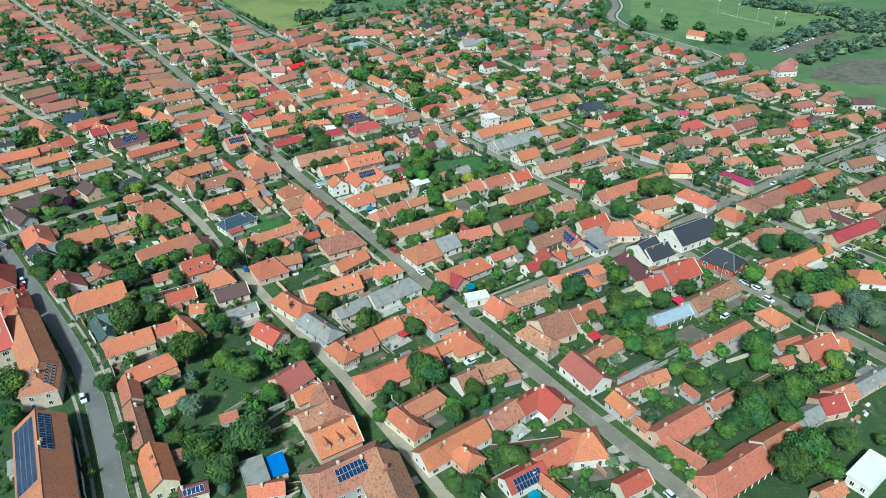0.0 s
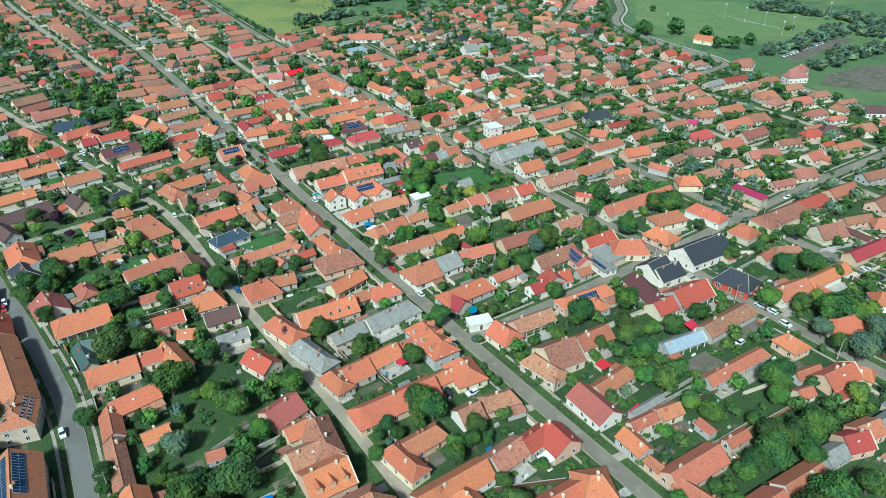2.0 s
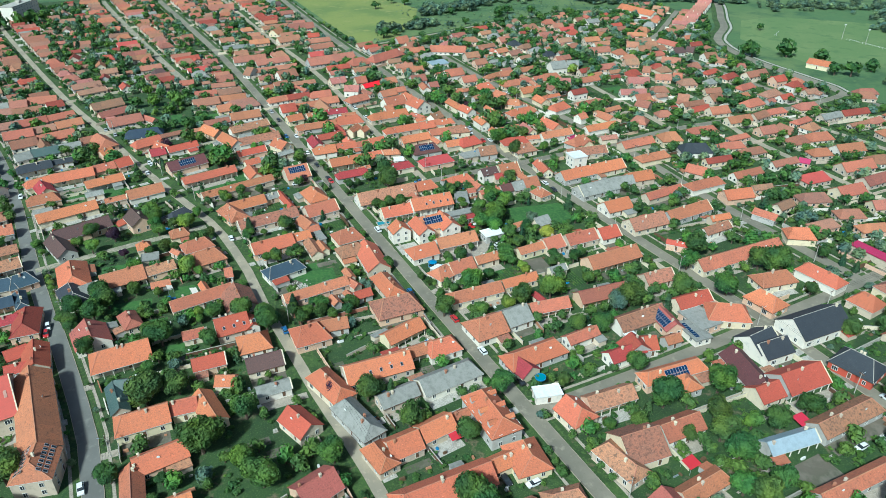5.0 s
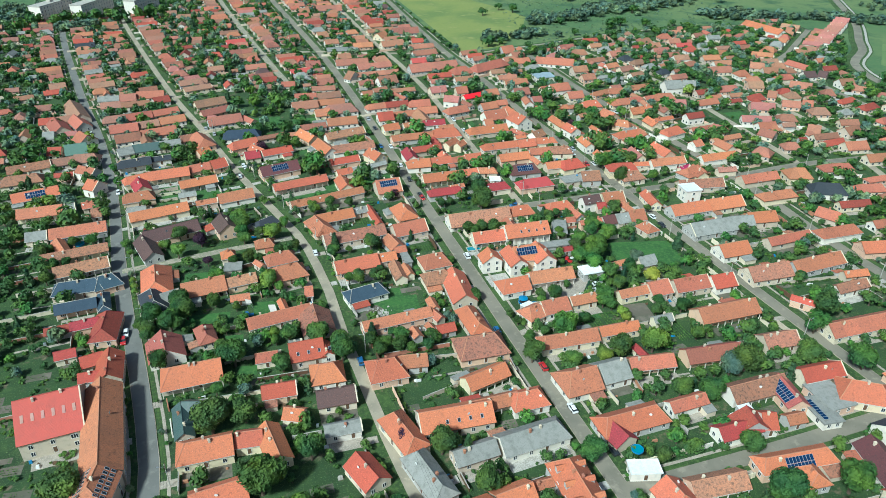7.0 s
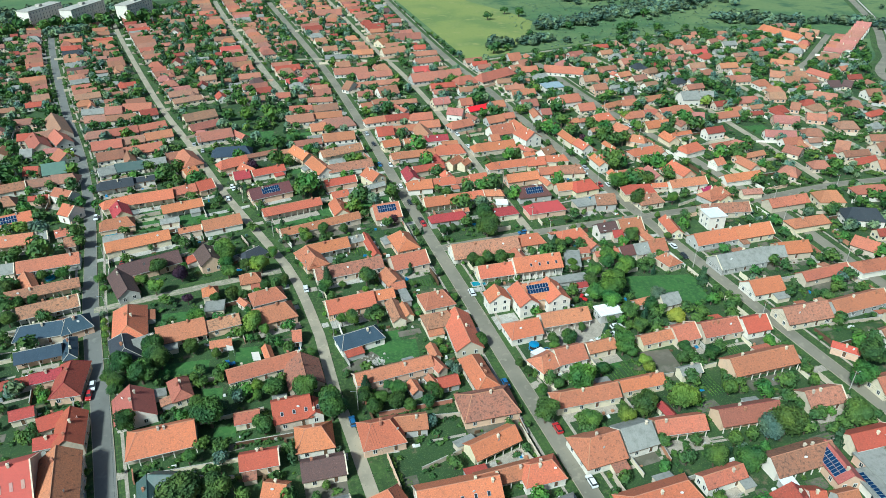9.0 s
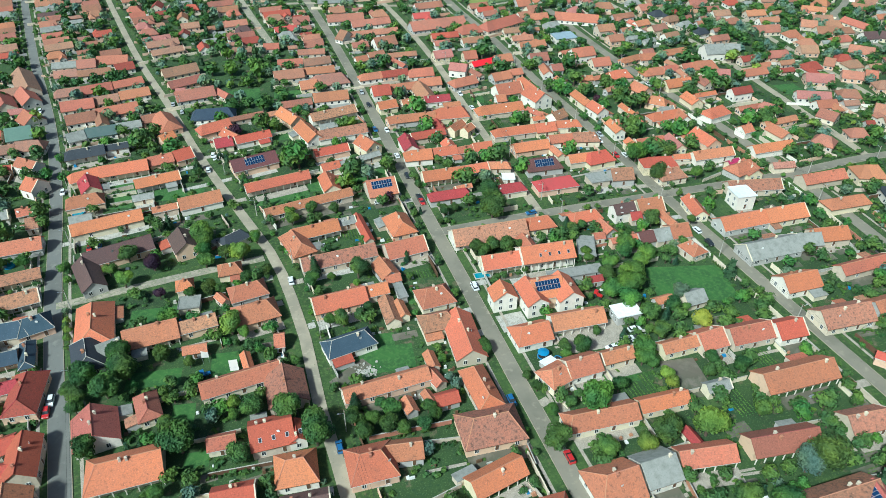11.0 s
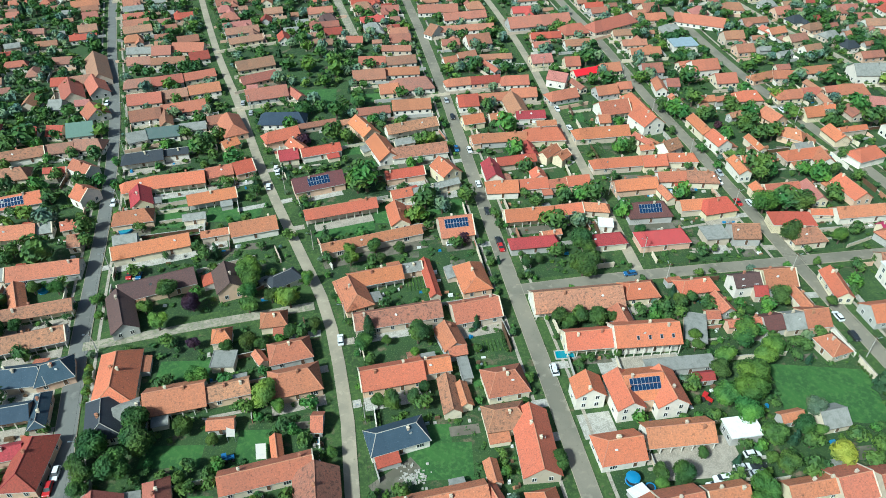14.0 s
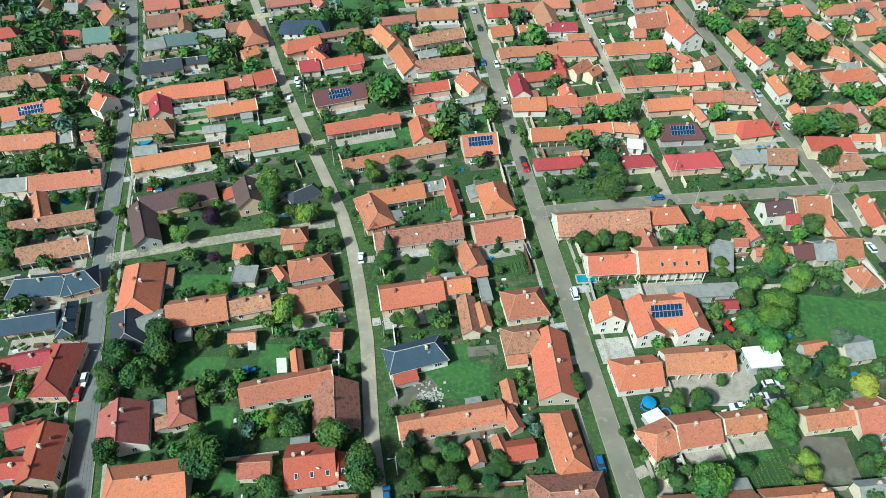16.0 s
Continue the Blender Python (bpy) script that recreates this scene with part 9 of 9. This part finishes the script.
for bx, by, long, many in ((145.7, 226.5, 11, 6), (151.4, 225.8, 11, 3), (104, 295.7, 5, 6), (84.9, 326.6, 7, 6), (145.4, 98.4, 9, 7), (78, 284, 5, 4), (172, 214, 10, 5), (190, 225, 9, 5), (60, 345, 6, 5), (172, 400, 9, 5), (92, 212, 7, 5)):
    for r in range(many):
        for k in range(int(long / 0.55)):
            rows.append((bx + (r - many / 2) * 1.1, by - long / 2 + k * 0.55 + junk_rng.uniform(-0.1, 0.1), junk_rng.uniform(0.25, 0.42), junk_rng.uniform(0.3, 0.6)))
for bx, by, ang, long, wide in bed_list:
    c, s_ = math.cos(radians(ang)), math.sin(radians(ang))
    sparse = junk_rng.uniform(0.15, 0.7)
    for r in range(int(wide / 0.9)):
        for k in range(int(long / 0.6)):
            if junk_rng.random() < sparse:
                u, w = -long / 2 + 0.3 + k * 0.6, -wide / 2 + 0.45 + r * 0.9
                rows.append((bx + u * c - w * s_, by + u * s_ + w * c, junk_rng.uniform(0.2, 0.4), junk_rng.uniform(0.25, 0.6)))
greenery("vegetable_bed", rows, 91, 6, 0.5, LEAVES["l"][0], "rows of green vegetables in garden beds", "vegetables", 1)

# ---- poles along the streets ----
s = Shape()
s.rod((0, 0, 0), (0, 0, 8.2), 0.16, 0.1, 8)
POLE = s.mesh("post", CONCRETE)
s = Shape()
s.loft([[(-0.06, -0.9, 7.6), (0.06, -0.9, 7.6), (0.06, -0.9, 7.75), (-0.06, -0.9, 7.95)], [(-0.06, 0.9, 7.6), (0.06, 0.9, 7.6), (0.06, 0.9, 7.75), (-0.06, 0.9, 7.95)]])
ARM = s.mesh("crossarm", WOOD)
s = Shape()
s.loft([[(x, -w, z - w * 0.6), (x, w, z - w * 0.6), (x, w, z + w * 0.6), (x, -w, z + w * 0.6)] for x, z, w in ((0.1, 7.2, 0.04), (1.3, 7.62, 0.04), (1.32, 7.63, 0.13), (1.9, 7.75, 0.1))])
LAMP = s.mesh("lamp", ALU)


def lay_pole(x, y, ang):
    root = new("utility_pole")
    root.matrix_world = pose(x, y, 0.03, 0, 0, ang)
    tagged(root, "grey concrete utility pole with street lamp", "utility pole", "poles along the streets")
    for name, mesh in (("post", POLE), ("crossarm", ARM), ("lamp", LAMP)):
        part(name, mesh, None, root)


for name, side, off in (("main", 1, 5.2), ("left", 1, 4.6), ("far_left", 1, 5.4), ("second", -1, 4.8), ("cross", 1, 4.8), ("lower_cross", 1, 5.0), ("inner", 1, 4.2), ("third", -1, 4.6)):
    line = lines[name]
    d, tops = 10.0, []
    for (ax, ay), (bx, by) in zip(line, line[1:]):
        w = math.hypot(bx - ax, by - ay)
        while d < w:
            ux, uy = (bx - ax) / w, (by - ay) / w
            x, y = ax + ux * d + uy * off * side, ay + uy * d - ux * off * side
            if 50 < y < 480 and not any(abs((x - hx) * math.cos(radians(ha)) + (y - hy) * math.sin(radians(ha))) < hl / 2 + 0.6 and abs((y - hy) * math.cos(radians(ha)) - (x - hx) * math.sin(radians(ha))) < hw / 2 + 0.6 for hx, hy, ha, hl, hw in footprints):
                lay_pole(x, y, math.degrees(math.atan2(uy, ux)) + (90 if side > 0 else -90))
                tops.append((x, y))
            d += 38.0
        d -= w
    cable = Shape()
    for (ax, ay), (bx, by) in zip(tops, tops[1:]):
        w = math.hypot(bx - ax, by - ay)
        for shift in (-0.75, 0.0, 0.75):
            sx, sy = shift * (by - ay) / w, -shift * (bx - ax) / w
            points = [(ax + (bx - ax) * k / 6 + sx, ay + (by - ay) * k / 6 + sy, 7.95 - 0.8 * (1 - (k / 3 - 1) ** 2)) for k in range(7)]
            for p, q in zip(points, points[1:]):
                cable.rod(p, q, 0.022, 0.022, 4)
    if len(tops) > 1:
        tagged(new("overhead_cable", cable.mesh("overhead_cable", RUBBER)), "thin black overhead cables between utility poles", "cable", kind="stuff")
